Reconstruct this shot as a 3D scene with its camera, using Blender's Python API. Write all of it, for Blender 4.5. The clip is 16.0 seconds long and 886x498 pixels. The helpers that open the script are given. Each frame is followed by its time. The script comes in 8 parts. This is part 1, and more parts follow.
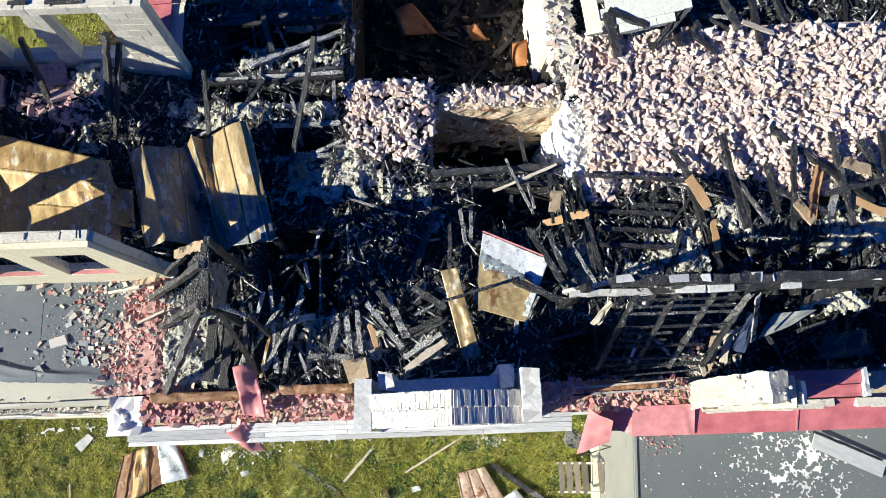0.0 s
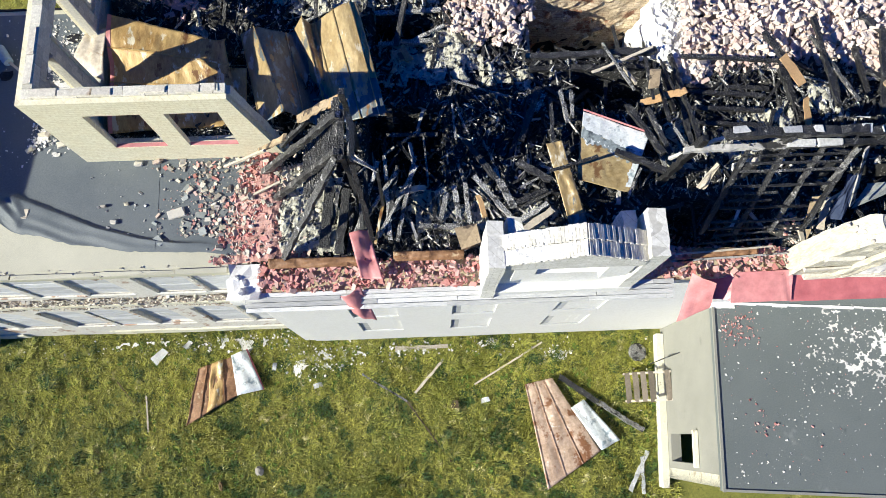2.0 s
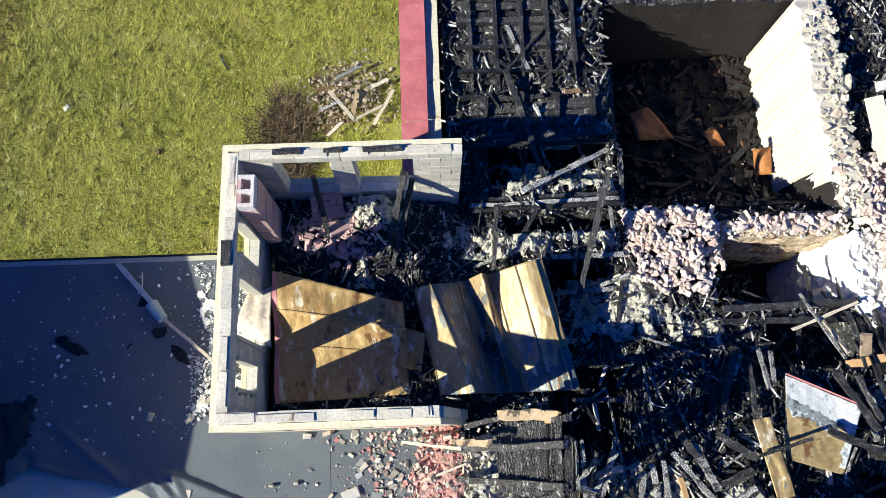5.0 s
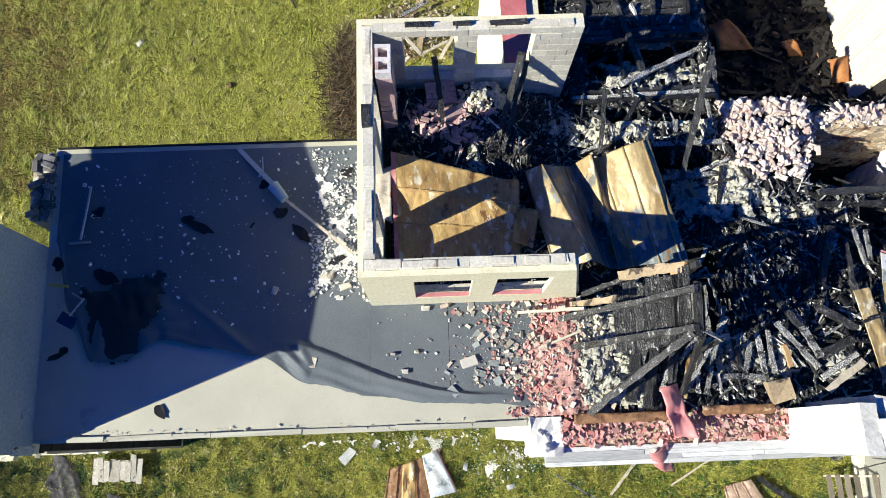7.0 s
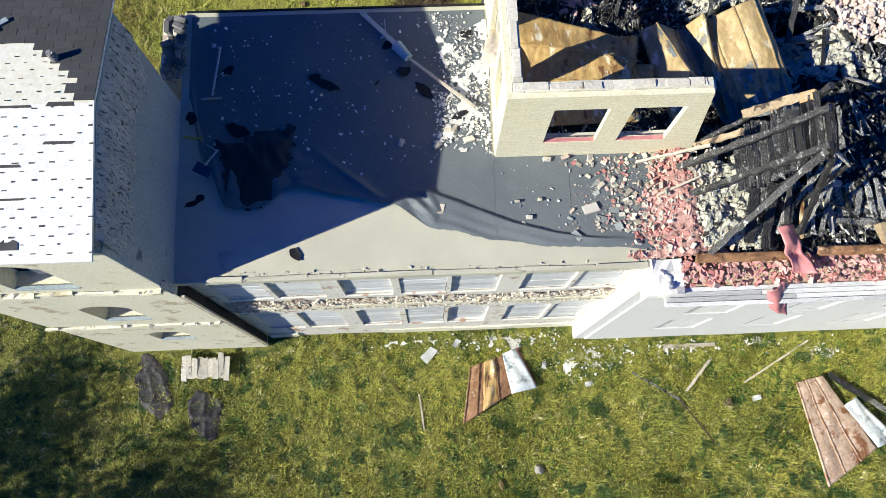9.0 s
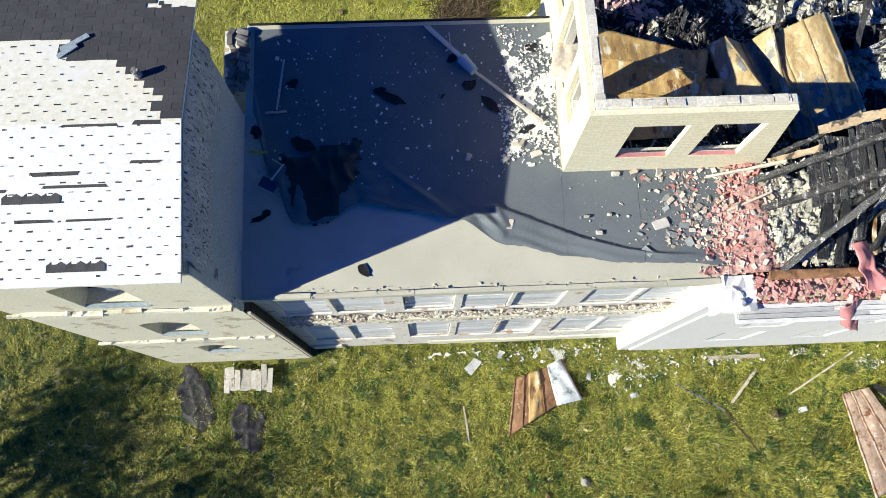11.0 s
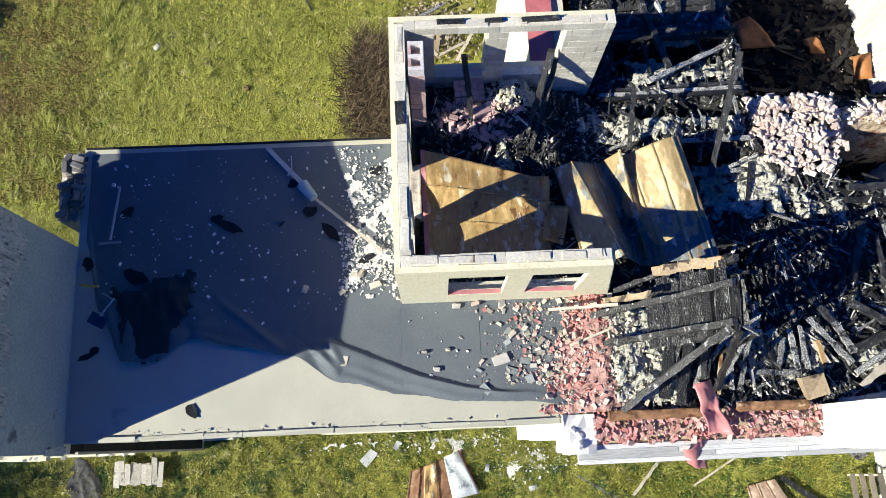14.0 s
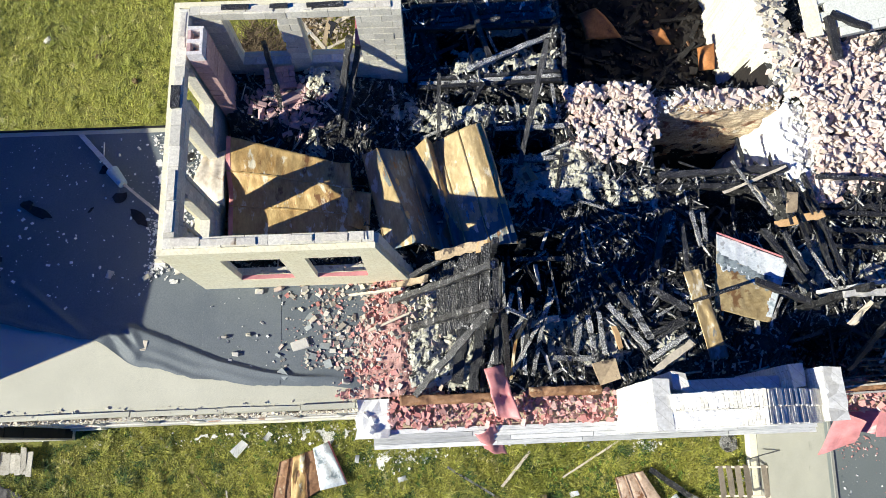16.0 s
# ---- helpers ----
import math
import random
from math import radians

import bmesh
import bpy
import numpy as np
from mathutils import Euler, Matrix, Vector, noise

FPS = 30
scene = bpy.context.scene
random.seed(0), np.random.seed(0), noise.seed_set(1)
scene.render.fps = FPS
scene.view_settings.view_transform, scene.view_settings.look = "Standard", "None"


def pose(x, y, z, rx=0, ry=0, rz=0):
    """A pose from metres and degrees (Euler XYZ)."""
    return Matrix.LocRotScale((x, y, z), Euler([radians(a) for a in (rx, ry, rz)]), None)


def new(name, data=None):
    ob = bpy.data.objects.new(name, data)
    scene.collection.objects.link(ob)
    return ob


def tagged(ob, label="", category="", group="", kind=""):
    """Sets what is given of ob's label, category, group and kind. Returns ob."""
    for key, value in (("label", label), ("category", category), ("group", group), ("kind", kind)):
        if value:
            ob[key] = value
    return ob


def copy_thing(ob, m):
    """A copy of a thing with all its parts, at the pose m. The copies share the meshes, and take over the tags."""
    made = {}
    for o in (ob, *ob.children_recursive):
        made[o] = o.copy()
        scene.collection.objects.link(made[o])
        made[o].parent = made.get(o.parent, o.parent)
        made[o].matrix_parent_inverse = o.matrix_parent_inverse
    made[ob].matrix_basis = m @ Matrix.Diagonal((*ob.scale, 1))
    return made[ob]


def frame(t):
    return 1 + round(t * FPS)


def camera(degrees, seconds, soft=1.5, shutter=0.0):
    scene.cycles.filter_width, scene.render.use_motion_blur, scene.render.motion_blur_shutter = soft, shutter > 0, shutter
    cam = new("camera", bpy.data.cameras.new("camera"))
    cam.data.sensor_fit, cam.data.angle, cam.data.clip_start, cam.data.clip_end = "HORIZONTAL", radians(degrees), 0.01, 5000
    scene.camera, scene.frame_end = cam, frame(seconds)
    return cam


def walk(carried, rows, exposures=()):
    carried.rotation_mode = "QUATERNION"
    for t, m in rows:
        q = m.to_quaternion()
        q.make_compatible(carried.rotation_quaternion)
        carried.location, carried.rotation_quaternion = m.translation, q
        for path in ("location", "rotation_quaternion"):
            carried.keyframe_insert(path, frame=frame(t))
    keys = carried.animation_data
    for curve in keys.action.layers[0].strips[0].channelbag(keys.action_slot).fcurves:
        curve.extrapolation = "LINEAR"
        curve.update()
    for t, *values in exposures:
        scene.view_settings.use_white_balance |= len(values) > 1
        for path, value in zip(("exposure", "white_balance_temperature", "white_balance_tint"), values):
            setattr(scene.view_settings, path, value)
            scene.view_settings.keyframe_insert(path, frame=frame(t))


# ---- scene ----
cam = camera(65.2, 16.0, soft=0.8)
METRES, EYE, TILT, LEAN, TURN = 29.4, 22.5, -75.0, 0.0, -2.0
ROWS = [
    (0.0, 0.0000, 0.0000, 0.0000, 0.00, 0.00, -0.00),
    (0.5, -0.0105, -0.0068, -0.0320, -0.07, -0.00, 0.04),
    (1.0, -0.0303, -0.0133, -0.0597, -0.20, -0.03, 0.03),
    (1.5, -0.0532, -0.0171, -0.0816, -0.22, -0.02, 0.07),
    (2.0, -0.0777, -0.0168, -0.0892, -0.28, -0.08, 0.09),
    (2.5, -0.1023, -0.0125, -0.0755, -0.33, -0.22, 0.08),
    (3.0, -0.1240, -0.0044, -0.0426, -0.33, -0.27, 0.03),
    (3.5, -0.1452, 0.0058, 0.0004, -0.34, -0.23, -0.02),
    (4.0, -0.1647, 0.0148, 0.0455, -0.33, -0.16, -0.02),
    (4.5, -0.1856, 0.0211, 0.0809, -0.34, -0.12, -0.02),
    (5.0, -0.2082, 0.0226, 0.0978, -0.36, -0.04, -0.03),
    (5.5, -0.2310, 0.0203, 0.0974, -0.39, 0.06, -0.04),
    (6.0, -0.2526, 0.0154, 0.0813, -0.41, 0.14, -0.05),
    (6.5, -0.2712, 0.0088, 0.0507, -0.42, 0.18, -0.05),
    (7.0, -0.2879, 0.0017, 0.0133, -0.46, 0.04, -0.01),
    (7.5, -0.3076, -0.0042, -0.0244, -0.64, 0.19, -0.05),
    (8.0, -0.3332, -0.0089, -0.0574, -0.75, 0.30, -0.06),
    (8.5, -0.3604, -0.0127, -0.0820, -0.82, 0.35, 0.00),
    (9.0, -0.3790, -0.0157, -0.0963, -0.81, 0.36, 0.08),
    (9.5, -0.3933, -0.0170, -0.1028, -0.83, 0.37, 0.08),
    (10.0, -0.4070, -0.0161, -0.1036, -0.89, 0.40, 0.07),
    (10.5, -0.4193, -0.0135, -0.0982, -0.97, 0.42, 0.06),
    (11.0, -0.4296, -0.0099, -0.0858, -1.03, 0.45, 0.05),
    (11.5, -0.4371, -0.0059, -0.0659, -1.05, 0.46, 0.05),
    (12.0, -0.4410, -0.0022, -0.0427, -1.02, 0.47, 0.06),
    (12.5, -0.4373, 0.0001, -0.0222, -0.82, 0.46, 0.14),
    (13.0, -0.4085, 0.0017, -0.0068, -0.68, 0.48, 0.25),
    (13.5, -0.3610, 0.0029, 0.0025, -0.51, 0.50, 0.34),
    (14.0, -0.3085, 0.0026, 0.0073, -0.38, 0.56, 0.35),
    (14.5, -0.2597, 0.0012, 0.0055, -0.28, 0.70, 0.31),
    (15.0, -0.2189, -0.0005, -0.0005, -0.29, 0.79, 0.25),
    (15.5, -0.1899, -0.0014, -0.0057, -0.29, 0.81, 0.21),
    (16.0, -0.1694, -0.0002, -0.0049, -0.27, 0.76, 0.20),
]
walk(cam, [(t, pose(0, 0, EYE, TILT, LEAN, TURN) @ pose(METRES * x, METRES * y, METRES * z, 90 + pitch, roll, yaw)) for t, x, y, z, yaw, pitch, roll in ROWS], exposures=((0.0, 0.70, 5720, 9), (16.0, 0.70, 5720, 9)))

# ---- light ----
SUN_EL, SUN_DIR = radians(29.5), Vector((0.934, 0.357, 0)).normalized()
world = bpy.data.worlds.new("sky")
world.use_nodes = True
scene.world = world
wn = world.node_tree
sky = wn.nodes.new("ShaderNodeTexSky")
sky.sky_type, sky.sun_disc = "NISHITA", False
sky.sun_elevation, sky.sun_rotation = SUN_EL, radians(249.1)
sky.air_density, sky.dust_density, sky.ozone_density = 1.0, 1.2, 6.0
wn.nodes["Background"].inputs[1].default_value = 0.054
blue = wn.nodes.new("ShaderNodeHueSaturation")
blue.inputs["Hue"].default_value, blue.inputs["Saturation"].default_value = 0.525, 3.5
wn.links.new(sky.outputs[0], blue.inputs["Color"])
wn.links.new(blue.outputs[0], wn.nodes["Background"].inputs[0])
lamp = bpy.data.lights.new("sun", "SUN")
lamp.energy, lamp.angle, lamp.color = 5.0, radians(0.53), (1.0, 0.90, 0.665)
sun = new("sun", lamp)
ray = SUN_DIR * math.cos(SUN_EL) + Vector((0, 0, -math.sin(SUN_EL)))
sun.matrix_world = Matrix.Translation((-40, -20, 40)) @ ray.to_track_quat("-Z", "Y").to_matrix().to_4x4()

rng = random.Random(7)


# ---- materials ----
def shade(name, a, b, scale=2.0, rough=0.85, bump=0.3, fine=30.0, spots=None, vary=0.0, metal=0.0, stretch=(1, 1, 1), cells=0.0, specks=None, tones=(), share=0.6, cracks=0.0):
    """A weathered surface: two tones in large blotches, fine grain, optional spots (colour, scale, share) and specks, a tone that varies from piece to piece."""
    m = bpy.data.materials.new(name)
    m.use_nodes = True
    n, l = m.node_tree.nodes, m.node_tree.links
    bsdf = n["Principled BSDF"]
    bsdf.inputs["Metallic"].default_value = metal
    geo, inf, co = n.new("ShaderNodeNewGeometry"), n.new("ShaderNodeObjectInfo"), n.new("ShaderNodeTexCoord")
    off = n.new("ShaderNodeVectorMath")
    off.operation = "MULTIPLY_ADD"
    off.inputs[1].default_value = stretch
    l.new(co.outputs["Object"], off.inputs[0])
    l.new(inf.outputs["Random"], off.inputs[2])

    def tex(s, detail=4.0, rgh=0.6):
        t = n.new("ShaderNodeTexNoise")
        t.inputs["Scale"].default_value, t.inputs["Detail"].default_value, t.inputs["Roughness"].default_value = s, detail, rgh
        l.new(off.outputs[0], t.inputs["Vector"])
        return t.outputs["Fac"]

    def ramp(src, lo, hi):
        r = n.new("ShaderNodeMapRange")
        r.inputs["From Min"].default_value, r.inputs["From Max"].default_value = lo, hi
        l.new(src, r.inputs["Value"])
        return r.outputs[0]

    def mix(f, x, y, kind="MIX"):
        q = n.new("ShaderNodeMix")
        q.data_type, q.blend_type = "RGBA", kind
        for v, i in ((f, 0), (x, 6), (y, 7)):
            if hasattr(v, "is_linked"):
                l.new(v, q.inputs[i])
            else:
                q.inputs[i].default_value = v if i == 0 else (*v, 1)
        return q.outputs[2]

    big, small = tex(scale), tex(fine, 6.0, 0.7)
    col = mix(ramp(big, 0.36, 0.64), a, b)
    col = mix(0.55, col, mix(ramp(small, 0.25, 0.75), tuple(0.55 * v for v in a), tuple(min(1.0, 1.35 * v) for v in b)))
    for s in (spots, specks):
        if s:
            c, sc, share = s
            col = mix(ramp(tex(sc, 5.0, 0.65), 1 - share, 1 - share + 0.06), col, c)
    if vary:
        add = n.new("ShaderNodeMath")
        add.operation = "ADD"
        l.new(inf.outputs["Random"], add.inputs[0])
        l.new(geo.outputs["Random Per Island"], add.inputs[1])
        fr = n.new("ShaderNodeMath")
        fr.operation = "FRACT"
        l.new(add.outputs[0], fr.inputs[0])
        if tones:
            cr = n.new("ShaderNodeValToRGB")
            cr.color_ramp.interpolation = "CONSTANT"
            while len(cr.color_ramp.elements) < len(tones):
                cr.color_ramp.elements.new(0.5)
            for i, c in enumerate(tones):
                cr.color_ramp.elements[i].position, cr.color_ramp.elements[i].color = i / len(tones), (*c, 1)
            far = n.new("ShaderNodeMath")
            far.operation = "MULTIPLY"
            far.inputs[1].default_value = 37.7
            l.new(fr.outputs[0], far.inputs[0])
            fr2 = n.new("ShaderNodeMath")
            fr2.operation = "FRACT"
            l.new(far.outputs[0], fr2.inputs[0])
            l.new(fr2.outputs[0], cr.inputs[0])
            col = mix(share, col, cr.outputs[0])
        hsv = n.new("ShaderNodeHueSaturation")
        val = n.new("ShaderNodeMapRange")
        val.inputs["To Min"].default_value, val.inputs["To Max"].default_value = 1 - vary, 1 + vary
        l.new(fr.outputs[0], val.inputs["Value"])
        l.new(val.outputs[0], hsv.inputs["Value"])
        l.new(col, hsv.inputs["Color"])
        col = hsv.outputs["Color"]
    if cells:
        v = n.new("ShaderNodeTexVoronoi")
        v.feature = "DISTANCE_TO_EDGE"
        v.inputs["Scale"].default_value = cells
        l.new(off.outputs[0], v.inputs["Vector"])
        if cracks:
            col = mix(cracks, col, mix(ramp(v.outputs["Distance"], 0.02, 0.16), (0.006, 0.006, 0.006), col))
    l.new(col, bsdf.inputs["Base Color"])
    rr = n.new("ShaderNodeMapRange")
    rr.inputs["To Min"].default_value, rr.inputs["To Max"].default_value = max(0.05, rough - 0.15), min(1.0, rough + 0.12)
    l.new(small, rr.inputs["Value"])
    l.new(rr.outputs[0], bsdf.inputs["Roughness"])
    bp = n.new("ShaderNodeBump")
    bp.inputs["Strength"].default_value, bp.inputs["Distance"].default_value = min(1.0, bump), 0.02
    h = small
    if cells:
        mx = n.new("ShaderNodeMath")
        mx.operation = "MULTIPLY_ADD"
        mx.inputs[1].default_value = 1.6
        l.new(v.outputs["Distance"], mx.inputs[0])
        l.new(small, mx.inputs[2])
        h = mx.outputs[0]
    l.new(h, bp.inputs["Height"])
    l.new(bp.outputs[0], bsdf.inputs["Normal"])
    return m


def courses(m, w, h, joint, amount=0.5, axes="xz"):
    """Adds joints of small bricks, too small to be told apart from afar, to a material."""
    n, l = m.node_tree.nodes, m.node_tree.links
    bsdf = n["Principled BSDF"]
    old = bsdf.inputs["Base Color"].links[0].from_socket
    co, sep, com = n.new("ShaderNodeTexCoord"), n.new("ShaderNodeSeparateXYZ"), n.new("ShaderNodeCombineXYZ")
    l.new(co.outputs["Object"], sep.inputs[0])
    add = n.new("ShaderNodeMath")
    add.operation = "ADD"
    l.new(sep.outputs["X"], add.inputs[0])
    l.new(sep.outputs["Y"], add.inputs[1])
    l.new(add.outputs[0], com.inputs[0])
    l.new(sep.outputs["Z"], com.inputs[1])
    b = n.new("ShaderNodeTexBrick")
    b.inputs["Scale"].default_value, b.inputs["Mortar Size"].default_value = 1.0, 0.006
    b.inputs["Brick Width"].default_value, b.inputs["Row Height"].default_value = w, h
    b.inputs["Color1"].default_value, b.inputs["Color2"].default_value, b.inputs["Mortar"].default_value = (1, 1, 1, 1), (0.82, 0.82, 0.8, 1), (*joint, 1)
    l.new(com.outputs[0], b.inputs["Vector"])
    q = n.new("ShaderNodeMix")
    q.data_type, q.blend_type = "RGBA", "MULTIPLY"
    q.inputs[0].default_value = amount
    l.new(old, q.inputs[6])
    l.new(b.outputs["Color"], q.inputs[7])
    l.new(q.outputs[2], bsdf.inputs["Base Color"])
    return m


GRASS = shade("grass_ground", (0.075, 0.10, 0.011), (0.21, 0.205, 0.04), 0.9, 0.95, 1.0, 14.0, ((0.38, 0.33, 0.13), 1.5, 0.40), specks=((0.045, 0.052, 0.012), 1.8, 0.40))
MEADOW = shade("meadow_ground", (0.19, 0.20, 0.028), (0.33, 0.305, 0.07), 0.35, 0.95, 1.0, 12.0, ((0.42, 0.36, 0.15), 1.2, 0.40), specks=((0.085, 0.09, 0.014), 3.0, 0.43))
STRAW = shade("straw_blades", (0.22, 0.255, 0.020), (0.42, 0.41, 0.062), 0.35, 0.7, 0.1, 5.0, ((0.58, 0.53, 0.20), 2.6, 0.40), vary=0.34, specks=((0.085, 0.115, 0.012), 3.4, 0.42))
BLADE = shade("grass_blades", (0.095, 0.135, 0.009), (0.335, 0.315, 0.048), 0.9, 0.7, 0.1, 5.0, ((0.50, 0.46, 0.20), 2.8, 0.40), vary=0.6, specks=((0.035, 0.075, 0.007), 1.6, 0.48))
YELLOW = shade("dandelion", (0.75, 0.55, 0.02), (0.85, 0.65, 0.05), 5.0, 0.7, 0.1)
TWIG = shade("dry_twigs", (0.07, 0.045, 0.02), (0.15, 0.11, 0.06), 3.0, 0.9, 0.3, vary=0.45)
DARKSOIL = shade("dark_soil", (0.06, 0.042, 0.022), (0.13, 0.095, 0.05), 2.0, 0.95, 0.9, 12.0, ((0.16, 0.15, 0.05), 3.0, 0.42))
SOIL = shade("bare_soil", (0.10, 0.060, 0.025), (0.20, 0.14, 0.06), 2.0, 0.95, 1.0, 12.0, ((0.17, 0.17, 0.045), 2.5, 0.48))
WHITEWASH = shade("whitewashed_render", (0.74, 0.69, 0.52), (0.83, 0.78, 0.61), 1.2, 0.9, 0.6, 20.0, ((0.48, 0.41, 0.28), 1.3, 0.41), specks=((0.26, 0.22, 0.17), 4.0, 0.35))
PEELED = shade("peeled_render_and_brick", (0.76, 0.71, 0.60), (0.84, 0.80, 0.71), 1.6, 0.92, 0.9, 16.0, ((0.44, 0.31, 0.23), 2.2, 0.42), specks=((0.22, 0.17, 0.13), 6.0, 0.35))
BOARDS = shade("pale_grey_boards", (0.52, 0.54, 0.56), (0.76, 0.77, 0.77), 2.4, 0.8, 0.4, 16.0, ((0.34, 0.35, 0.36), 4.0, 0.37), stretch=(0.3, 3, 3), vary=0.15)
PLASTER = shade("old_plaster", (0.64, 0.58, 0.47), (0.75, 0.71, 0.61), 1.3, 0.92, 0.6, 18.0, ((0.50, 0.41, 0.29), 1.1, 0.37), specks=((0.34, 0.28, 0.22), 6.0, 0.31))
SANDY = shade("sandy_plaster", (0.44, 0.34, 0.22), (0.64, 0.54, 0.38), 1.8, 0.92, 0.9, 12.0, ((0.26, 0.15, 0.10), 2.4, 0.40), specks=((0.72, 0.68, 0.60), 3.0, 0.36))
CONCRETE = shade("concrete_slab", (0.46, 0.45, 0.355), (0.61, 0.59, 0.465), 0.8, 0.62, 0.1, 70.0, ((0.37, 0.375, 0.315), 0.9, 0.36), specks=((0.27, 0.27, 0.23), 3.0, 0.27))
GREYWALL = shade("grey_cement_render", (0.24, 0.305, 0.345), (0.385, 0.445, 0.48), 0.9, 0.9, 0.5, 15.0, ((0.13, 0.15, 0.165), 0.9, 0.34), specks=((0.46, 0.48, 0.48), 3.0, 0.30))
MEMBRANE = shade("roofing_felt", (0.118, 0.138, 0.155), (0.175, 0.194, 0.205), 0.7, 0.5, 0.18, 40.0, ((0.215, 0.220, 0.205), 0.8, 0.30), specks=((0.085, 0.10, 0.115), 2.2, 0.30))
MEMBRANE.node_tree.nodes["Principled BSDF"].inputs["Specular IOR Level"].default_value = 0.12
FELT = shade("torn_felt", (0.012, 0.012, 0.015), (0.035, 0.035, 0.04), 2.0, 0.7, 0.3, 25.0)
BLOCK = shade("concrete_block", (0.60, 0.565, 0.47), (0.76, 0.72, 0.61), 2.0, 0.92, 0.5, 22.0, ((0.34, 0.32, 0.28), 2.5, 0.31), vary=0.14)
YBRICK = courses(shade("yellow_face_brick", (0.94, 0.84, 0.54), (0.97, 0.90, 0.62), 1.5, 0.88, 0.3, 18.0, ((0.78, 0.68, 0.45), 1.2, 0.30)), 0.25, 0.075, (0.62, 0.55, 0.42), 0.38)
CORNICE = shade("weathered_cornice_boards", (0.50, 0.51, 0.51), (0.74, 0.74, 0.72), 1.6, 0.8, 0.5, 16.0, ((0.72, 0.71, 0.68), 2.4, 0.38), stretch=(0.35, 3, 3), vary=0.25)
WHITEPAINT = shade("bright_white_render", (0.89, 0.875, 0.82), (0.93, 0.92, 0.87), 1.2, 0.9, 0.3, 25.0, ((0.80, 0.77, 0.68), 2.2, 0.34), specks=((0.42, 0.40, 0.36), 3.0, 0.26))
CREAMLAY = shade("cream_underlay", (0.93, 0.89, 0.66), (0.95, 0.91, 0.72), 0.8, 0.7, 0.1, 10.0, ((0.84, 0.83, 0.76), 0.5, 0.42))
PALEBRICK = shade("dusty_pale_brick", (0.54, 0.43, 0.38), (0.70, 0.62, 0.56), 1.0, 0.92, 0.6, 14.0, ((0.40, 0.29, 0.24), 7.0, 0.40), vary=0.18, share=0.78, tones=((0.62, 0.53, 0.45), (0.56, 0.29, 0.24), (0.60, 0.44, 0.35), (0.72, 0.66, 0.58), (0.36, 0.25, 0.21), (0.60, 0.49, 0.40), (0.60, 0.38, 0.32), (0.70, 0.62, 0.54), (0.32, 0.24, 0.21), (0.68, 0.61, 0.53), (0.52, 0.39, 0.28)))
REDBRICK = shade("broken_red_plaster", (0.48, 0.20, 0.18), (0.60, 0.32, 0.28), 1.5, 0.9, 0.5, 20.0, vary=0.22, share=0.75, tones=((0.56, 0.25, 0.22), (0.66, 0.36, 0.32), (0.48, 0.18, 0.16), (0.68, 0.52, 0.46), (0.60, 0.29, 0.26), (0.36, 0.15, 0.13), (0.70, 0.42, 0.38)))
RUBBLE = shade("pale_rubble", (0.46, 0.42, 0.34), (0.64, 0.60, 0.51), 5.0, 0.92, 0.5, 25.0, vary=0.25, share=0.6, tones=((0.62, 0.58, 0.48), (0.44, 0.38, 0.30), (0.72, 0.69, 0.62), (0.50, 0.36, 0.30), (0.30, 0.28, 0.25), (0.66, 0.61, 0.45)))
WOOL = shade("burnt_mineral_wool", (0.31, 0.305, 0.24), (0.60, 0.58, 0.48), 3.5, 0.97, 1.0, 18.0, ((0.03, 0.03, 0.028), 6.0, 0.44), specks=((0.68, 0.66, 0.57), 11.0, 0.41))
ASH = shade("ash_and_charcoal", (0.011, 0.011, 0.012), (0.05, 0.05, 0.05), 1.5, 0.85, 1.0, 14.0, ((0.25, 0.24, 0.22), 5.5, 0.42), cells=14.0, specks=((0.55, 0.53, 0.48), 14.0, 0.39))
# Sooty soil, with the sunken court's shade mixed into its colour.
SHADESOIL = shade("sooty_soil_with_shade", (0.006, 0.005, 0.005), (0.022, 0.017, 0.014), 1.5, 0.9, 1.0, 14.0, ((0.045, 0.036, 0.03), 4.0, 0.38))
CHAR = shade("charred_wood", (0.014, 0.014, 0.015), (0.055, 0.055, 0.058), 5.0, 0.45, 0.9, 22.0, ((0.19, 0.188, 0.184), 6.0, 0.41), cells=24.0, cracks=0.8, vary=0.55, specks=((0.40, 0.39, 0.37), 9.0, 0.35))
SILVER = shade("silvery_charred_boards", (0.022, 0.022, 0.022), (0.12, 0.118, 0.115), 2.6, 0.42, 1.0, 20.0, ((0.50, 0.49, 0.47), 7.0, 0.43), cells=24.0, cracks=0.8, vary=0.5, stretch=(1, 0.7, 1))
TANWOOD = shade("tan_unburnt_wood", (0.30, 0.22, 0.13), (0.46, 0.36, 0.23), 2.0, 0.8, 0.4, 16.0, ((0.06, 0.045, 0.035), 2.4, 0.45))
DARKFELT = shade("folded_dark_felt", (0.010, 0.010, 0.013), (0.026, 0.026, 0.032), 2.0, 0.6, 0.3, 20.0, ((0.05, 0.05, 0.06), 2.5, 0.36))
BROWNRUST = shade("brown_rust", (0.16, 0.075, 0.03), (0.36, 0.20, 0.10), 2.0, 0.65, 0.7, 12.0, ((0.52, 0.40, 0.25), 3.0, 0.40), specks=((0.09, 0.04, 0.02), 4.0, 0.38))
SCORCH = shade("scorched_grey_wood", (0.14, 0.137, 0.13), (0.70, 0.69, 0.66), 3.5, 0.6, 1.0, 24.0, ((0.03, 0.03, 0.03), 5.0, 0.46), cells=24.0, cracks=0.8, vary=0.5)
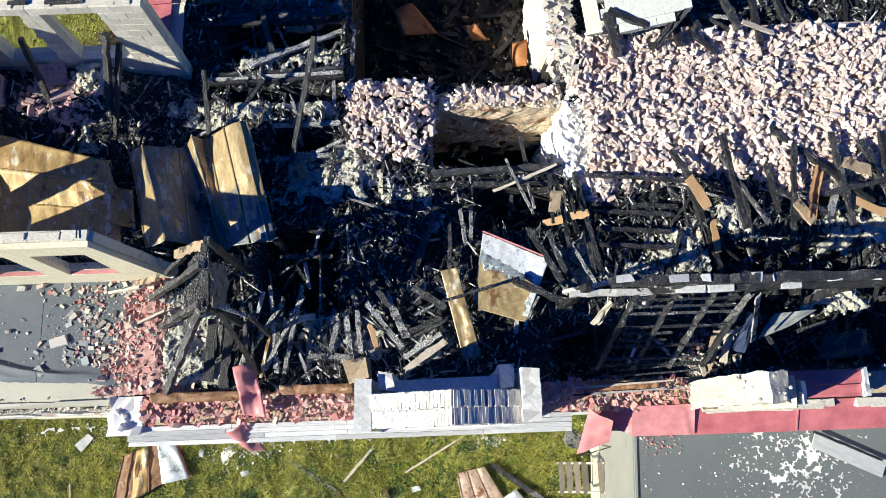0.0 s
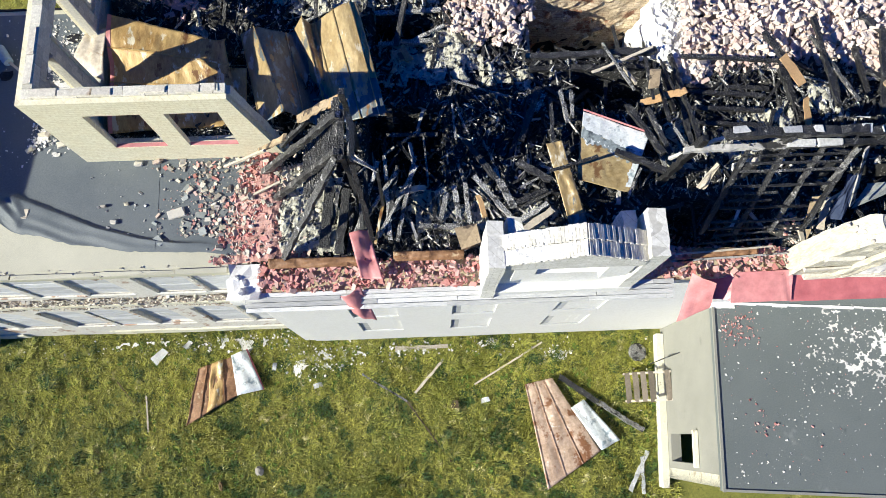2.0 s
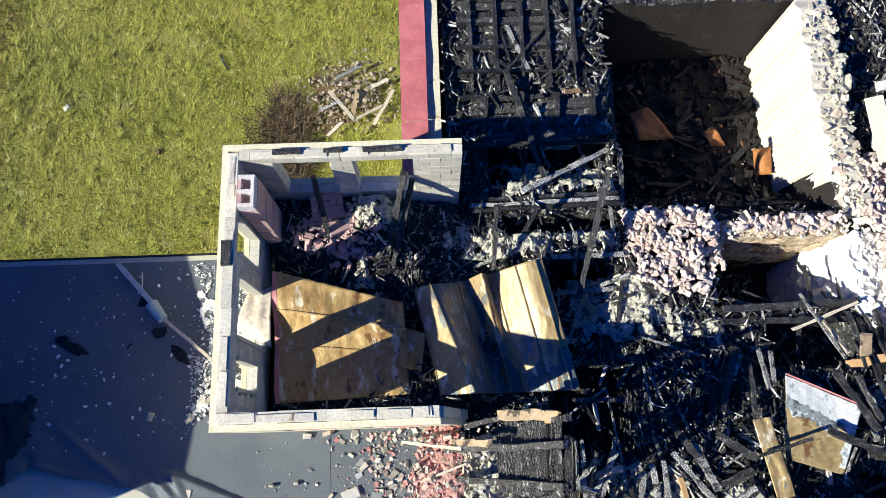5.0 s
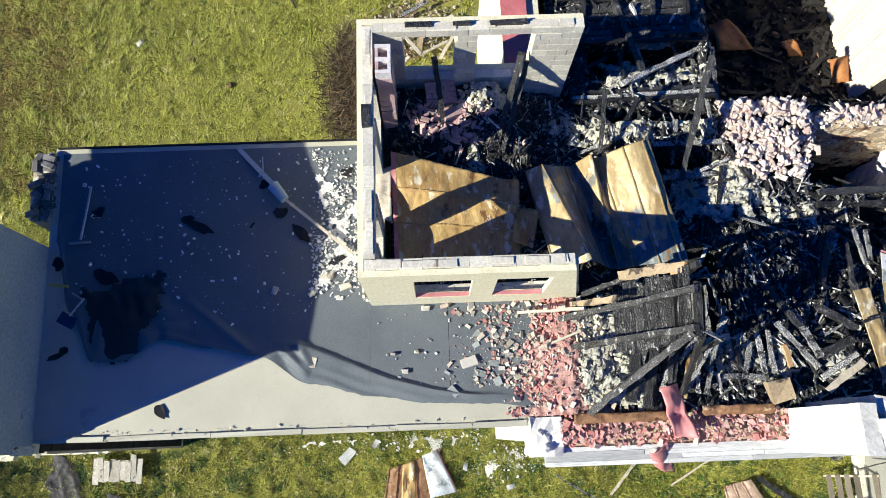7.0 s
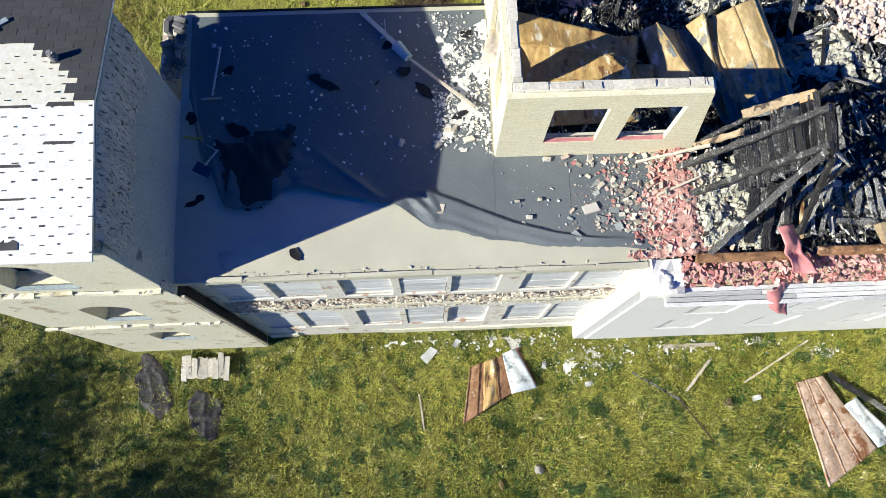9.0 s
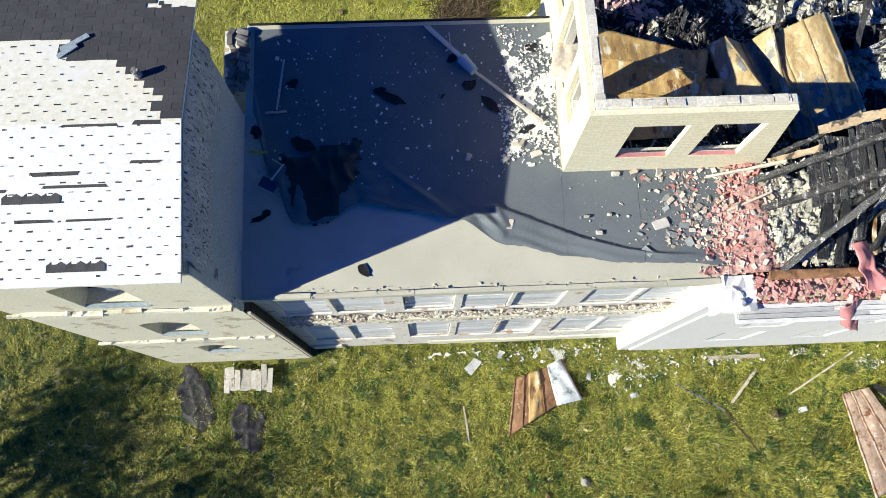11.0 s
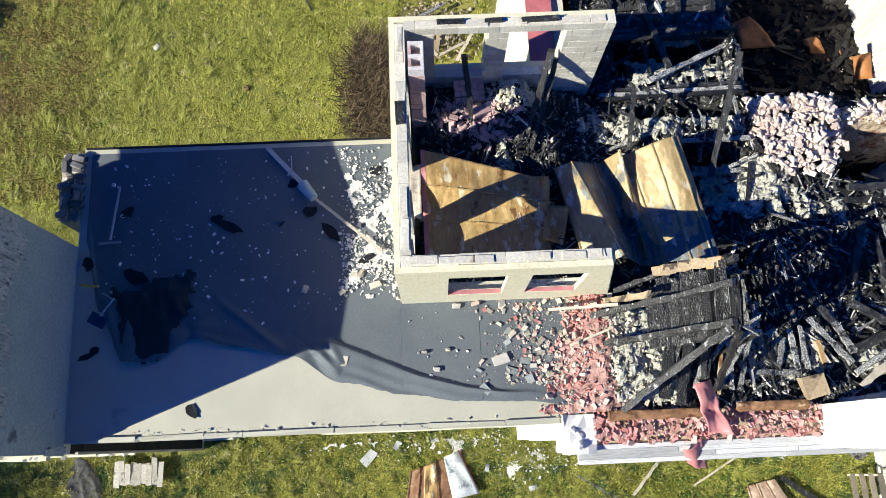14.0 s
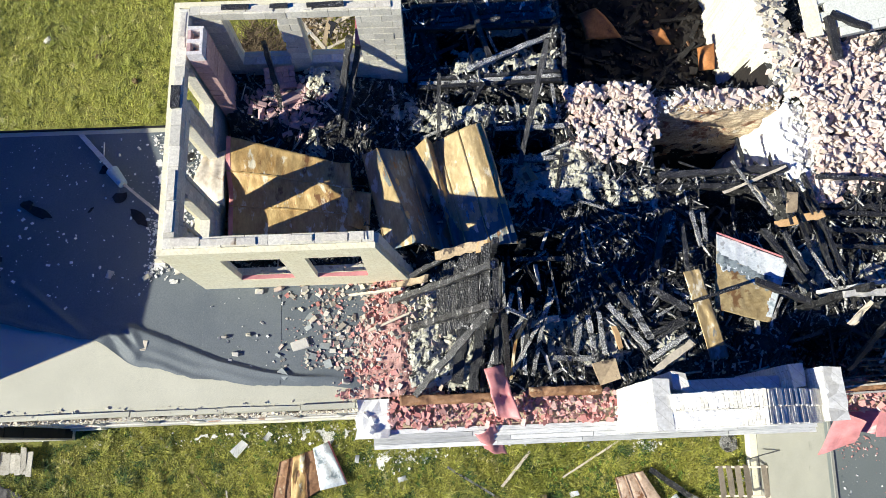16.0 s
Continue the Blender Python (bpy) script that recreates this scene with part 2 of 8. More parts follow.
ASHWOOD = shade("white_ash_crust", (0.50, 0.50, 0.49), (0.70, 0.70, 0.68), 4.0, 0.95, 0.8, 18.0)
ASHEN = shade("ash_white_wood", (0.40, 0.39, 0.365), (0.66, 0.64, 0.60), 3.0, 0.9, 0.7, 18.0, ((0.03, 0.03, 0.03), 2.4, 0.47), vary=0.3)
PALEWOOD = shade("weathered_pale_wood", (0.42, 0.36, 0.27), (0.60, 0.54, 0.44), 2.5, 0.85, 0.4, 18.0, ((0.25, 0.2, 0.15), 3.0, 0.33), vary=0.15)
GREYWOOD = shade("weathered_grey_boards", (0.46, 0.47, 0.47), (0.62, 0.63, 0.62), 1.2, 0.8, 0.4, 16.0, ((0.32, 0.33, 0.33), 2.0, 0.38), stretch=(0.3, 3, 3), vary=0.15)
ORANGEWOOD = shade("raw_orange_wood", (0.42, 0.25, 0.11), (0.55, 0.36, 0.18), 3.0, 0.8, 0.3)
RUST = shade("rusty_roof_sheet", (0.36, 0.19, 0.05), (0.55, 0.40, 0.165), 1.6, 0.5, 0.6, 9.0, ((0.20, 0.095, 0.035), 2.0, 0.40), metal=0.1, specks=((0.70, 0.64, 0.47), 2.3, 0.44), stretch=(1.6, 0.7, 1))
PALERUST = shade("bleached_rusty_sheet", (0.50, 0.40, 0.27), (0.72, 0.66, 0.54), 2.0, 0.6, 0.4, 12.0, ((0.36, 0.22, 0.10), 2.6, 0.42))
ORANGERUST = shade("orange_rust", (0.34, 0.12, 0.035), (0.50, 0.22, 0.07), 2.0, 0.7, 0.4, 14.0, ((0.18, 0.07, 0.03), 3.0, 0.38))
GOLD = shade("olive_gold_sheet", (0.27, 0.18, 0.065), (0.50, 0.40, 0.21), 2.4, 0.55, 0.4, 12.0, ((0.20, 0.11, 0.045), 2.4, 0.46), metal=0.1, specks=((0.62, 0.57, 0.44), 3.0, 0.37))
# Blue-black of scorched metal together with painted-in bluish shade.
SHADEBURN = shade("shaded_and_scorched_sheet", (0.065, 0.08, 0.092), (0.19, 0.21, 0.205), 2.2, 0.38, 0.6, 9.0, ((0.24, 0.13, 0.05), 2.6, 0.44), metal=0.15, specks=((0.20, 0.29, 0.36), 3.0, 0.45), stretch=(1.7, 0.6, 1))
BLUERUST = shade("scorched_blue_rusty_sheet", (0.31, 0.205, 0.08), (0.50, 0.39, 0.20), 1.6, 0.4, 0.6, 9.0, ((0.17, 0.17, 0.16), 1.8, 0.42), metal=0.15, specks=((0.66, 0.60, 0.46), 2.6, 0.42), stretch=(1.5, 0.7, 1))
WHITEMETAL = shade("white_painted_sheet", (0.56, 0.64, 0.66), (0.78, 0.82, 0.82), 1.6, 0.45, 0.15, 20.0, ((0.26, 0.32, 0.35), 2.2, 0.42), metal=0.1, specks=((0.40, 0.41, 0.41), 6.0, 0.42))
SCUFFED = shade("scorched_blue_grey_paint", (0.085, 0.105, 0.12), (0.34, 0.39, 0.40), 2.0, 0.5, 0.3, 16.0, ((0.07, 0.085, 0.10), 2.6, 0.47), specks=((0.42, 0.33, 0.16), 2.0, 0.40))
REDMETAL = shade("red_painted_sheet", (0.46, 0.12, 0.135), (0.55, 0.19, 0.195), 1.1, 0.42, 0.1, 3.0, ((0.60, 0.36, 0.34), 1.8, 0.33), specks=((0.30, 0.09, 0.09), 3.5, 0.34))
PINKMETAL = shade("faded_red_sheet", (0.56, 0.20, 0.20), (0.64, 0.29, 0.28), 2.5, 0.5, 0.1, 4.0, ((0.70, 0.45, 0.42), 3.0, 0.33))
SHINGLE = shade("dark_asphalt_shingle", (0.045, 0.047, 0.05), (0.072, 0.073, 0.077), 2.0, 0.9, 0.5, 60.0, vary=0.08)
UNDERLAY = shade("white_underlay", (0.80, 0.80, 0.77), (0.86, 0.86, 0.83), 0.8, 0.7, 0.1, 10.0, ((0.76, 0.74, 0.66), 0.35, 0.40))
BLACKMARK = shade("black_scrap", (0.03, 0.03, 0.032), (0.06, 0.06, 0.06), 4.0, 0.8, 0.2)
PARAPET = courses(shade("whitewashed_brick", (0.74, 0.72, 0.65), (0.86, 0.84, 0.78), 2.2, 0.9, 0.6, 16.0, ((0.50, 0.47, 0.42), 3.0, 0.34)), 0.25, 0.08, (0.5, 0.49, 0.46), 0.7)
# Near-black colour standing in for the darkness inside window openings.
DARK = shade("painted_interior_dark", (0.012, 0.012, 0.012), (0.03, 0.028, 0.025), 2.0, 0.95, 0.2)
STACKWOOD = shade("grey_weathered_stack", (0.36, 0.33, 0.27), (0.58, 0.55, 0.48), 3.0, 0.9, 0.5, 18.0, ((0.16, 0.14, 0.11), 4.0, 0.38), vary=0.2)
GREYSHARD = shade("grey_green_sheet_shards", (0.20, 0.225, 0.22), (0.34, 0.36, 0.35), 3.0, 0.7, 0.2, 20.0, vary=0.3)
TARP = shade("black_plastic", (0.006, 0.005, 0.007), (0.018, 0.015, 0.018), 3.0, 0.6, 0.5, 9.0, ((0.06, 0.05, 0.05), 5.0, 0.36))
def dusted(m, dust, scale=0.7, lo=0.48, hi=0.64, most=0.55):
    """Lets drifts of dust lie over pieces in patches that run on from piece to piece."""
    n, l = m.node_tree.nodes, m.node_tree.links
    bsdf = n["Principled BSDF"]
    old = bsdf.inputs["Base Color"].links[0].from_socket
    geo, t, r, q = n.new("ShaderNodeNewGeometry"), n.new("ShaderNodeTexNoise"), n.new("ShaderNodeMapRange"), n.new("ShaderNodeMix")
    t.inputs["Scale"].default_value, t.inputs["Detail"].default_value = scale, 5.0
    l.new(geo.outputs["Position"], t.inputs["Vector"])
    r.inputs["From Min"].default_value, r.inputs["From Max"].default_value, r.inputs["To Max"].default_value = lo, hi, most
    l.new(t.outputs["Fac"], r.inputs["Value"])
    q.data_type = "RGBA"
    l.new(r.outputs[0], q.inputs[0])
    l.new(old, q.inputs[6])
    q.inputs[7].default_value = (*dust, 1)
    l.new(q.outputs[2], bsdf.inputs["Base Color"])


dusted(PALEBRICK, (0.78, 0.68, 0.61), 0.9, 0.46, 0.62, 0.45)
dusted(REDBRICK, (0.66, 0.50, 0.44), 1.6, 0.50, 0.66, 0.35)
BLUEGREY = shade("grey_plastic_bottle", (0.28, 0.38, 0.46), (0.36, 0.46, 0.54), 3.0, 0.5, 0.1)
FLAKES = shade("white_flakes", (0.68, 0.66, 0.60), (0.80, 0.78, 0.72), 5.0, 0.9, 0.3, vary=0.12)

for M in (MEMBRANE, FELT):
    M.node_tree.nodes["Principled BSDF"].inputs["Specular IOR Level"].default_value = 0.15


# ---- building blocks ----
def ob_of(name, bm, mat):
    me = bpy.data.meshes.new(name)
    bm.to_mesh(me)
    bm.free()
    for q in (mat if isinstance(mat, (list, tuple)) else (mat,)):
        me.materials.append(q)
    return new(name, me)


def part(name, bm, mat, parent, label=""):
    ob = ob_of(name, bm, mat)
    ob.parent = parent
    if label:
        ob["label"] = label
    return ob


def thing(name, bm, mat, label, category, group="", kind=""):
    return tagged(ob_of(name, bm, mat), label, category, group, kind)


def empty(name, label, category, at=(0, 0, 0), group="", kind=""):
    ob = new(name)
    ob.location = at
    ob.empty_display_size = 0.2
    return tagged(ob, label, category, group, kind)


def box(bm, x0, x1, y0, y1, z0, z1, m=None, jit=0.0, mi=0):
    vs = []
    for z in (z0, z1):
        for y in (y0, y1):
            for x in (x0, x1):
                p = Vector((x + rng.uniform(-jit, jit), y + rng.uniform(-jit, jit), z + rng.uniform(-jit, jit)))
                vs.append(bm.verts.new(m @ p if m else p))
    for f in ((0, 2, 3, 1), (4, 5, 7, 6), (0, 1, 5, 4), (2, 6, 7, 3), (0, 4, 6, 2), (1, 3, 7, 5)):
        bm.faces.new([vs[i] for i in f]).material_index = mi
    return vs


def bm_box(*a, bev=0.0, **k):
    bm = bmesh.new()
    box(bm, *a, **k)
    if bev:
        bmesh.ops.bevel(bm, geom=bm.edges[:], offset=bev, segments=1, affect="EDGES")
    return bm


def basis(a, b, roll=0.0):
    d = (b - a).normalized()
    up = Vector((0, 0, 1)) if abs(d.z) < 0.95 else Vector((0, 1, 0))
    s = d.cross(up).normalized()
    u = s.cross(d)
    c, k = math.cos(roll), math.sin(roll)
    return d, s * c + u * k, u * c - s * k


def timber_bm(a, b, w, h, rough=0.15, steps=0, roll=0.0, bm=None, taper=0.0):
    """A split, uneven length of wood from a to b."""
    a, b = Vector(a), Vector(b)
    bm = bm or bmesh.new()
    d, s, u = basis(a, b, roll)
    L = (b - a).length
    steps = steps or max(2, min(16, int(L / 0.13)))
    rings = []
    for i in range(steps + 1):
        f = i / steps
        k = 1 - taper * f
        c = a + (b - a) * f + (s * rng.uniform(-1, 1) + u * rng.uniform(-1, 1)) * rough * 0.18 * min(w, h) * 2
        ring = []
        for e, g in ((-1, -1), (1, -1), (1, 1), (-1, 1)):
            end = d * rng.uniform(-0.25, 0.25) * w * (i in (0, steps))
            ring.append(bm.verts.new(c + s * e * w / 2 * k * (1 + rng.uniform(-rough, rough)) + u * g * h / 2 * k * (1 + rng.uniform(-rough, rough)) + end))
        rings.append(ring)
    for p, q in zip(rings, rings[1:]):
        for i in range(4):
            bm.faces.new((p[i], p[(i + 1) % 4], q[(i + 1) % 4], q[i]))
    bm.faces.new(rings[0][::-1])
    bm.faces.new(rings[-1])
    return bm


def timber(a, b, w=0.14, h=0.12, mat=None, label="", name="charred_beam", category="beam", group="burnt timbers", rough=0.27, roll=0.0, taper=0.0):
    return thing(name, timber_bm(a, b, w, h, rough, roll=roll, taper=taper), mat or CHAR, label or "black charred roof timber lying in the ash", category, group)


def sheet_bm(p, nu, nv, lift, thick=0.012):
    """A bent sheet over the four corners p (in order round), raised by lift(u, v)."""
    bm = bmesh.new()
    p = [Vector(q) for q in p]
    nrm = (p[1] - p[0]).cross(p[3] - p[0]).normalized()
    if nrm.z < 0:
        nrm = -nrm
    top, low = [], []
    for j in range(nv + 1):
        for i in range(nu + 1):
            u, v = i / nu, j / nv
            q = p[0] * (1 - u) * (1 - v) + p[1] * u * (1 - v) + p[2] * u * v + p[3] * (1 - u) * v
            q = q + nrm * lift(u, v)
            top.append(bm.verts.new(q))
            low.append(bm.verts.new(q - nrm * thick))
    w = nu + 1
    for j in range(nv):
        for i in range(nu):
            k = j * w + i
            bm.faces.new((top[k], top[k + 1], top[k + w + 1], top[k + w]))
            bm.faces.new((low[k], low[k + w], low[k + w + 1], low[k + 1]))
    rim = [i for i in range(nu)] + [nu + j * w for j in range(nv)] + [nv * w + nu - i for i in range(nu)] + [(nv - j) * w for j in range(nv)]
    for i, k in enumerate(rim):
        q = rim[(i + 1) % len(rim)]
        bm.faces.new((top[k], low[k], low[q], top[q]))
    return bm


def smooth(ob):
    for f in ob.data.polygons:
        f.use_smooth = True
    return ob


def holed_wall(u0, u1, z0, z1, holes, y0, y1, along="x"):
    """A wall from u0 to u1 and z0 to z1, y0 to y1 thick, with rectangular holes (u0, u1, z0, z1) through it."""
    bm = bmesh.new()
    us = sorted({u0, u1, *[h[i] for h in holes for i in (0, 1)]})
    zs = sorted({z0, z1, *[h[i] for h in holes for i in (2, 3)]})

    def solid(i, j):
        if not (0 <= i < len(us) - 1 and 0 <= j < len(zs) - 1):
            return False
        u, z = (us[i] + us[i + 1]) / 2, (zs[j] + zs[j + 1]) / 2
        return not any(h[0] < u < h[1] and h[2] < z < h[3] for h in holes)

    memo = {}

    def v(u, y, z):
        k = (u, y, z)
        if k not in memo:
            memo[k] = bm.verts.new((u, y, z) if along == "x" else (y, u, z))
        return memo[k]

    for i in range(len(us) - 1):
        for j in range(len(zs) - 1):
            if not solid(i, j):
                continue
            a, b, c, d = us[i], us[i + 1], zs[j], zs[j + 1]
            bm.faces.new((v(a, y0, c), v(b, y0, c), v(b, y0, d), v(a, y0, d)))
            bm.faces.new((v(a, y1, c), v(a, y1, d), v(b, y1, d), v(b, y1, c)))
            for di, dj, p, q in ((-1, 0, (a, c), (a, d)), (1, 0, (b, c), (b, d)), (0, -1, (a, c), (b, c)), (0, 1, (a, d), (b, d))):
                if not solid(i + di, j + dj):
                    bm.faces.new((v(p[0], y0, p[1]), v(q[0], y0, q[1]), v(q[0], y1, q[1]), v(p[0], y1, p[1])))
    bmesh.ops.recalc_face_normals(bm, faces=bm.faces[:])
    return bm


def lump(bm, c, r, flat=0.7, seg=1):
    """An angular broken lump round c."""
    t = bmesh.ops.create_icosphere(bm, subdivisions=seg, radius=r)["verts"]
    m = pose(0, 0, 0, rng.uniform(0, 360), rng.uniform(0, 360), rng.uniform(0, 360))
    k = Vector((rng.uniform(0.7, 1.3), rng.uniform(0.6, 1.1), rng.uniform(0.5, 0.9)))
    for q in t:
        p = m @ (Vector((q.co.x * k.x, q.co.y * k.y, q.co.z * k.z)) * rng.uniform(0.75, 1.2))
        q.co = Vector(c) + Vector((p.x, p.y, p.z * flat))


def shards(spots, mat, name, label, category, size, flat=0.35, kind="stuff", tilt=35):
    """Many small broken boxes, one joined mesh. spots: places."""
    vs, fs = [], []
    for x, y, z in spots:
        top = size[0] * (size[1] / size[0]) ** (rng.random() ** 1.7)
        a, b, c = top, top * rng.uniform(0.45, 0.95), top * rng.uniform(0.5, 1.0)
        m = pose(x, y, z + c * flat * 0.4, rng.uniform(-tilt, tilt), rng.uniform(-tilt, tilt), rng.uniform(0, 360))
        k = len(vs)
        for sz in (-1, 1):
            for sx, sy in ((-1, -1), (1, -1), (1, 1), (-1, 1)):
                vs.append(m @ Vector((sx * a / 2 * rng.uniform(0.7, 1.1), sy * b / 2 * rng.uniform(0.6, 1.1), sz * c * flat / 2)))
        fs += [(k + 3, k + 2, k + 1, k), (k + 4, k + 5, k + 6, k + 7), *[(k + i, k + (i + 1) % 4, k + 4 + (i + 1) % 4, k + 4 + i) for i in range(4)]]
    me = bpy.data.meshes.new(name)
    me.from_pydata(vs, [], fs)
    me.materials.append(mat)
    return tagged(new(name, me), label, category, kind=kind)


def nz(x, y, s, k=0.0):
    return noise.noise(Vector((x * s, y * s, k)))


def inside(x, y, x0, x1, y0, y1, soft):
    """1 within a rectangle, falling to 0 over soft metres outside it."""
    d = max(x0 - x, x - x1, y0 - y, y - y1, 0)
    return max(0.0, 1 - d / soft)


def roof_z(y):
    return 8.22 + 0.055 * y


# ---- ground ----
def ground_z(x, y):
    return -0.2 + 0.028 * max(-6.0, min(y, 20.0)) + 0.05 * nz(x, y, 0.35) + 0.025 * nz(x, y, 1.7)


def make_ground():
    bm = bmesh.new()
    xs = [-2500, -600, -150, -60] + [-40 + 0.4 * i for i in range(151)] + [45, 120, 600, 2500]
    ys = [-2500, -600, -120, -40] + [-16 + 0.4 * i for i in range(106)] + [40, 120, 600, 2500]
    g = [[bm.verts.new((x, y, ground_z(x, y))) for x in xs] for y in ys]
    for r, q in zip(g, g[1:]):
        for i in range(len(xs) - 1):
            bm.faces.new((r[i], r[i + 1], q[i + 1], q[i])).material_index = int(r[i].co.y > 5.2)
    g = smooth(thing("ground", bm, GRASS, "uneven rough grass with dry straw patches", "ground", kind="structure"))
    g.data.materials.append(MEADOW)
    return g


make_ground()


def outdoors(x, y):
    """Whether a place lies on open ground, off the buildings."""
    if y < (0.92 if -16.3 < x < -6.8 else 0.5) and not (x > 4.5 and y > -4.3):
        return x > -16.5 or y < 0.6
    return x < -21.2 or y > 7.0 and x < -9.9 or y > 8.5 and x < -6.6 or y > 5.6 and x < -17.0


def dirt(x, y):
    """How bare the ground is: trampled soil behind the tower and under the brushwood."""
    d = 0.85 * math.exp(-((x + 26.0) / 3.4) ** 2 - ((y - 14.6) / 4.4) ** 2) + 0.5 * nz(x, y, 0.9, 21.0) + 0.45 * nz(x, y, 2.6, 22.0) + 0.25 * nz(x, y, 6.0, 26.0)
    return max(d, 1.25 - 0.75 * ((x + 11.05) / 0.85) ** 2 - 0.75 * ((y - 12.7) / 2.3) ** 2 + 0.55 * nz(x, y, 1.1, 23.0) + 0.3 * nz(x, y, 3.0, 24.0), 0.8 * inside(x, y, -9.8, -7.4, 13.8, 16, 1.0) + 0.4 * nz(x, y, 1.2, 25.0))


def soil_patch():
    bm, st, g = bmesh.new(), 0.13, {}
    for i in range(150):
        for j in range(75):
            x, y = -28.0 + i * st, 9.8 + j * st
            if dirt(x, y) > 0.62:
                g[i, j] = bm.verts.new((x, y, ground_z(x, y) + 0.012 + 0.02 * nz(x, y, 5.0)))
    for (i, j), v in g.items():
        q = [g.get(k) for k in ((i + 1, j), (i + 1, j + 1), (i, j + 1))]
        if all(q):
            bm.faces.new((v, *q)).material_index = int(v.co.x > -12.6 and v.co.x < -10.0)
    o = smooth(thing("bare_soil", bm, SOIL, "trampled brown soil worn through the meadow", "soil", kind="structure"))
    o.data.materials.append(DARKSOIL)


soil_patch()


def blades(name, label, mat, n, x0, x1, y0, y1, tall):
    vs, fs = [], []
    for _ in range(n):
        x, y = rng.uniform(x0, x1), rng.uniform(y0, y1)
        if not outdoors(x, y):
            continue
        d = 0.5 + 0.5 * nz(x, y, 0.9, 3.0) + 0.4 * nz(x, y, 3.5, 9.0)
        if rng.random() > 0.35 + d - (1.1 * min(1, max(0, dirt(x, y))) if y > 9 else 0):
            continue
        z, h, w = ground_z(x, y), tall * rng.uniform(0.03, 0.10) * (0.5 + d) * (0.55 + 1.4 * max(0.0, nz(x, y, 1.1, 31.0)) + 1.6 * max(0.0, nz(x, y, 3.2, 32.0))), rng.uniform(0.009, 0.024)
        a, lean = rng.gauss(1.2 + 2.4 * nz(x, y, 0.6, 12.0), 1.1), rng.uniform(0.6, 2.2) * h
        k, c, s = len(vs), math.cos(a), math.sin(a)
        vs += [(x - s * w, y + c * w, z - 0.01), (x + s * w, y - c * w, z - 0.01), (x + c * lean, y + s * lean, z + h)]
        fs.append((k, k + 1, k + 2))
    me = bpy.data.meshes.new(name)
    me.from_pydata(vs, [], fs)
    me.materials.append(mat)
    tagged(new(name, me), label, "grass", kind="stuff")


def grass_field():
    blades("grass", "short green and straw-coloured lawn grass", BLADE, 480000, -31, 5, -9.5, 0.92, 1.35)
    blades("side_grass", "green and straw-coloured grass beside the tower house", BLADE, 60000, -30, -20.9, 0.6, 6.0, 1.1)
    blades("dry_grass", "bleached dry grass along the foot of the wall", STRAW, 66000, -16, 5, -1.6, 0.92, 0.9)
    blades("meadow_grass", "tall yellow-green meadow grass bleached by sun", STRAW, 300000, -28, -6.4, 5.6, 19, 1.4)
    vs, fs = [], []
    for _ in range(90000):
        x, y = rng.uniform(-29, -20.5), rng.uniform(9, 20)
        if rng.random() > 0.25 + 1.1 * dirt(x, y):
            continue
        z, h, w, a = ground_z(x, y), rng.uniform(0.04, 0.12), rng.uniform(0.01, 0.025), rng.uniform(0, 6.283)
        k, c, q, lean = len(vs), math.cos(a), math.sin(a), rng.uniform(0.5, 1.8) * h
        vs += [(x - q * w, y + c * w, z), (x + q * w, y - c * w, z), (x + c * lean, y + q * lean, z + h)]
        fs.append((k, k + 1, k + 2))
    me = bpy.data.meshes.new("withered_grass")
    me.from_pydata(vs, [], fs)
    me.materials.append(WITHERED)
    tagged(new("withered_grass", me), "withered red-brown grass and moss behind the tower house", "grass", kind="stuff")
    vs, fs = [], []
    for _ in range(1100):
        x, y = rng.uniform(-24, 5), rng.uniform(-8, 0.4)
        if not outdoors(x, y) or nz(x, y, 0.7, 5.0) < -0.15:
            continue
        z, r, k = ground_z(x, y) + rng.uniform(0.05, 0.1), rng.uniform(0.008, 0.014), len(vs)
        vs += [(x + r * math.cos(i * 1.2566), y + r * math.sin(i * 1.2566), z + 0.004 * (i % 2)) for i in range(5)]
        fs.append(tuple(range(k, k + 5)))
    me = bpy.data.meshes.new("dandelions")
    me.from_pydata(vs, [], fs)
    me.materials.append(YELLOW)
    tagged(new("dandelions", me), "tiny yellow dandelion heads among the grass", "flowers", kind="stuff")
    vs, fs = [], []
    for _ in range(2000):
        x, y = rng.uniform(-25, 5), rng.uniform(-9, 0.5)
        if not outdoors(x, y) or nz(x, y, 0.5, 8.0) + 0.5 * nz(x, y, 2.2, 6.0) < 0.02:
            continue
        z = ground_z(x, y)
        for _ in range(7):
            k, a, r = len(vs), rng.uniform(0, 6.283), rng.uniform(0.04, 0.11)
            c, s, h = math.cos(a), math.sin(a), rng.uniform(0.03, 0.09)
            vs += [(x, y, z + 0.02), (x + c * r * 0.6 - s * r * 0.35, y + s * r * 0.6 + c * r * 0.35, z + h), (x + c * r, y + s * r, z + h * 0.8), (x + c * r * 0.6 + s * r * 0.35, y + s * r * 0.6 - c * r * 0.35, z + h)]
            fs.append((k, k + 1, k + 2, k + 3))
    me = bpy.data.meshes.new("weeds")
    me.from_pydata(vs, [], fs)
    me.materials.append(WEED)
    tagged(new("weeds", me), "low broad-leaved green weeds in the grass", "weeds", kind="stuff")


WITHERED = shade("withered_grass_blades", (0.17, 0.10, 0.026), (0.33, 0.26, 0.07), 1.4, 0.8, 0.1, 5.0, ((0.16, 0.20, 0.03), 1.2, 0.42), vary=0.5)
WEED = shade("weed_leaves", (0.09, 0.16, 0.014), (0.16, 0.23, 0.03), 3.0, 0.7, 0.1, vary=0.35)
grass_field()


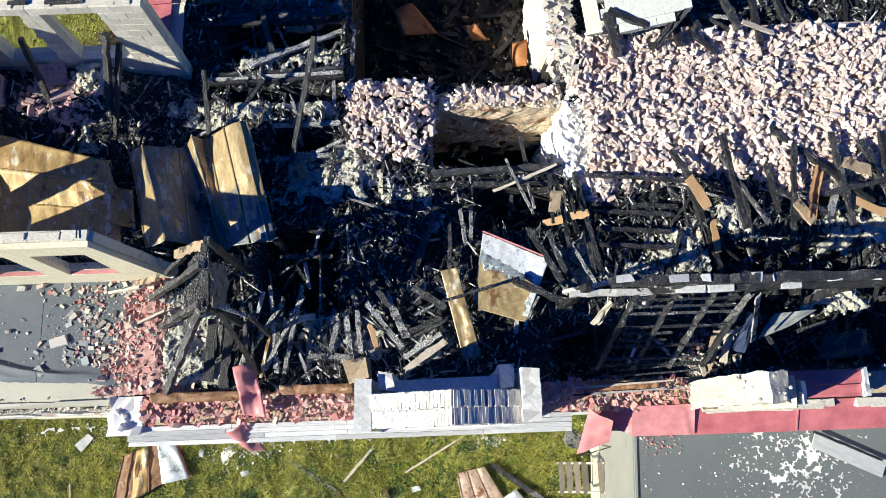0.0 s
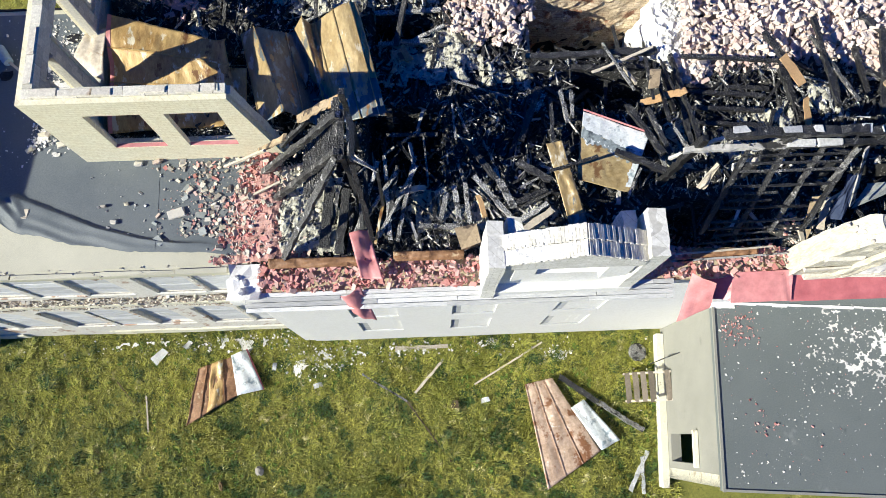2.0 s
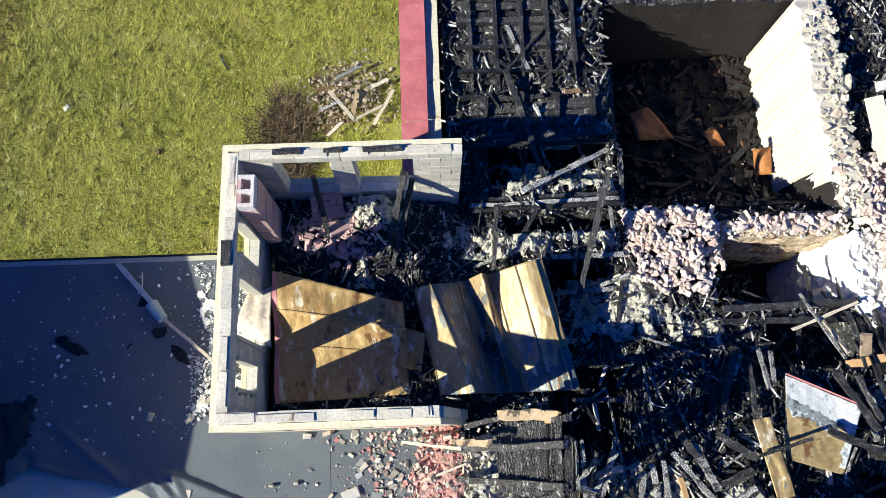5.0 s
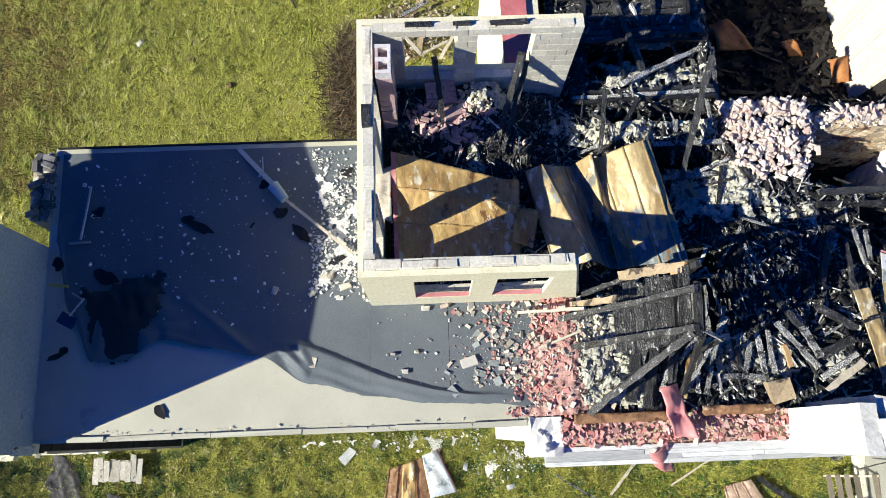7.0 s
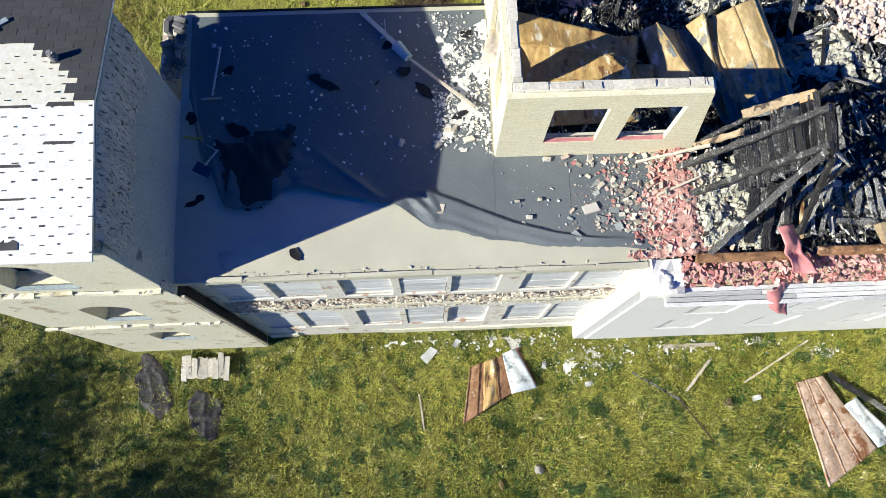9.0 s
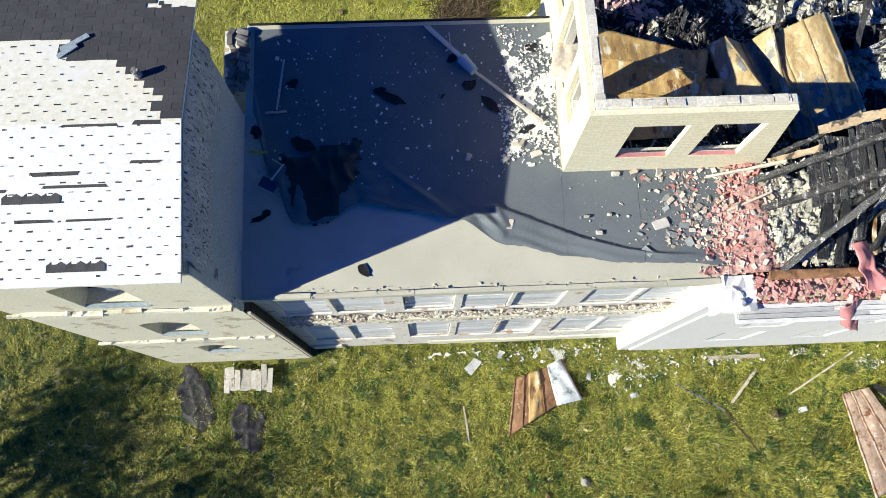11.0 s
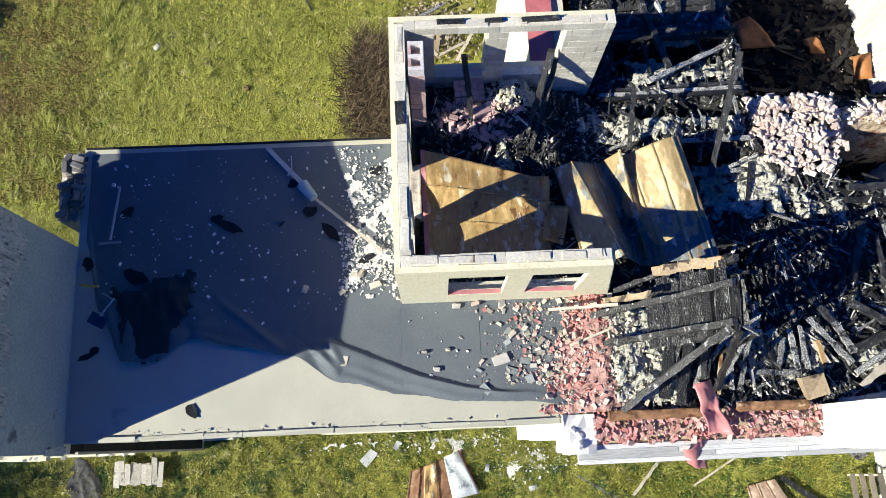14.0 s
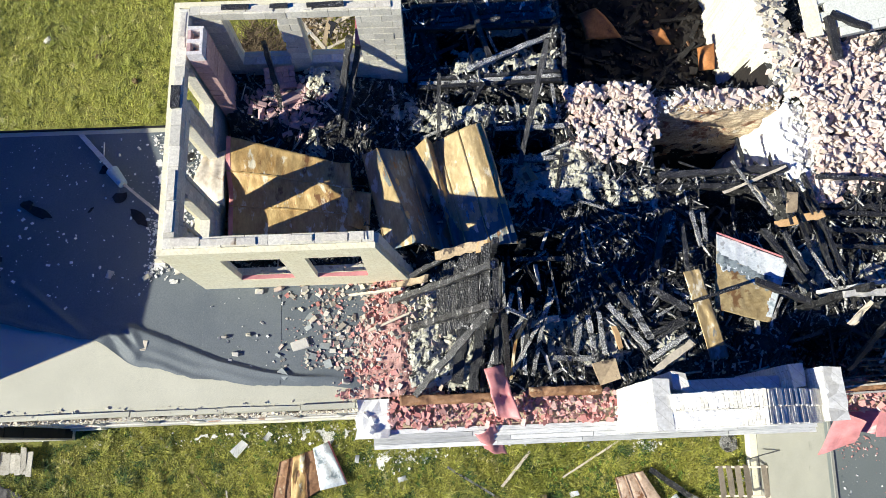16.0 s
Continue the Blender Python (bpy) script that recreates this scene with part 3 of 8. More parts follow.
# ---- west range: boarded facade and flat roof ----
UPPER = [(-16.02, -14.94), (-14.82, -13.66), (-13.22, -12.06), (-11.88, -10.8), (-10.7, -9.6), (-9.06, -7.9), (-7.8, -6.8)]


def arch_bm(x0, x1, z, rise, y0, y1):
    """The masonry between a square head and the segment of an arch."""
    bm = bmesh.new()
    n = 8
    fr, bk = [], []
    for i in range(n + 1):
        t = i / n
        x = x0 + (x1 - x0) * t
        lo = z - rise * (2 * t - 1) ** 2 - 0.002
        fr.append((bm.verts.new((x, y0, lo)), bm.verts.new((x, y0, z))))
        bk.append((bm.verts.new((x, y1, lo)), bm.verts.new((x, y1, z))))
    for i in range(n):
        bm.faces.new((fr[i][0], fr[i + 1][0], fr[i + 1][1], fr[i][1]))
        bm.faces.new((fr[i][0], bk[i][0], bk[i + 1][0], fr[i + 1][0]))
        bm.faces.new((bk[i][1], bk[i + 1][1], bk[i + 1][0], bk[i][0]))
    return bm


def boarded_window(w, x0, x1, z0, z1, y, wallmat):
    """A window opening closed with horizontal grey boards, one of them slipped."""
    part("arch", arch_bm(x0, x1, z1, 0.30, y, y + 0.3), wallmat, w)
    n = max(4, int((z1 - z0) / 0.30))
    deep = rng.uniform(0.02, 0.11)
    for i in range(n):
        a = z0 + (z1 - z0) * i / n
        d = deep + rng.uniform(-0.012, 0.0)
        part("board", bm_box(x0 + rng.uniform(0.0, 0.03), x1 - rng.uniform(0, 0.03), y + 0.01 + d, y + 0.04 + d, a + 0.003, a + (z1 - z0) / n - 0.002, jit=0.005), BOARDS, w)
    part("window_sill", bm_box(x0 + 0.003, x1 - 0.003, y - 0.012, y + 0.035, z0 + 0.001, z0 + 0.05, bev=0.006), PEELED, w)


BAREBRICK = courses(shade("bare_brown_brick", (0.36, 0.26, 0.19), (0.60, 0.51, 0.42), 2.5, 0.92, 0.9, 14.0, ((0.72, 0.67, 0.58), 2.2, 0.42), specks=((0.14, 0.10, 0.08), 5.0, 0.38)), 0.25, 0.075, (0.6, 0.55, 0.5), 0.6)


CREAMBRICK = shade("cream_brick_ends", (0.50, 0.45, 0.35), (0.70, 0.66, 0.56), 4.0, 0.92, 0.6, 20.0, vary=0.35, share=0.6, tones=((0.62, 0.57, 0.47), (0.40, 0.31, 0.23), (0.74, 0.71, 0.62), (0.30, 0.24, 0.19), (0.66, 0.62, 0.52)))


def west_range():
    holes = [(a, b, 5.75, 7.75) for a, b in UPPER] + [(a, b, 1.35, 4.0) for a, b in UPPER]
    thing("wall_south_west", holed_wall(-16.4, -6.3, -0.4, 8.18, holes, 0.95, 1.4), PEELED, "old brick wall with peeling whitewashed render", "wall", kind="structure")
    for k, (a, b, c, d) in enumerate(holes):
        w = empty("window_%d" % (k + 1), "arched window opening boarded up with grey planks", "window", ((a + b) / 2, 0.95, c), kind="structure")
        w.location = (0, 0, 0)
        boarded_window(w, a, b, c, d, 0.95, PEELED)
    # string courses and plinth
    for z, h, o in ((4.75, 0.22, 0.06), (8.02, 0.14, 0.10), (0.2, 0.5, 0.05)):
        t = bmesh.new()
        x = -16.3
        while x < -6.4:
            L = rng.uniform(0.5, 1.6)
            if rng.random() < 0.85:
                box(t, x, min(x + L - 0.01, -6.35), 0.95 - o + rng.uniform(-0.01, 0.01), 0.948, z - h / 2, z + h / 2, jit=0.012)
            x += L
        thing("trim", t, WHITEWASH if z < 7 else PLASTER, "broken rendered string course along the wall", "trim", kind="structure")
    for z0, z1 in ((4.42, 5.5), (7.82, 7.94)):
        t = bmesh.new()
        rows = []
        for i in range(150):
            x = -16.3 + 9.9 * i / 149
            a, b = z0 + 0.3 * nz(x, z0, 1.3) + 0.15 * nz(x, z0, 5.0), z1 + 0.3 * nz(x, z1, 1.7) * (z1 < 6)
            rows.append([t.verts.new((x, 0.946 - 0.09 * abs(nz(x, k, 6.0, 3.0)) - 0.05 * abs(nz(x * 3, k, 6.0, 4.0)), a + (b - a) * k / 6)) for k in range(7)])
        for p, q in zip(rows, rows[1:]):
            for k in range(6):
                t.faces.new((p[k], q[k], q[k + 1], p[k + 1]))
        thing("exposed_brick", t, BAREBRICK, "band of bare brown brick where render has fallen", "brickwork", kind="structure")
    # broken brickwork where the render has fallen between the storeys
    spots = []
    for _ in range(3600):
        spots.append((rng.uniform(-16.2, -6.4), 0.94 - rng.uniform(0, 0.03), rng.choice((4.95, 5.1, 5.25, 5.4, 7.85, 4.45)) + rng.uniform(-0.1, 0.1)))
    shards(spots, CREAMBRICK, "broken_brickwork", "exposed broken brick ends between the windows", "bricks", (0.02, 0.11), 0.6)
    shards([(rng.uniform(-16.3, -6.5), rng.uniform(0.80, 0.99), 8.265 + rng.uniform(0, 0.05)) for _ in range(190)], RUBBLE, "eaves_crumbs", "broken brick and mortar crumbs along the eaves", "rubble", (0.012, 0.07), 0.4)
    # roof slab
    bm = bmesh.new()
    pts = [(-16.45, 0.82), (-6.25, 0.82), (-6.25, 3.42), (-9.6, 3.42), (-9.6, 6.95), (-16.45, 6.95)]
    top = [bm.verts.new((x, y, roof_z(y))) for x, y in pts]
    low = [bm.verts.new((x, y, roof_z(y) - 0.22)) for x, y in pts]
    bm.faces.new(top)
    bm.faces.new(low[::-1])
    for i in range(6):
        bm.faces.new((top[i], low[i], low[(i + 1) % 6], top[(i + 1) % 6]))
    thing("flat_roof", bm, CONCRETE, "bare pale concrete roof deck of the range", "roof", kind="structure")
    thing("wall_north_west", bm_box(-16.4, -9.6, 6.55, 6.9, -0.4, 8.3), PEELED, "plain rear wall below the flat roof", "wall", kind="structure")
    # kerb along the eaves
    e = empty("roof_kerb", "low broken concrete kerb along the roof edge", "kerb", kind="structure")
    x = -16.3
    while x < -6.5:
        L = rng.uniform(0.7, 1.9)
        part("kerb_stone", bm_box(x, min(x + L, -6.45) - 0.012, 0.80, 0.90, 8.235, 8.31 + rng.uniform(-0.02, 0.02), jit=0.012), CONCRETE, e)
        x += L
    part("north_upstand", bm_box(-16.4, -9.75, 6.93, 6.97, 8.56, 8.64, jit=0.008), FELT, e, "black felt upstand")


west_range()

LOW = [(-16.3, 4.9), (-15.9, 3.4), (-15.36, 2.36), (-14.8, 2.34), (-14.0, 2.76), (-12.95, 2.55), (-12.04, 2.36), (-10.95, 1.77), (-9.66, 1.48), (-8.54, 1.31), (-7.32, 1.26), (-6.35, 1.14)]


def felt_edge(x):
    for (a, p), (b, q) in zip(LOW, LOW[1:]):
        if a <= x <= b:
            f = (x - a) / (b - a)
            return p + (q - p) * (f * f * (3 - 2 * f))
    return LOW[-1][1]


RIDGE = ((-12.2, 2.66), (-11.2, 2.60), (-10.2, 2.18), (-9.4, 1.83), (-8.46, 1.57), (-7.2, 1.36), (-6.0, 1.28))


def ridge_at(x):
    """Where the turned-back flap of felt folds over."""
    for (a, p), (b, q) in zip(RIDGE, RIDGE[1:]):
        if a <= x <= b:
            return p + (q - p) * (x - a) / (b - a)
    return RIDGE[-1][1]


def felt_strip(owner, xa, xb, up):
    bm = bmesh.new()
    nx, ny = max(8, int((xb - xa) / 0.04)), 110
    rows = []
    for i in range(nx + 1):
        x = xa + i * (xb - xa) / nx
        lo, hi = felt_edge(x), (6.82 if x < -9.75 else 3.36)
        col = []
        for j in range(ny + 1):
            v = (j / ny) ** 1.5
            y = lo + (hi - lo) * v + 0.02 * nz(x, 0, 6) * (1 - v)
            d = max(0.0, y - lo)
            flap = max(0.0, min(1.0, (x + 11.6) / 0.5, (-6.9 - x) / 0.8))
            r = max(0.18, ridge_at(x) - lo)
            fold = (1 - flap) * 0.045 * max(0, 1 - d / 0.55) * abs(math.sin(5.0 * d + 1.2 * x + 2 * nz(x, y, 0.8)))
            fold += flap * (0.085 * (d / r) ** 0.8 if d < r else 0.085 * max(0.0, 1 - (d - r) / 0.09) ** 2) * (1 + 0.25 * nz(x, 0, 2.0, 43.0)) + flap * 0.012 * math.sin(26 * d + 3 * x) * max(0.0, 1 - d / r)
            for (ax, ay), (bx, by), hh in (((-13.5, 3.55), (-12.1, 2.42), 0.045), ((-14.0, 2.9), (-12.5, 2.42), 0.04), ((-11.55, 2.5), (-11.0, 1.95), 0.07), ((-11.25, 2.62), (-10.95, 2.1), 0.05), ((-11.9, 2.3), (-11.1, 2.6), 0.05)):
                f = ((x - ax) * (bx - ax) + (y - ay) * (by - ay)) / ((bx - ax) ** 2 + (by - ay) ** 2)
                w = math.hypot(x - ax - f * (bx - ax), y - ay - f * (by - ay))
                if 0 < f < 1 and w < 0.12:
                    fold += hh * (1 - w / 0.12) * math.sin(math.pi * f) ** 0.5
            fold += 0.03 * abs(nz(x + 0.8 * y, 0.3 * y, 1.1, 41.0)) * max(0, 1 - d / 1.6)
            fold += 0.12 * inside(x, y, -15.6, -13.9, 2.4, 3.3, 0.5) * abs(nz(x, y, 2.2, 4.0))
            col.append(bm.verts.new((x, y, roof_z(y) + 0.014 + up + fold + 0.006 * nz(x, y, 1.2))))
        rows.append(col)
    for p, q in zip(rows, rows[1:]):
        for j in range(ny):
            bm.faces.new((p[j], q[j], q[j + 1], p[j + 1]))
    smooth(part("felt_strip", bm, MEMBRANE, owner))


FELTING = empty("roofing_felt", "dark grey bitumen felt, torn and curled back at its edge", "roofing felt")
for K, (XA, XB) in enumerate(((-16.28, -14.2), (-14.24, -12.0), (-12.04, -9.752), (-9.7495, -8.15), (-8.19, -6.35))):
    felt_strip(FELTING, XA, XB, 0.006 * (K % 2))


# ---- tower house to the west ----
def tower():
    holes = [(-18.95, -17.95, 2.15, 3.5), (-19.02, -17.92, 5.5, 7.2), (-19.15, -17.9, 9.05, 10.8)]
    thing("wall_south_tower", holed_wall(-20.75, -16.45, -0.4, 11.45, holes, 0.62, 1.05), WHITEWASH, "tall cream rendered wall with arched openings", "wall", kind="structure")
    for k, (a, b, c, d) in enumerate(holes):
        w = empty("window_%d" % (20 + k), "arched window opening backed by a near-black panel, with a worn sill", "window", kind="structure")
        part("arch", arch_bm(a, b, d, 0.28, 0.62, 1.0), WHITEWASH, w)
        part("window_sill", bm_box(a + 0.003, b - 0.003, 0.60, 0.69, c + 0.001, c + 0.06, bev=0.01), GREYWALL, w)
        # Added panel: the unlit inside is painted on as near-black.
        part("window_back", bm_box(a + 0.004, b - 0.004, 1.0, 1.04, c + 0.004, d - 0.004), DARK, w, "near-black panel standing in for the unlit inside")
        if k == 2:
            for q in range(6):
                x = a + 0.45 + 0.13 * q
                part("window_board", bm_box(x, x + 0.12, 0.90 + rng.uniform(0, 0.03), 0.95, c + 0.062 + rng.uniform(0, 0.1), d - 0.3 + 0.04 * q, jit=0.008), BOARDS, w, "pale board closing part of the opening")
    gw = bmesh.new()
    prof = ((1.052, -0.4), (4.78, -0.4), (4.78, 11.78), (2.93, 12.04), (1.052, 11.73))
    fr, bk = [gw.verts.new((-16.45, y, z)) for y, z in prof], [gw.verts.new((-16.9, y, z)) for y, z in prof]
    gw.faces.new(fr)
    gw.faces.new(bk[::-1])
    for i in range(5):
        gw.faces.new((fr[i], bk[i], bk[(i + 1) % 5], fr[(i + 1) % 5]))
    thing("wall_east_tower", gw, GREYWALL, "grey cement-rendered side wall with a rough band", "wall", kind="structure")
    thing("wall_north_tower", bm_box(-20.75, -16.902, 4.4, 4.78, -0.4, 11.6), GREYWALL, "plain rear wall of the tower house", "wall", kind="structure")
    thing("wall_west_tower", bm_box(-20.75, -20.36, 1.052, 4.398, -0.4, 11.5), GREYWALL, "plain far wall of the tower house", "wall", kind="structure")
    for z, o in ((4.6, 0.06), (8.55, 0.08)):
        t, x = bmesh.new(), -20.85
        crumbs = []
        while x < -16.52:
            w = min(rng.uniform(0.25, 0.95), -16.5 - x)
            p = o * rng.choice((1.0, 1.15, 0.9, 1.0, 0.45, 1.25))
            box(t, x, x + w - 0.004, 0.62 - p, 0.618, z + 0.06 + rng.uniform(0, 0.03), z + 0.2 + rng.uniform(-0.04, 0.03), jit=0.02)
            crumbs += [(x + rng.uniform(0, w), 0.60 - rng.uniform(0, p), z + 0.2) for _ in range(int(5 * w))]
            x += w
        thing("trim", t, WHITEWASH, "cream rendered cornice band, broken and weathered", "trim", kind="structure")
        shards(crumbs, FLAKES, "cornice_crumbs", "loose crumbs of render lying on the cornice", "rubble", (0.015, 0.11), 0.5)
    # flaking layers of render below the verge
    e = empty("flaking_render", "ragged layers of grey render flaking under the verge", "render", kind="structure")
    t = bmesh.new()
    g = []
    for i in range(82):
        y = 0.76 + 3.96 * i / 81
        top = 11.70 + (0.30 * (1 - abs(y - 2.93) / 1.9))
        low = 10.5 + 0.5 * nz(y, 0, 1.1) + 0.35 * nz(y, 1, 4.0) + rng.uniform(-0.1, 0.1)
        g.append([t.verts.new((-16.446 + min(1.0, j / 2) * (0.02 + 0.11 * abs(nz(y * 3, top + (low - top) * j / 14, 1.6, 5.0)) + 0.05 * abs(nz(y * 9, 0.3 * j, 1.0, 6.0))) * (1 - (j / 14) ** 4), y, top + (low - top) * j / 14)) for j in range(15)])
    for p, q in zip(g, g[1:]):
        for j in range(14):
            t.faces.new((p[j], q[j], q[j + 1], p[j + 1]))
    part("flaking_band", t, FLAKY, e, "curling grey layers")
    part("corner_strip", bm_box(-16.448, -16.43, 0.625, 1.06, 8.3, 11.44), GREYWALL, e)
    part("loose_strip", bm_box(-16.448, -16.40, 0.60, 0.75, 8.3, 9.0, jit=0.03), FLAKY, e)
    # roof planes
    ridge, ny, sy, zn, zr, zs = 2.93, 5.42, 0.42, 11.76, 12.10, 11.68
    bm = bmesh.new()
    a = [bm.verts.new(p) for p in ((-21.0, sy, zs), (-16.46, sy, zs), (-16.46, ridge, zr), (-21.0, ridge, zr), (-16.46, ny, zn), (-21.0, ny, zn))]
    b = [bm.verts.new(v.co - Vector((0, 0, 0.05))) for v in a]
    bm.faces.new((a[0], a[1], a[2], a[3]))
    bm.faces.new((a[3], a[2], a[4], a[5])).material_index = 1
    bm.faces.new((b[3], b[2], b[1], b[0]))
    bm.faces.new((b[5], b[4], b[2], b[3]))
    for i, j in ((0, 1), (1, 2), (2, 4), (4, 5), (5, 3), (3, 0)):
        bm.faces.new((a[i], b[i], b[j], a[j]))
    roof = thing("tower_roof", bm, UNDERLAY, "low gable roof under white underlay, half stripped of dark shingles", "roof", kind="structure")
    roof.data.materials.append(CREAMLAY)

    def rz(y):
        return zr + (zs - zr) * (ridge - y) / (ridge - sy) if y < ridge else zr + (zn - zr) * (y - ridge) / (ny - ridge)

    # staples and torn scraps left in rows on the underlay
    vs, fs = [], []

    def mark(x, y, w, h):
        k = len(vs)
        for sx, syy in ((-1, -1), (1, -1), (1, 1), (-1, 1)):
            xx, yy = x + sx * w / 2 * rng.uniform(0.8, 1.2), y + syy * h / 2 * rng.uniform(0.7, 1.2)
            vs.append((xx, yy, rz(yy) + 0.008))
        fs.append((k, k + 1, k + 2, k + 3))

    y = 0.55
    r = 0
    while y < 4.6:
        x = -16.5 - 0.16 * (r % 2)
        while x > -20.9:
            if bare(x, y) and rng.random() < 0.9:
                mark(x + rng.uniform(-0.03, 0.03), y + rng.uniform(-0.015, 0.015), rng.uniform(0.03, 0.09), rng.uniform(0.012, 0.03))
            x -= 0.30
        y += 0.145
        r += 1
    for x, y, w, h in ((-18.1, 1.95, 0.9, 0.05), (-18.4, 2.15, 0.65, 0.07), (-17.0, 2.3, 0.45, 0.05), (-18.7, 1.42, 0.6, 0.05), (-17.9, 1.42, 0.7, 0.04), (-18.9, 1.75, 0.5, 0.06), (-17.9, 2.9, 0.9, 0.05), (-17.0, 2.92, 0.4, 0.08), (-19.6, 1.9, 0.8, 0.05), (-20.2, 1.3, 0.6, 0.05)):
        mark(x, y, w, h)
    mark(-16.95, 5.22, 0.16, 0.12)
    mark(-16.66, 5.2, 0.13, 0.07)
    mark(-17.05, 5.3, 0.06, 0.12)
    me = bpy.data.meshes.new("felt_scraps")
    me.from_pydata(vs, [], fs)
    me.materials.append(BLACKMARK)
    s = new("felt_scraps", me)
    s.parent = roof
    s["label"], s["kind"] = "small black scraps of shingle stuck in rows", "stuff"
    # three toothed scraps of shingle strip
    for x, y in ((-18.05, 0.72), (-18.75, 1.78)):
        t = bmesh.new()
        k = 7
        v = []
        for i in range(k):
            xx = x - 0.45 + 0.9 * i / (k - 1)
            v.append((t.verts.new((xx, y - 0.09, rz(y - 0.09) + 0.012)), t.verts.new((xx, y + (0.14 if i % 2 else 0.02), rz(y) + 0.014))))
        for p, q in zip(v, v[1:]):
            t.faces.new((p[0], q[0], q[1], p[1]))
        part("shingle_scrap", t, SHINGLE, roof, "torn scrap of toothed shingle strip")
    # shingles left on the north slope
    me = None
    y = 2.98
    r = 0
    while y < 5.45:
        x = -16.63 - (0.165 if r % 2 else 0)
        if r % 2 and me and y < 5.1 and not bare(-16.55, y):
            s = new("shingle", me)
            s.parent = roof
            s.matrix_basis = pose(-16.545, y, rz(y) + 0.006, -7.8) @ Matrix.Diagonal((0.5, 1, 1, 1))
        while x > -20.85:
            if not bare(x, y) and not (y > 5.14 and -17.15 < x < -16.4):
                if me is None:
                    t = bmesh.new()
                    v = [t.verts.new(p) for p in ((-0.162, 0, 0), (0.162, 0, 0), (0.162, 0.19, 0.004), (-0.162, 0.19, 0.004), (-0.162, 0, 0.012), (0.162, 0, 0.012), (0.162, 0.19, 0.008), (-0.162, 0.19, 0.008))]
                    for f in ((0, 3, 2, 1), (4, 5, 6, 7), (0, 1, 5, 4), (1, 2, 6, 5), (2, 3, 7, 6), (3, 0, 4, 7)):
                        t.faces.new([v[i] for i in f])
                    me = bpy.data.meshes.new("shingle")
                    t.to_mesh(me)
                    t.free()
                    me.materials.append(SHINGLE)
                if x > -21.2:
                    s = new("shingle", me)
                    s.parent = roof
                    s.matrix_basis = pose(x, y + rng.uniform(-0.006, 0.006), rz(y) + 0.006, -7.8, rng.uniform(-0.6, 0.6), rng.uniform(-1, 1))
            x -= 0.33
        y += 0.145
        r += 1
    # fallen bits of board on the slope and a vent stub
    part("loose_board", timber_bm((-18.55, 4.35, rz(4.35) + 0.03), (-18.15, 4.62, rz(4.62) + 0.05), 0.09, 0.03), GREYWALL, roof, "loose grey board")
    part("loose_board", timber_bm((-18.6, 4.2, rz(4.2) + 0.03), (-18.3, 4.42, rz(4.4) + 0.05), 0.08, 0.03), GREYWALL, roof, "loose grey board")
    t = bmesh.new()
    bmesh.ops.create_cone(t, cap_ends=True, segments=14, radius1=0.075, radius2=0.06, depth=0.22, matrix=pose(-17.22, 3.80, rz(3.8) + 0.1))
    part("vent", t, SCORCH, roof, "short grey vent stub")


FLAKY = shade("flaking_grey_coat", (0.22, 0.26, 0.285), (0.52, 0.56, 0.575), 2.0, 0.85, 1.0, 14.0, ((0.07, 0.085, 0.10), 9.0, 0.45), stretch=(1, 2, 0.6), specks=((0.66, 0.68, 0.68), 8.0, 0.38))


def bare(x, y):
    """Where the shingles are gone from the tower roof."""
    if y < 2.98:
        return True
    for xe, ye in ((-18.5, 4.57), (-18.3, 4.2), (-17.55, 4.0), (-17.2, 3.8), (-16.85, 3.46)):
        if x < xe and y < ye:
            return x > -21.2
    return False


tower()


# ---- roofless block room on the deck ----
BLK = [None, None]


def block_mesh(k):
    if BLK[k] is None:
        d = (0.39, 0.19, 0.196) if k == 0 else (0.19, 0.39, 0.196)
        BLK[k] = bpy.data.meshes.new("block")
        b = bm_box(-d[0] / 2, d[0] / 2, -d[1] / 2, d[1] / 2, -d[2] / 2, d[2] / 2, bev=0.004)
        b.to_mesh(BLK[k])
        b.free()
        BLK[k].materials.append(BLOCK)
    return BLK[k]


def block_wall(name, label, u0, u1, z0, rows, across, along, holes, ragged):
    """A wall laid of separate concrete blocks, with window openings."""
    w = empty(name, label, "wall", kind="structure")
    for r in range(rows):
        z = z0 + 0.2 * r + 0.1
        a0, a1 = ragged(r)
        u = u0 - (0.2 if r % 2 else 0.0)
        while u < u1:
            spans = [(max(u, a0, u0), min(u + 0.4, a1, u1))]
            for h in holes:
                if h[2] - 0.05 < z < h[3] + 0.05:
                    spans = [q for s, e in spans for q in ((s, min(e, h[0])), (max(s, h[1]), e))]
            for s, e in spans:
                if e - s > 0.06:
                    o = new("block", block_mesh(0 if along == "x" else 1))
                    o.parent = w
                    c, k = (s + e) / 2, (e - s - 0.005) / 0.39
                    j = rng.uniform(-0.005, 0.005)
                    o.location = (c, across + j, z) if along == "x" else (across + j, c, z)
                    o.scale = (k, 1, 1) if along == "x" else (1, k, 1)
            u += 0.4
    return w


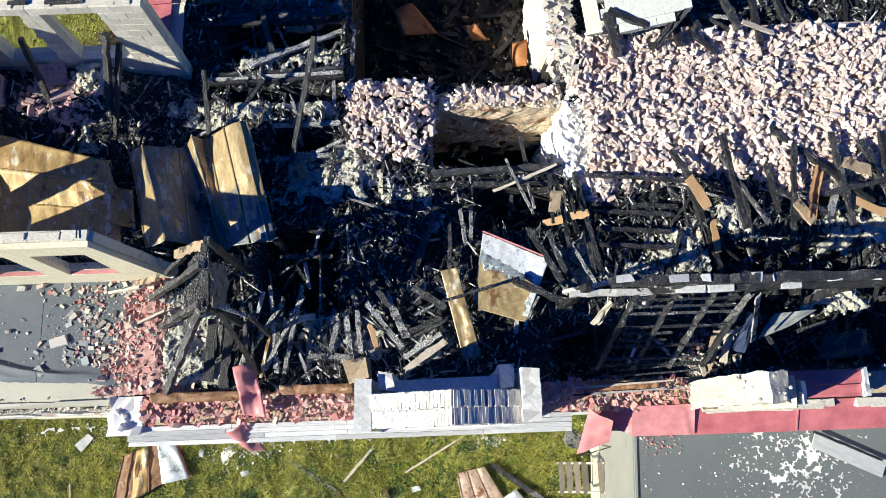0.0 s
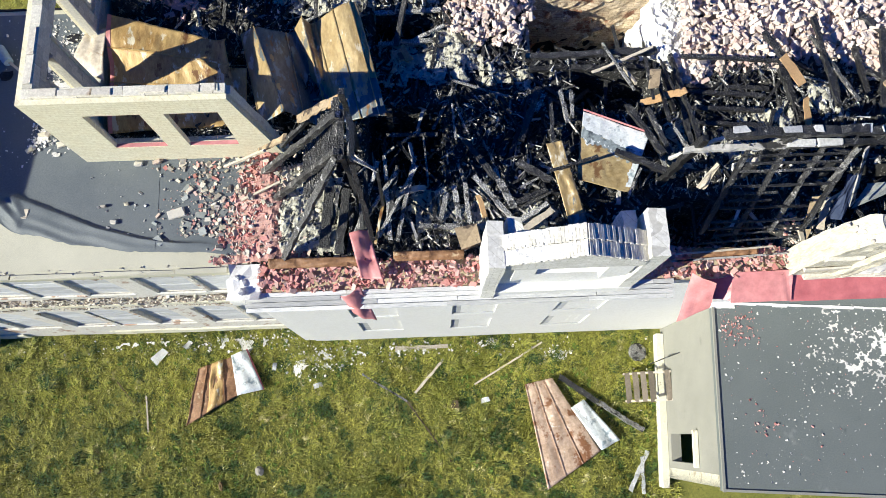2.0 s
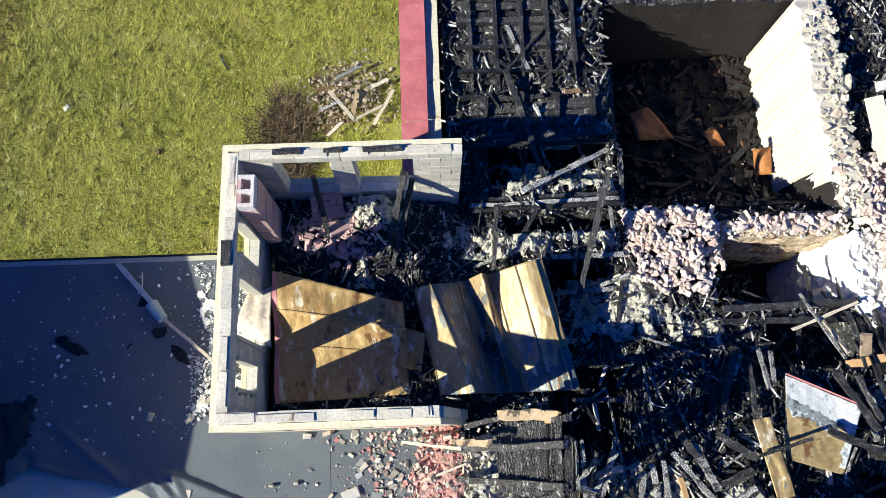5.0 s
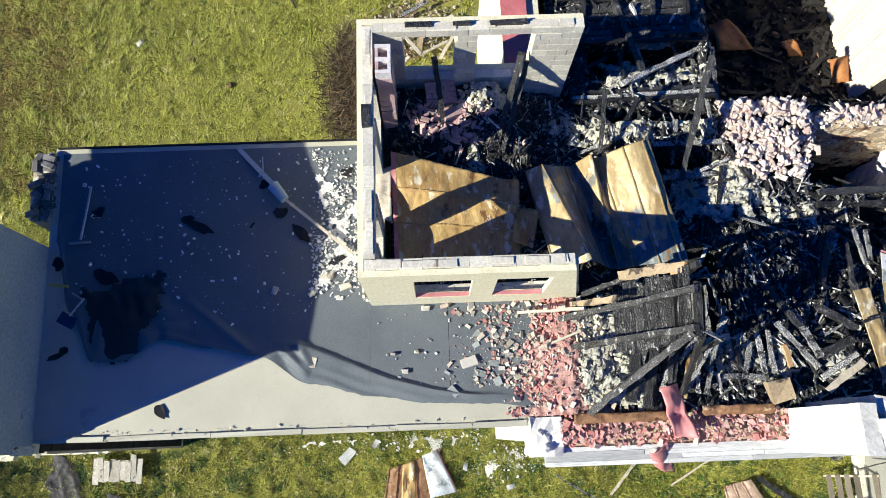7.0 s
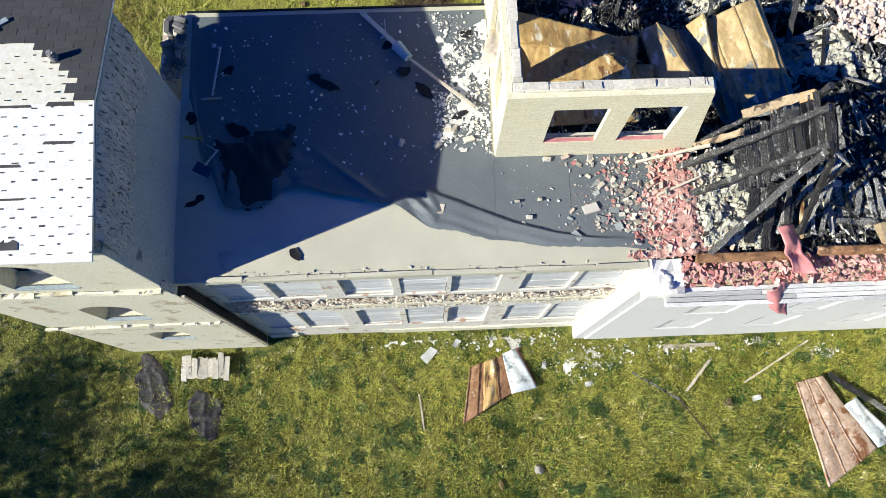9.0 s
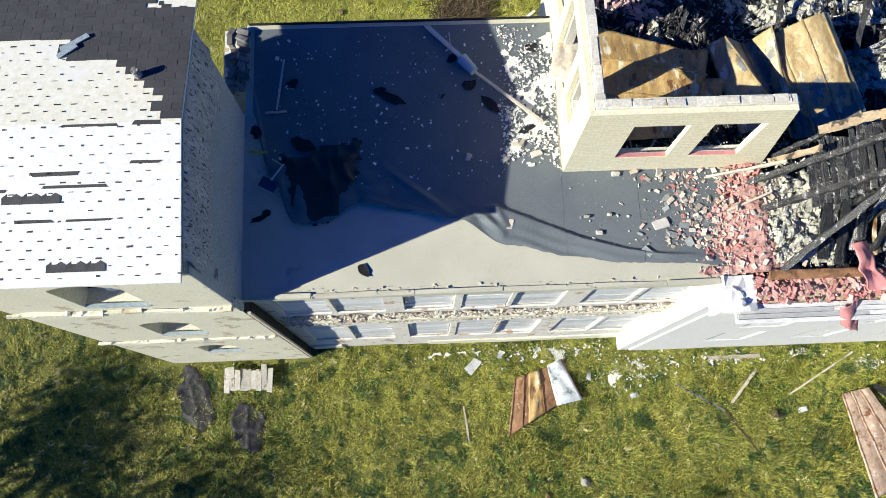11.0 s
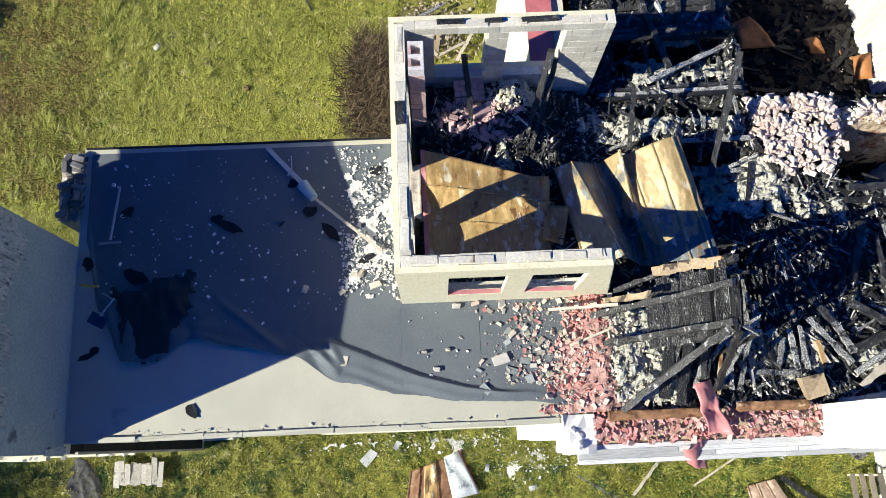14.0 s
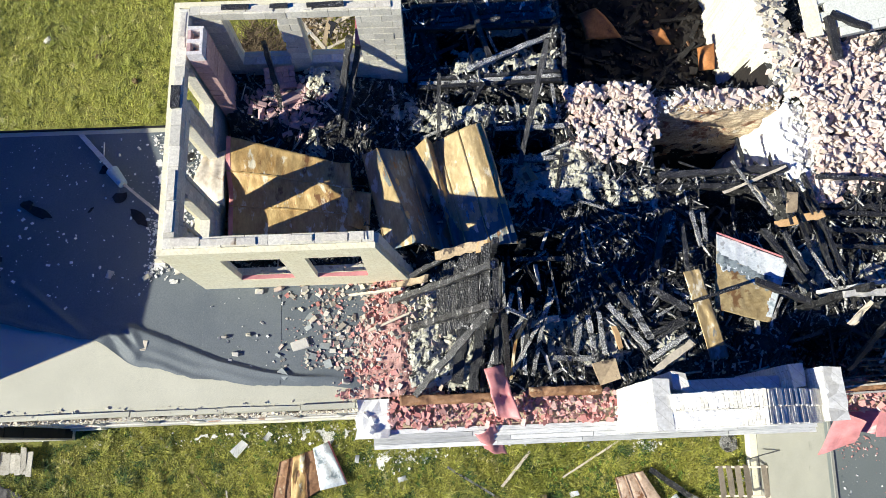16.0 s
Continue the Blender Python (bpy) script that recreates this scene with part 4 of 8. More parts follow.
def room():
    z0 = 8.3
    swin = [(-8.78, -7.72, 9.1, 10.55), (-7.28, -6.28, 9.1, 10.55)]
    nwin = [(-8.86, -7.85, 9.3, 10.91), (-7.42, -6.32, 9.3, 10.91)]
    wwin = [(3.98, 4.58, 9.3, 10.62), (4.86, 6.0, 8.75, 10.75), (6.32, 7.02, 9.45, 10.8)]
    block_wall("wall_south_room", "grey concrete block wall with two empty windows, its end broken", -9.6, -5.4, z0, 14, 3.52, "x", [(a - 0.15, b + 0.2, c - 0.1, d) for a, b, c, d in swin], lambda r: (-9.6, -5.45 - 0.045 * r + (0.05 if r % 2 else 0)))
    block_wall("wall_north_room", "sunlit grey block wall with two empty windows", -9.41, -5.35, z0, 14, 8.08, "x", nwin, lambda r: (-9.41, -5.42))
    block_wall("wall_west_room", "scorched grey block wall with three empty windows", 3.53, 8.18, z0, 14, -9.51, "y", wwin, lambda r: (3.62, 8.18))
    # face brick skin
    c = holed_wall(-9.71, -5.95, z0 - 0.02, 11.06, swin, 3.315, 3.42)
    for v in c.verts:
        if v.co.x > -6.0:
            v.co.x += 0.5 - 0.19 * (v.co.z - z0)
    thing("wall_south_skin", c, YBRICK, "yellow face brick skin with two window openings", "wall", kind="structure")
    thing("wall_west_skin", holed_wall(3.42, 8.30, z0 - 0.02, 11.06, wwin, -9.71, -9.61, "y"), YBRICK, "pale yellow face brick skin of the end wall", "wall", kind="structure")
    thing("wall_north_skin", holed_wall(-9.61, -5.42, -0.4, 11.06, nwin, 8.18, 8.30), YBRICK, "pale yellow face brick skin of the rear wall", "wall", kind="structure")
    thing("wall_west_below", bm_box(-9.6, -9.3, 6.95, 8.18, -0.4, 8.28), PEELED, "plain wall below the block room", "wall", kind="structure")
    t = bm_box(-5.98, -5.90, 3.425, 3.60, z0 + 0.1, 11.02)
    bmesh.ops.subdivide_edges(t, edges=[q for q in t.edges if q.calc_length() > 1], cuts=14)
    for v in t.verts:
        v.co.x += 0.5 - 0.19 * (v.co.z - z0) + 0.03 * nz(v.co.z, v.co.y, 4.0, 8.0)
    thing("wall_end", t, WHITEWASH, "broken end of the block wall, still plastered", "wall", kind="structure")
    # sills of red brick and rubble lying on them
    for k, (a, b, c0, d) in enumerate(swin):
        w = empty("window_%d" % (30 + k), "empty window opening with a red-painted sill", "window", kind="structure")
        part("window_sill", bm_box(a + 0.004, b - 0.004, 3.32, 3.40, c0 - 0.075, c0 + 0.012, jit=0.008), PINKMETAL, w, "red-painted sill")
        for _ in range(9):
            x, y = rng.uniform(a + 0.05, b - 0.05), rng.uniform(3.46, 3.62)
            t = bmesh.new()
            lump(t, (x, y, c0 - 0.08 + rng.uniform(0, 0.03)), rng.uniform(0.018, 0.04), 0.4)
            part("rubble_piece", t, RUBBLE, w)
        part("lintel", bm_box(a - 0.2, b + 0.25, 3.43, 3.61, d + 0.0, d + 0.05), BLOCK, w)
    for k, (a, b, c0, d) in enumerate(wwin):
        w = empty("window_%d" % (33 + k), "empty window opening with scorched pale frame", "window", kind="structure")
        for x0, x1, zz0, zz1 in ((a, a + 0.07, c0, d), (b - 0.07, b, c0, d), (a + 0.07, b - 0.07, c0, c0 + 0.07)):
            part("frame_bar", bm_box(-9.58, -9.39, x0 + 0.003, x1 - 0.003, zz0 + 0.003, zz1, jit=0.006), BLOCK, w)
    # loose blocks and a leaning pier in the corner
    e = empty("block_pier", "stub of pinkish hollow blocks in the corner", "pier")
    for r in range(12):
        part("block", bm_box(-9.36, -9.06, 7.05, 7.66, 8.4 + 0.22 * r, 8.4 + 0.22 * r + 0.21, jit=0.005), PINKBLOCK, e)
    for y in (7.055, 7.31, 7.58):
        part("web", bm_box(-9.36, -9.07, y, y + 0.07, 11.04, 11.25, jit=0.004), PALEBLOCK, e, "pale mortar-edged web")
    part("web", bm_box(-9.36, -9.30, 7.126, 7.579, 11.041, 11.23, jit=0.004), PINKBLOCK, e)
    part("web", bm_box(-9.13, -9.07, 7.126, 7.579, 11.041, 11.25, jit=0.004), PALEBLOCK, e, "pale mortar-edged web")
    cap = empty("mortar_cap", "crumbling pale mortar along the wall tops", "mortar", kind="structure")
    for along, u0, u1, v0, v1 in (("x", -9.45, -6.1, 3.44, 3.60), ("y", 3.7, 8.1, -9.59, -9.43), ("x", -9.2, -5.6, 8.00, 8.16)):
        u = u0
        while u < u1:
            L = rng.uniform(0.15, 0.7)
            if rng.random() < 0.8:
                a, b = v0 + rng.uniform(0, 0.03), v1 - rng.uniform(0, 0.04)
                bx = (u, min(u + L, u1) - 0.02, a, b) if along == "x" else (a, b, u, min(u + L, u1) - 0.02)
                part("mortar", bm_box(*bx, 11.099, 11.112 + rng.uniform(0, 0.02), jit=0.012), PLASTER, cap)
            u += L
    e = empty("fallen_pink_wall", "fallen slab of pink brickwork leaning on the rubble", "masonry")
    for r in range(4):
        for k in range(5):
            part("brick", bm_box(0.13 * k, 0.13 * k + 0.122, 0.12 * r, 0.12 * r + 0.112, -0.04, 0.03, jit=0.008), PINKBLOCK, e)
    e.matrix_world = pose(-8.42, 7.46, 9.12, 16, 6, 8)
    e = empty("fallen_pink_wall", "small tilted piece of pink-plastered wall", "masonry")
    part("slab", bm_box(-0.2, 0.22, -0.13, 0.14, -0.04, 0.05, jit=0.02, bev=0.008), PINKBLOCK, e)
    e.matrix_world = pose(-7.92, 7.28, 9.08, -14, 10, 24)
    t = bmesh.new()
    for _ in range(90):
        x, y = rng.gauss(-7.32, 0.2), rng.gauss(7.62, 0.13)
        if y < 7.9:
            lump(t, (x, y, 9.02 + 0.14 * max(0, 1 - abs(x + 7.32) / 0.4) + rng.uniform(0, 0.05)), rng.uniform(0.03, 0.085))
    thing("cream_rubble", t, CREAMRUBBLE, "small heap of cream plaster lumps below the window", "rubble")
    # wall-top mortar crumbs and black scorched wall plates
    for x0, x1, y0, y1 in ((-8.8, -8.3, 8.05, 8.16), (-7.9, -7.55, 8.06, 8.15), (-7.2, -6.5, 8.05, 8.15), (-9.62, -9.46, 6.05, 6.5)):
        thing("wall_plate_stub", bm_box(x0, x1, y0, y1, 11.1, 11.16, jit=0.015), CHAR, "charred stub of wall plate on the wall top", "beam", "burnt timbers")


PALEBLOCK = shade("pale_pink_block", (0.66, 0.60, 0.58), (0.78, 0.73, 0.71), 2.0, 0.9, 0.4, 20.0)
CREAMRUBBLE = shade("cream_plaster_lumps", (0.58, 0.54, 0.40), (0.74, 0.70, 0.55), 6.0, 0.93, 0.6, 25.0, vary=0.25)
PINKBLOCK = shade("pinkish_block", (0.46, 0.29, 0.28), (0.60, 0.43, 0.41), 2.0, 0.9, 0.4, 20.0, vary=0.1)
room()


# ---- burnt east range ----
PITS = [(0.02, 2.86, 5.62, 6.92, 5.2), (-1.75, 2.7, 7.75, 12.6, 5.4), (-3.45, -2.35, 6.1, 6.55, 7.2), (-4.4, -2.0, 7.32, 7.52, 7.3), (1.0, 2.65, 4.35, 5.1, 7.1),
        (-3.6, -2.2, 2.7, 4.3, 6.9), (2.4, 4.9, 1.0, 2.0, 7.0), (6.3, 9.5, 1.2, 2.6, 7.2), (-4.6, -2.2, 8.6, 9.4, 7.0), (5.9, 9.0, 3.0, 3.6, 7.5)]


def ash_z(x, y):
    z = 8.28 + 0.16 * nz(x, y, 0.9) + 0.10 * nz(x, y, 2.6, 2.0) + 0.05 * nz(x, y, 7.0, 4.0)
    if x < -5.6 and y > 3.6:
        z += 0.18 + 0.5 * inside(x, y, -9.3, -7.0, 7.15, 8.0, 1.0)
    z += 0.25 * inside(x, y, -5.4, -2.4, 6.7, 7.25, 0.6)
    for x0, x1, y0, y1, b in PITS:
        f = inside(x, y, x0, x1, y0, y1, 0.16)
        if f > 0:
            if b == 5.4:
                b = max(6.1, 7.5 - 2.0 * max(0, y - 8.0)) + 0.2 * nz(x, y, 1.5, 7.0)
            z = z * (1 - f) + b * f
    return z


def ash_field():
    bm = bmesh.new()
    st = 0.075
    nx, ny = int(20.9 / st), int(13.3 / st)
    g = {}
    for j in range(ny + 1):
        for i in range(nx + 1):
            x, y = -9.3 + i * st, 0.95 + j * st
            if x < -6.1 and y < 3.72 or x < -5.7 and y > 8.0:
                continue
            g[i, j] = bm.verts.new((x, y, ash_z(x, y)))
    for (i, j), v in g.items():
        q = [g.get(k) for k in ((i + 1, j), (i + 1, j + 1), (i, j + 1))]
        if all(q):
            # Low faces of court and pit get the soil with painted-in shade.
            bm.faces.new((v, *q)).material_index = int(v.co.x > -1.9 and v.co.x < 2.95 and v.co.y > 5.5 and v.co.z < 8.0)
    thing("ash_floor", bm, (ASH, SHADESOIL), "burnt-out attic floor deep in ash, charcoal and plaster crumbs", "floor", kind="structure")


ash_field()


def rest(x, y):
    return max(7.9, ash_z(x, y))


def east_walls():
    holes = [(a, b, c, d) for a, b in ((-4.55, -3.35), (-1.95, -0.83), (0.72, 1.92)) for c, d in ((1.62, 3.25), (4.1, 5.42))]
    thing("wall_south_east", holed_wall(-6.25, 11.5, -0.4, 8.12, holes, 0.46, 0.95), WHITEPAINT, "bright whitewashed front wall, scuffed in places", "wall", kind="structure")
    for k, (a, b, c, d) in enumerate(holes):
        w = empty("window_%d" % (40 + k), "recessed window boarded up and whitewashed", "window", kind="structure")
        x = a + 0.004
        for i in range(5):
            q = (b - a - 0.008) / 5
            # The first, west board is greyer to paint in the jamb's shadow streak.
            part("board", bm_box(x, x + q - 0.002, 0.50, 0.69, c + 0.004, d - 0.004, jit=0.003), GREYWOOD if i == 0 else WHITEPAINT, w)
            x += q
        # Near-black backing behind the boards, in place of an unlit interior.
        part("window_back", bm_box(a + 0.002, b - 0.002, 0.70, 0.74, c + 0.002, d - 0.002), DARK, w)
        part("window_sill", bm_box(a + 0.003, b - 0.003, 0.463, 0.496, c + 0.002, c + 0.03, bev=0.004), GREYWOOD, w)
    thing("wall_step", bm_box(-6.6, -6.25, 0.50, 0.95, -0.4, 8.1), WHITEPAINT, "return of the whitewashed wall", "wall", kind="structure")
    thing("wall_east", bm_box(11.5, 11.9, 0.46, 14.3, -0.4, 8.6), WHITEWASH, "plain end wall", "wall", kind="structure")
    thing("wall_north", bm_box(-5.7, 11.9, 14.3, 14.7, -0.4, 8.4), WHITEWASH, "plain rear wall", "wall", kind="structure")
    thing("wall_west_wing", bm_box(-6.55, -5.72, 8.32, 14.7, -0.4, 8.2), WHITEWASH, "side wall of the rear wing", "wall", kind="structure")
    # red sheet capping of the wing wall
    cap = empty("red_wall_capping", "red painted sheet capping with broken red plaster beside it", "capping", kind="structure")
    for k in range(4):
        y = 8.5 + 1.5 * k
        part("capping_sheet", sheet_bm([(-6.62, y, 8.24), (-6.02, y, 8.30), (-6.02, y + 1.49, 8.30), (-6.62, y + 1.49, 8.24)], 4, 6, lambda u, v: 0.012 * math.sin(6 * v + k)), REDMETAL, cap)
    # weathered timber cornice
    e = empty("timber_cornice", "silvery weathered board cornice along the wall head", "cornice", kind="structure")
    for y, z in ((-0.02, 8.06), (0.075, 8.12), (0.17, 8.17), (0.265, 8.215)):
        x = -6.3
        while x < 2.55:
            L = rng.uniform(1.6, 3.2)
            part("cornice_board", bm_box(x, min(x + L, 2.6) - 0.008, y, y + 0.088, z, z + 0.035 + rng.uniform(-0.006, 0.006), jit=0.004), CORNICE, e)
            x += L
    part("cornice_soffit", bm_box(-6.3, 2.6, 0.0, 0.458, 7.96, 8.058), GREYWOOD, e)
    # crumpled end of the cornice
    e = empty("masonry_corner", "battered white masonry block on the wall corner", "masonry")
    t = bm_box(-6.62, -5.98, 0.20, 0.97, 7.5, 8.36)
    bmesh.ops.subdivide_edges(t, edges=t.edges[:], cuts=3, use_grid_fill=True)
    for v in t.verts:
        v.co += Vector((nz(v.co.x, v.co.y, 3, 1), nz(v.co.y, v.co.z, 3, 2), nz(v.co.x, v.co.y, 4, 3))) * 0.13
    part("corner_block", t, WHITEPAINT, e)
    for _ in range(5):
        t = bmesh.new()
        lump(t, (rng.uniform(-6.5, -5.9), rng.uniform(0.3, 1.0), rng.uniform(8.33, 8.42)), rng.uniform(0.05, 0.14), seg=1)
        part("masonry_piece", t, WHITEPAINT, e)
    # broken red plaster and brick behind the cornice
    spots = [(rng.uniform(-6.0, 5.0), rng.uniform(0.36, 0.98), 0) for _ in range(1700)]
    spots = [(x, y, 8.2 + 0.16 * inside(x, y, -9, 9, 0.55, 0.85, 0.25) + rng.uniform(0, 0.06)) for x, y, z in spots if not -1.45 < x < 1.6]
    shards(spots, REDBRICK, "red_plaster_shards", "broken red plaster and tile shards along the wall head", "rubble", (0.035, 0.16), 0.35)
    thing("wall_head", bm_box(-6.2, 11.4, 0.35, 0.95, 8.12, 8.2, jit=0.01), SANDY, "broken brick wall head", "wall", kind="structure")
    # rusty folded gutter sheets
    for x0, x1, y, z in ((-5.75, -3.75, 0.93, 8.50), (-3.2, -1.75, 1.0, 8.48), (2.95, 4.3, 0.86, 8.42)):
        y -= 0.04
        b = sheet_bm([(x0, y - 0.09, z), (x1, y - 0.10, z + 0.02), (x1, y + 0.08, z + 0.1), (x0, y + 0.10, z + 0.08)], 40, 8, lambda u, v: 0.05 * math.sin(3.14 * v) + 0.06 * nz(u * 7, v * 2, 1.0, x0) + 0.03 * nz(u * 25, v * 4, 1.0, x0 + 5))
        smooth(thing("rusty_gutter", b, BROWNRUST, "rusty bent gutter sheet lying on the wall head", "gutter", "rusty gutters"))


east_walls()


def gable():
    """Whitewashed brick pediment standing on the front wall."""
    e = empty("brick_pediment", "whitewashed brick pediment between two piers, free-standing on the wall", "pediment")

    def prism(prof, y0, y1):
        bm = bmesh.new()
        f = [bm.verts.new((x, y0, z)) for x, z in prof]
        b = [bm.verts.new((x, y1, z)) for x, z in prof]
        bm.faces.new(f)
        bm.faces.new(b[::-1])
        for i in range(len(prof)):
            j = (i + 1) % len(prof)
            bm.faces.new((f[i], b[i], b[j], f[j]))
        bmesh.ops.recalc_face_normals(bm, faces=bm.faces[:])
        return bm

    def worn(bm, k=0.035):
        bmesh.ops.subdivide_edges(bm, edges=[q for q in bm.edges if q.calc_length() > 0.35], cuts=5, use_grid_fill=True)
        for v in bm.verts:
            v.co += Vector((nz(v.co.y, v.co.z, 5, 1), nz(v.co.x, v.co.z, 5, 2), nz(v.co.x, v.co.y, 5, 3))) * k
        return bm

    part("cap", prism([(-1.16, 10.5), (1.3, 10.5), (1.3, 10.78), (0.17, 11.36), (-1.16, 10.78)], 0.13, 0.68), PARAPET, e)
    part("body_wall", bm_box(-1.16, 1.3, 0.30, 0.72, 8.16, 10.498, jit=0.006), WHITEPAINT, e)
    part("pier", worn(bm_box(-1.44, -1.17, 0.10, 0.95, 8.16, 10.85, jit=0.015), 0.03), PARAPET, e)
    part("pier", worn(bm_box(1.31, 1.6, 0.15, 1.0, 8.16, 11.05, jit=0.015), 0.03), PARAPET, e)
    part("pier_stub", worn(bm_box(-1.05, -0.8, 0.73, 1.05, 8.16, 10.7, jit=0.03), 0.04), PARAPET, e)
    part("pier_stub", worn(bm_box(1.0, 1.25, 0.73, 1.1, 8.16, 10.6, jit=0.03), 0.04), PARAPET, e)
    part("rear_ledge", bm_box(-0.78, 0.98, 0.73, 0.95, 8.16, 10.2, jit=0.02), PARAPET, e)
    for x0, x1 in ((-0.95, -0.55), (0.72, 1.2)):
        part("console", prism([(x0, 9.5), (x1, 9.7), (x1, 10.497), (x0, 10.497)], 0.15, 0.297), WHITEPAINT, e)
    part("base_ledge", bm_box(-1.45, 1.6, 0.12, 0.297, 8.3, 8.6, jit=0.015), WHITEPAINT, e)
    part("mid_ledge", bm_box(-0.5, 1.28, 0.20, 0.297, 9.75, 9.85, jit=0.012), WHITEPAINT, e)
    # brick-on-edge coping, two rows on each slope
    me = bpy.data.meshes.new("coping_brick")
    t = bm_box(-0.030, 0.030, -0.135, 0.135, -0.02, 0.035, bev=0.005, jit=0.002)
    t.to_mesh(me)
    t.free()
    me.materials.append(COPING)
    for (x0, z0), (x1, z1) in (((-1.15, 10.80), (0.17, 11.37)), ((0.17, 11.37), (1.29, 10.80))):
        n = int(math.hypot(x1 - x0, z1 - z0) / 0.062)
        for row in (0.27, 0.545):
            for i in range(n):
                k = (i + 0.5) / n
                if rng.random() < 0.04:
                    continue
                o = new("coping_brick", me)
                o.parent = e
                o.matrix_basis = pose(x0 + (x1 - x0) * k, row + rng.uniform(-0.012, 0.012), z0 + (z1 - z0) * k + rng.uniform(-0.005, 0.006) + (0.03 if row > 0.5 else 0), rng.uniform(-1, 1), -math.degrees(math.atan2(z1 - z0, x1 - x0)), rng.uniform(-2, 2))
    part("plaster_crust", sheet_bm([(-1.16, 0.14, 10.80), (0.16, 0.14, 11.375), (0.16, 0.68, 11.40), (-1.16, 0.68, 10.83)], 60, 24, lambda u, v: 0.05 + 0.03 * nz(u * 1.4, v * 0.6, 6.0, 131.0) + 0.025 * nz(u * 1.4, v * 0.6, 17.0, 132.0) - 0.03 * u - 0.05 * math.exp(-((v - 0.52) / 0.05) ** 2), 0.03), WHITEPAINT, e, "flaking white plaster crust")
    part("plaster_crust", sheet_bm([(0.18, 0.14, 11.375), (1.3, 0.14, 10.80), (1.3, 0.68, 10.83), (0.18, 0.68, 11.40)], 60, 24, lambda u, v: -0.035 + 0.05 * nz(u * 1.4, v * 0.6, 6.0, 133.0) + 0.04 * nz(u * 1.4, v * 0.6, 17.0, 134.0), 0.02), WHITEPAINT, e, "flaking white plaster crust")
    # ruined second pediment further east
    e = empty("ruined_pediment", "crumbling cream rendered stump of a second pediment", "pediment")
    def stump(prof, y0, y1, k):
        b = prism(prof, y0, y1)
        bmesh.ops.triangulate(b, faces=b.faces[:])
        for _ in range(3):
            bmesh.ops.subdivide_edges(b, edges=[q for q in b.edges if q.calc_length() > 0.16], cuts=1)
            bmesh.ops.triangulate(b, faces=b.faces[:])
        for v in b.verts:
            v.co += Vector((nz(v.co.y, v.co.z, 4, k), nz(v.co.x * 3, v.co.z, 3, k + 1), nz(v.co.x, v.co.y, 5, k + 2))) * 0.035
        return b

    part("masonry_stump", stump([(4.95, 8.15), (5.82, 8.15), (5.82, 10.7), (5.45, 10.85), (5.15, 10.55), (5.0, 9.6)], 0.32, 0.84, 1.0), DRIPPED, e)
    part("masonry_stump", stump([(5.86, 8.15), (6.2, 8.15), (6.22, 10.1), (6.1, 10.35), (5.9, 10.2)], 0.24, 0.78, 5.0), DRIPPED, e, "rounded yellowish stump")
    part("masonry_stump", stump([(6.24, 8.15), (6.9, 8.15), (6.85, 9.2), (6.5, 9.9), (6.24, 10.3)], 0.30, 0.70, 9.0), WHITEPAINT, e, "bright white raking stump")
    for y, z, x0, x1 in ((0.28, 9.6, 5.0, 5.7), (0.26, 8.9, 4.95, 6.0)):
        part("plaster_ledge", bm_box(x0, x1, y, y + 0.05, z, z + 0.16, jit=0.03), PLASTER, e)
    for _ in range(22):
        t = bmesh.new()
        x = rng.uniform(5.05, 5.85)
        lump(t, (x, rng.uniform(0.36, 0.8), 10.5 + 0.3 * min(1.0, max(0, (x - 5.05) / 0.35)) + rng.uniform(-0.06, 0.0)), rng.uniform(0.02, 0.055), seg=1)
        part("masonry_piece", t, PLASTER if rng.random() < 0.7 else RUBBLE, e)


COPING = shade("weathered_coping_brick", (0.56, 0.535, 0.47), (0.74, 0.71, 0.64), 3.0, 0.92, 0.7, 20.0, ((0.30, 0.29, 0.28), 6.0, 0.37), vary=0.16)
DRIPPED = shade("streaked_cream_plaster", (0.52, 0.47, 0.34), (0.72, 0.68, 0.57), 2.5, 0.92, 0.8, 10.0, ((0.42, 0.37, 0.26), 2.4, 0.38), stretch=(3, 3, 0.7), specks=((0.28, 0.26, 0.22), 4.0, 0.33))
gable()


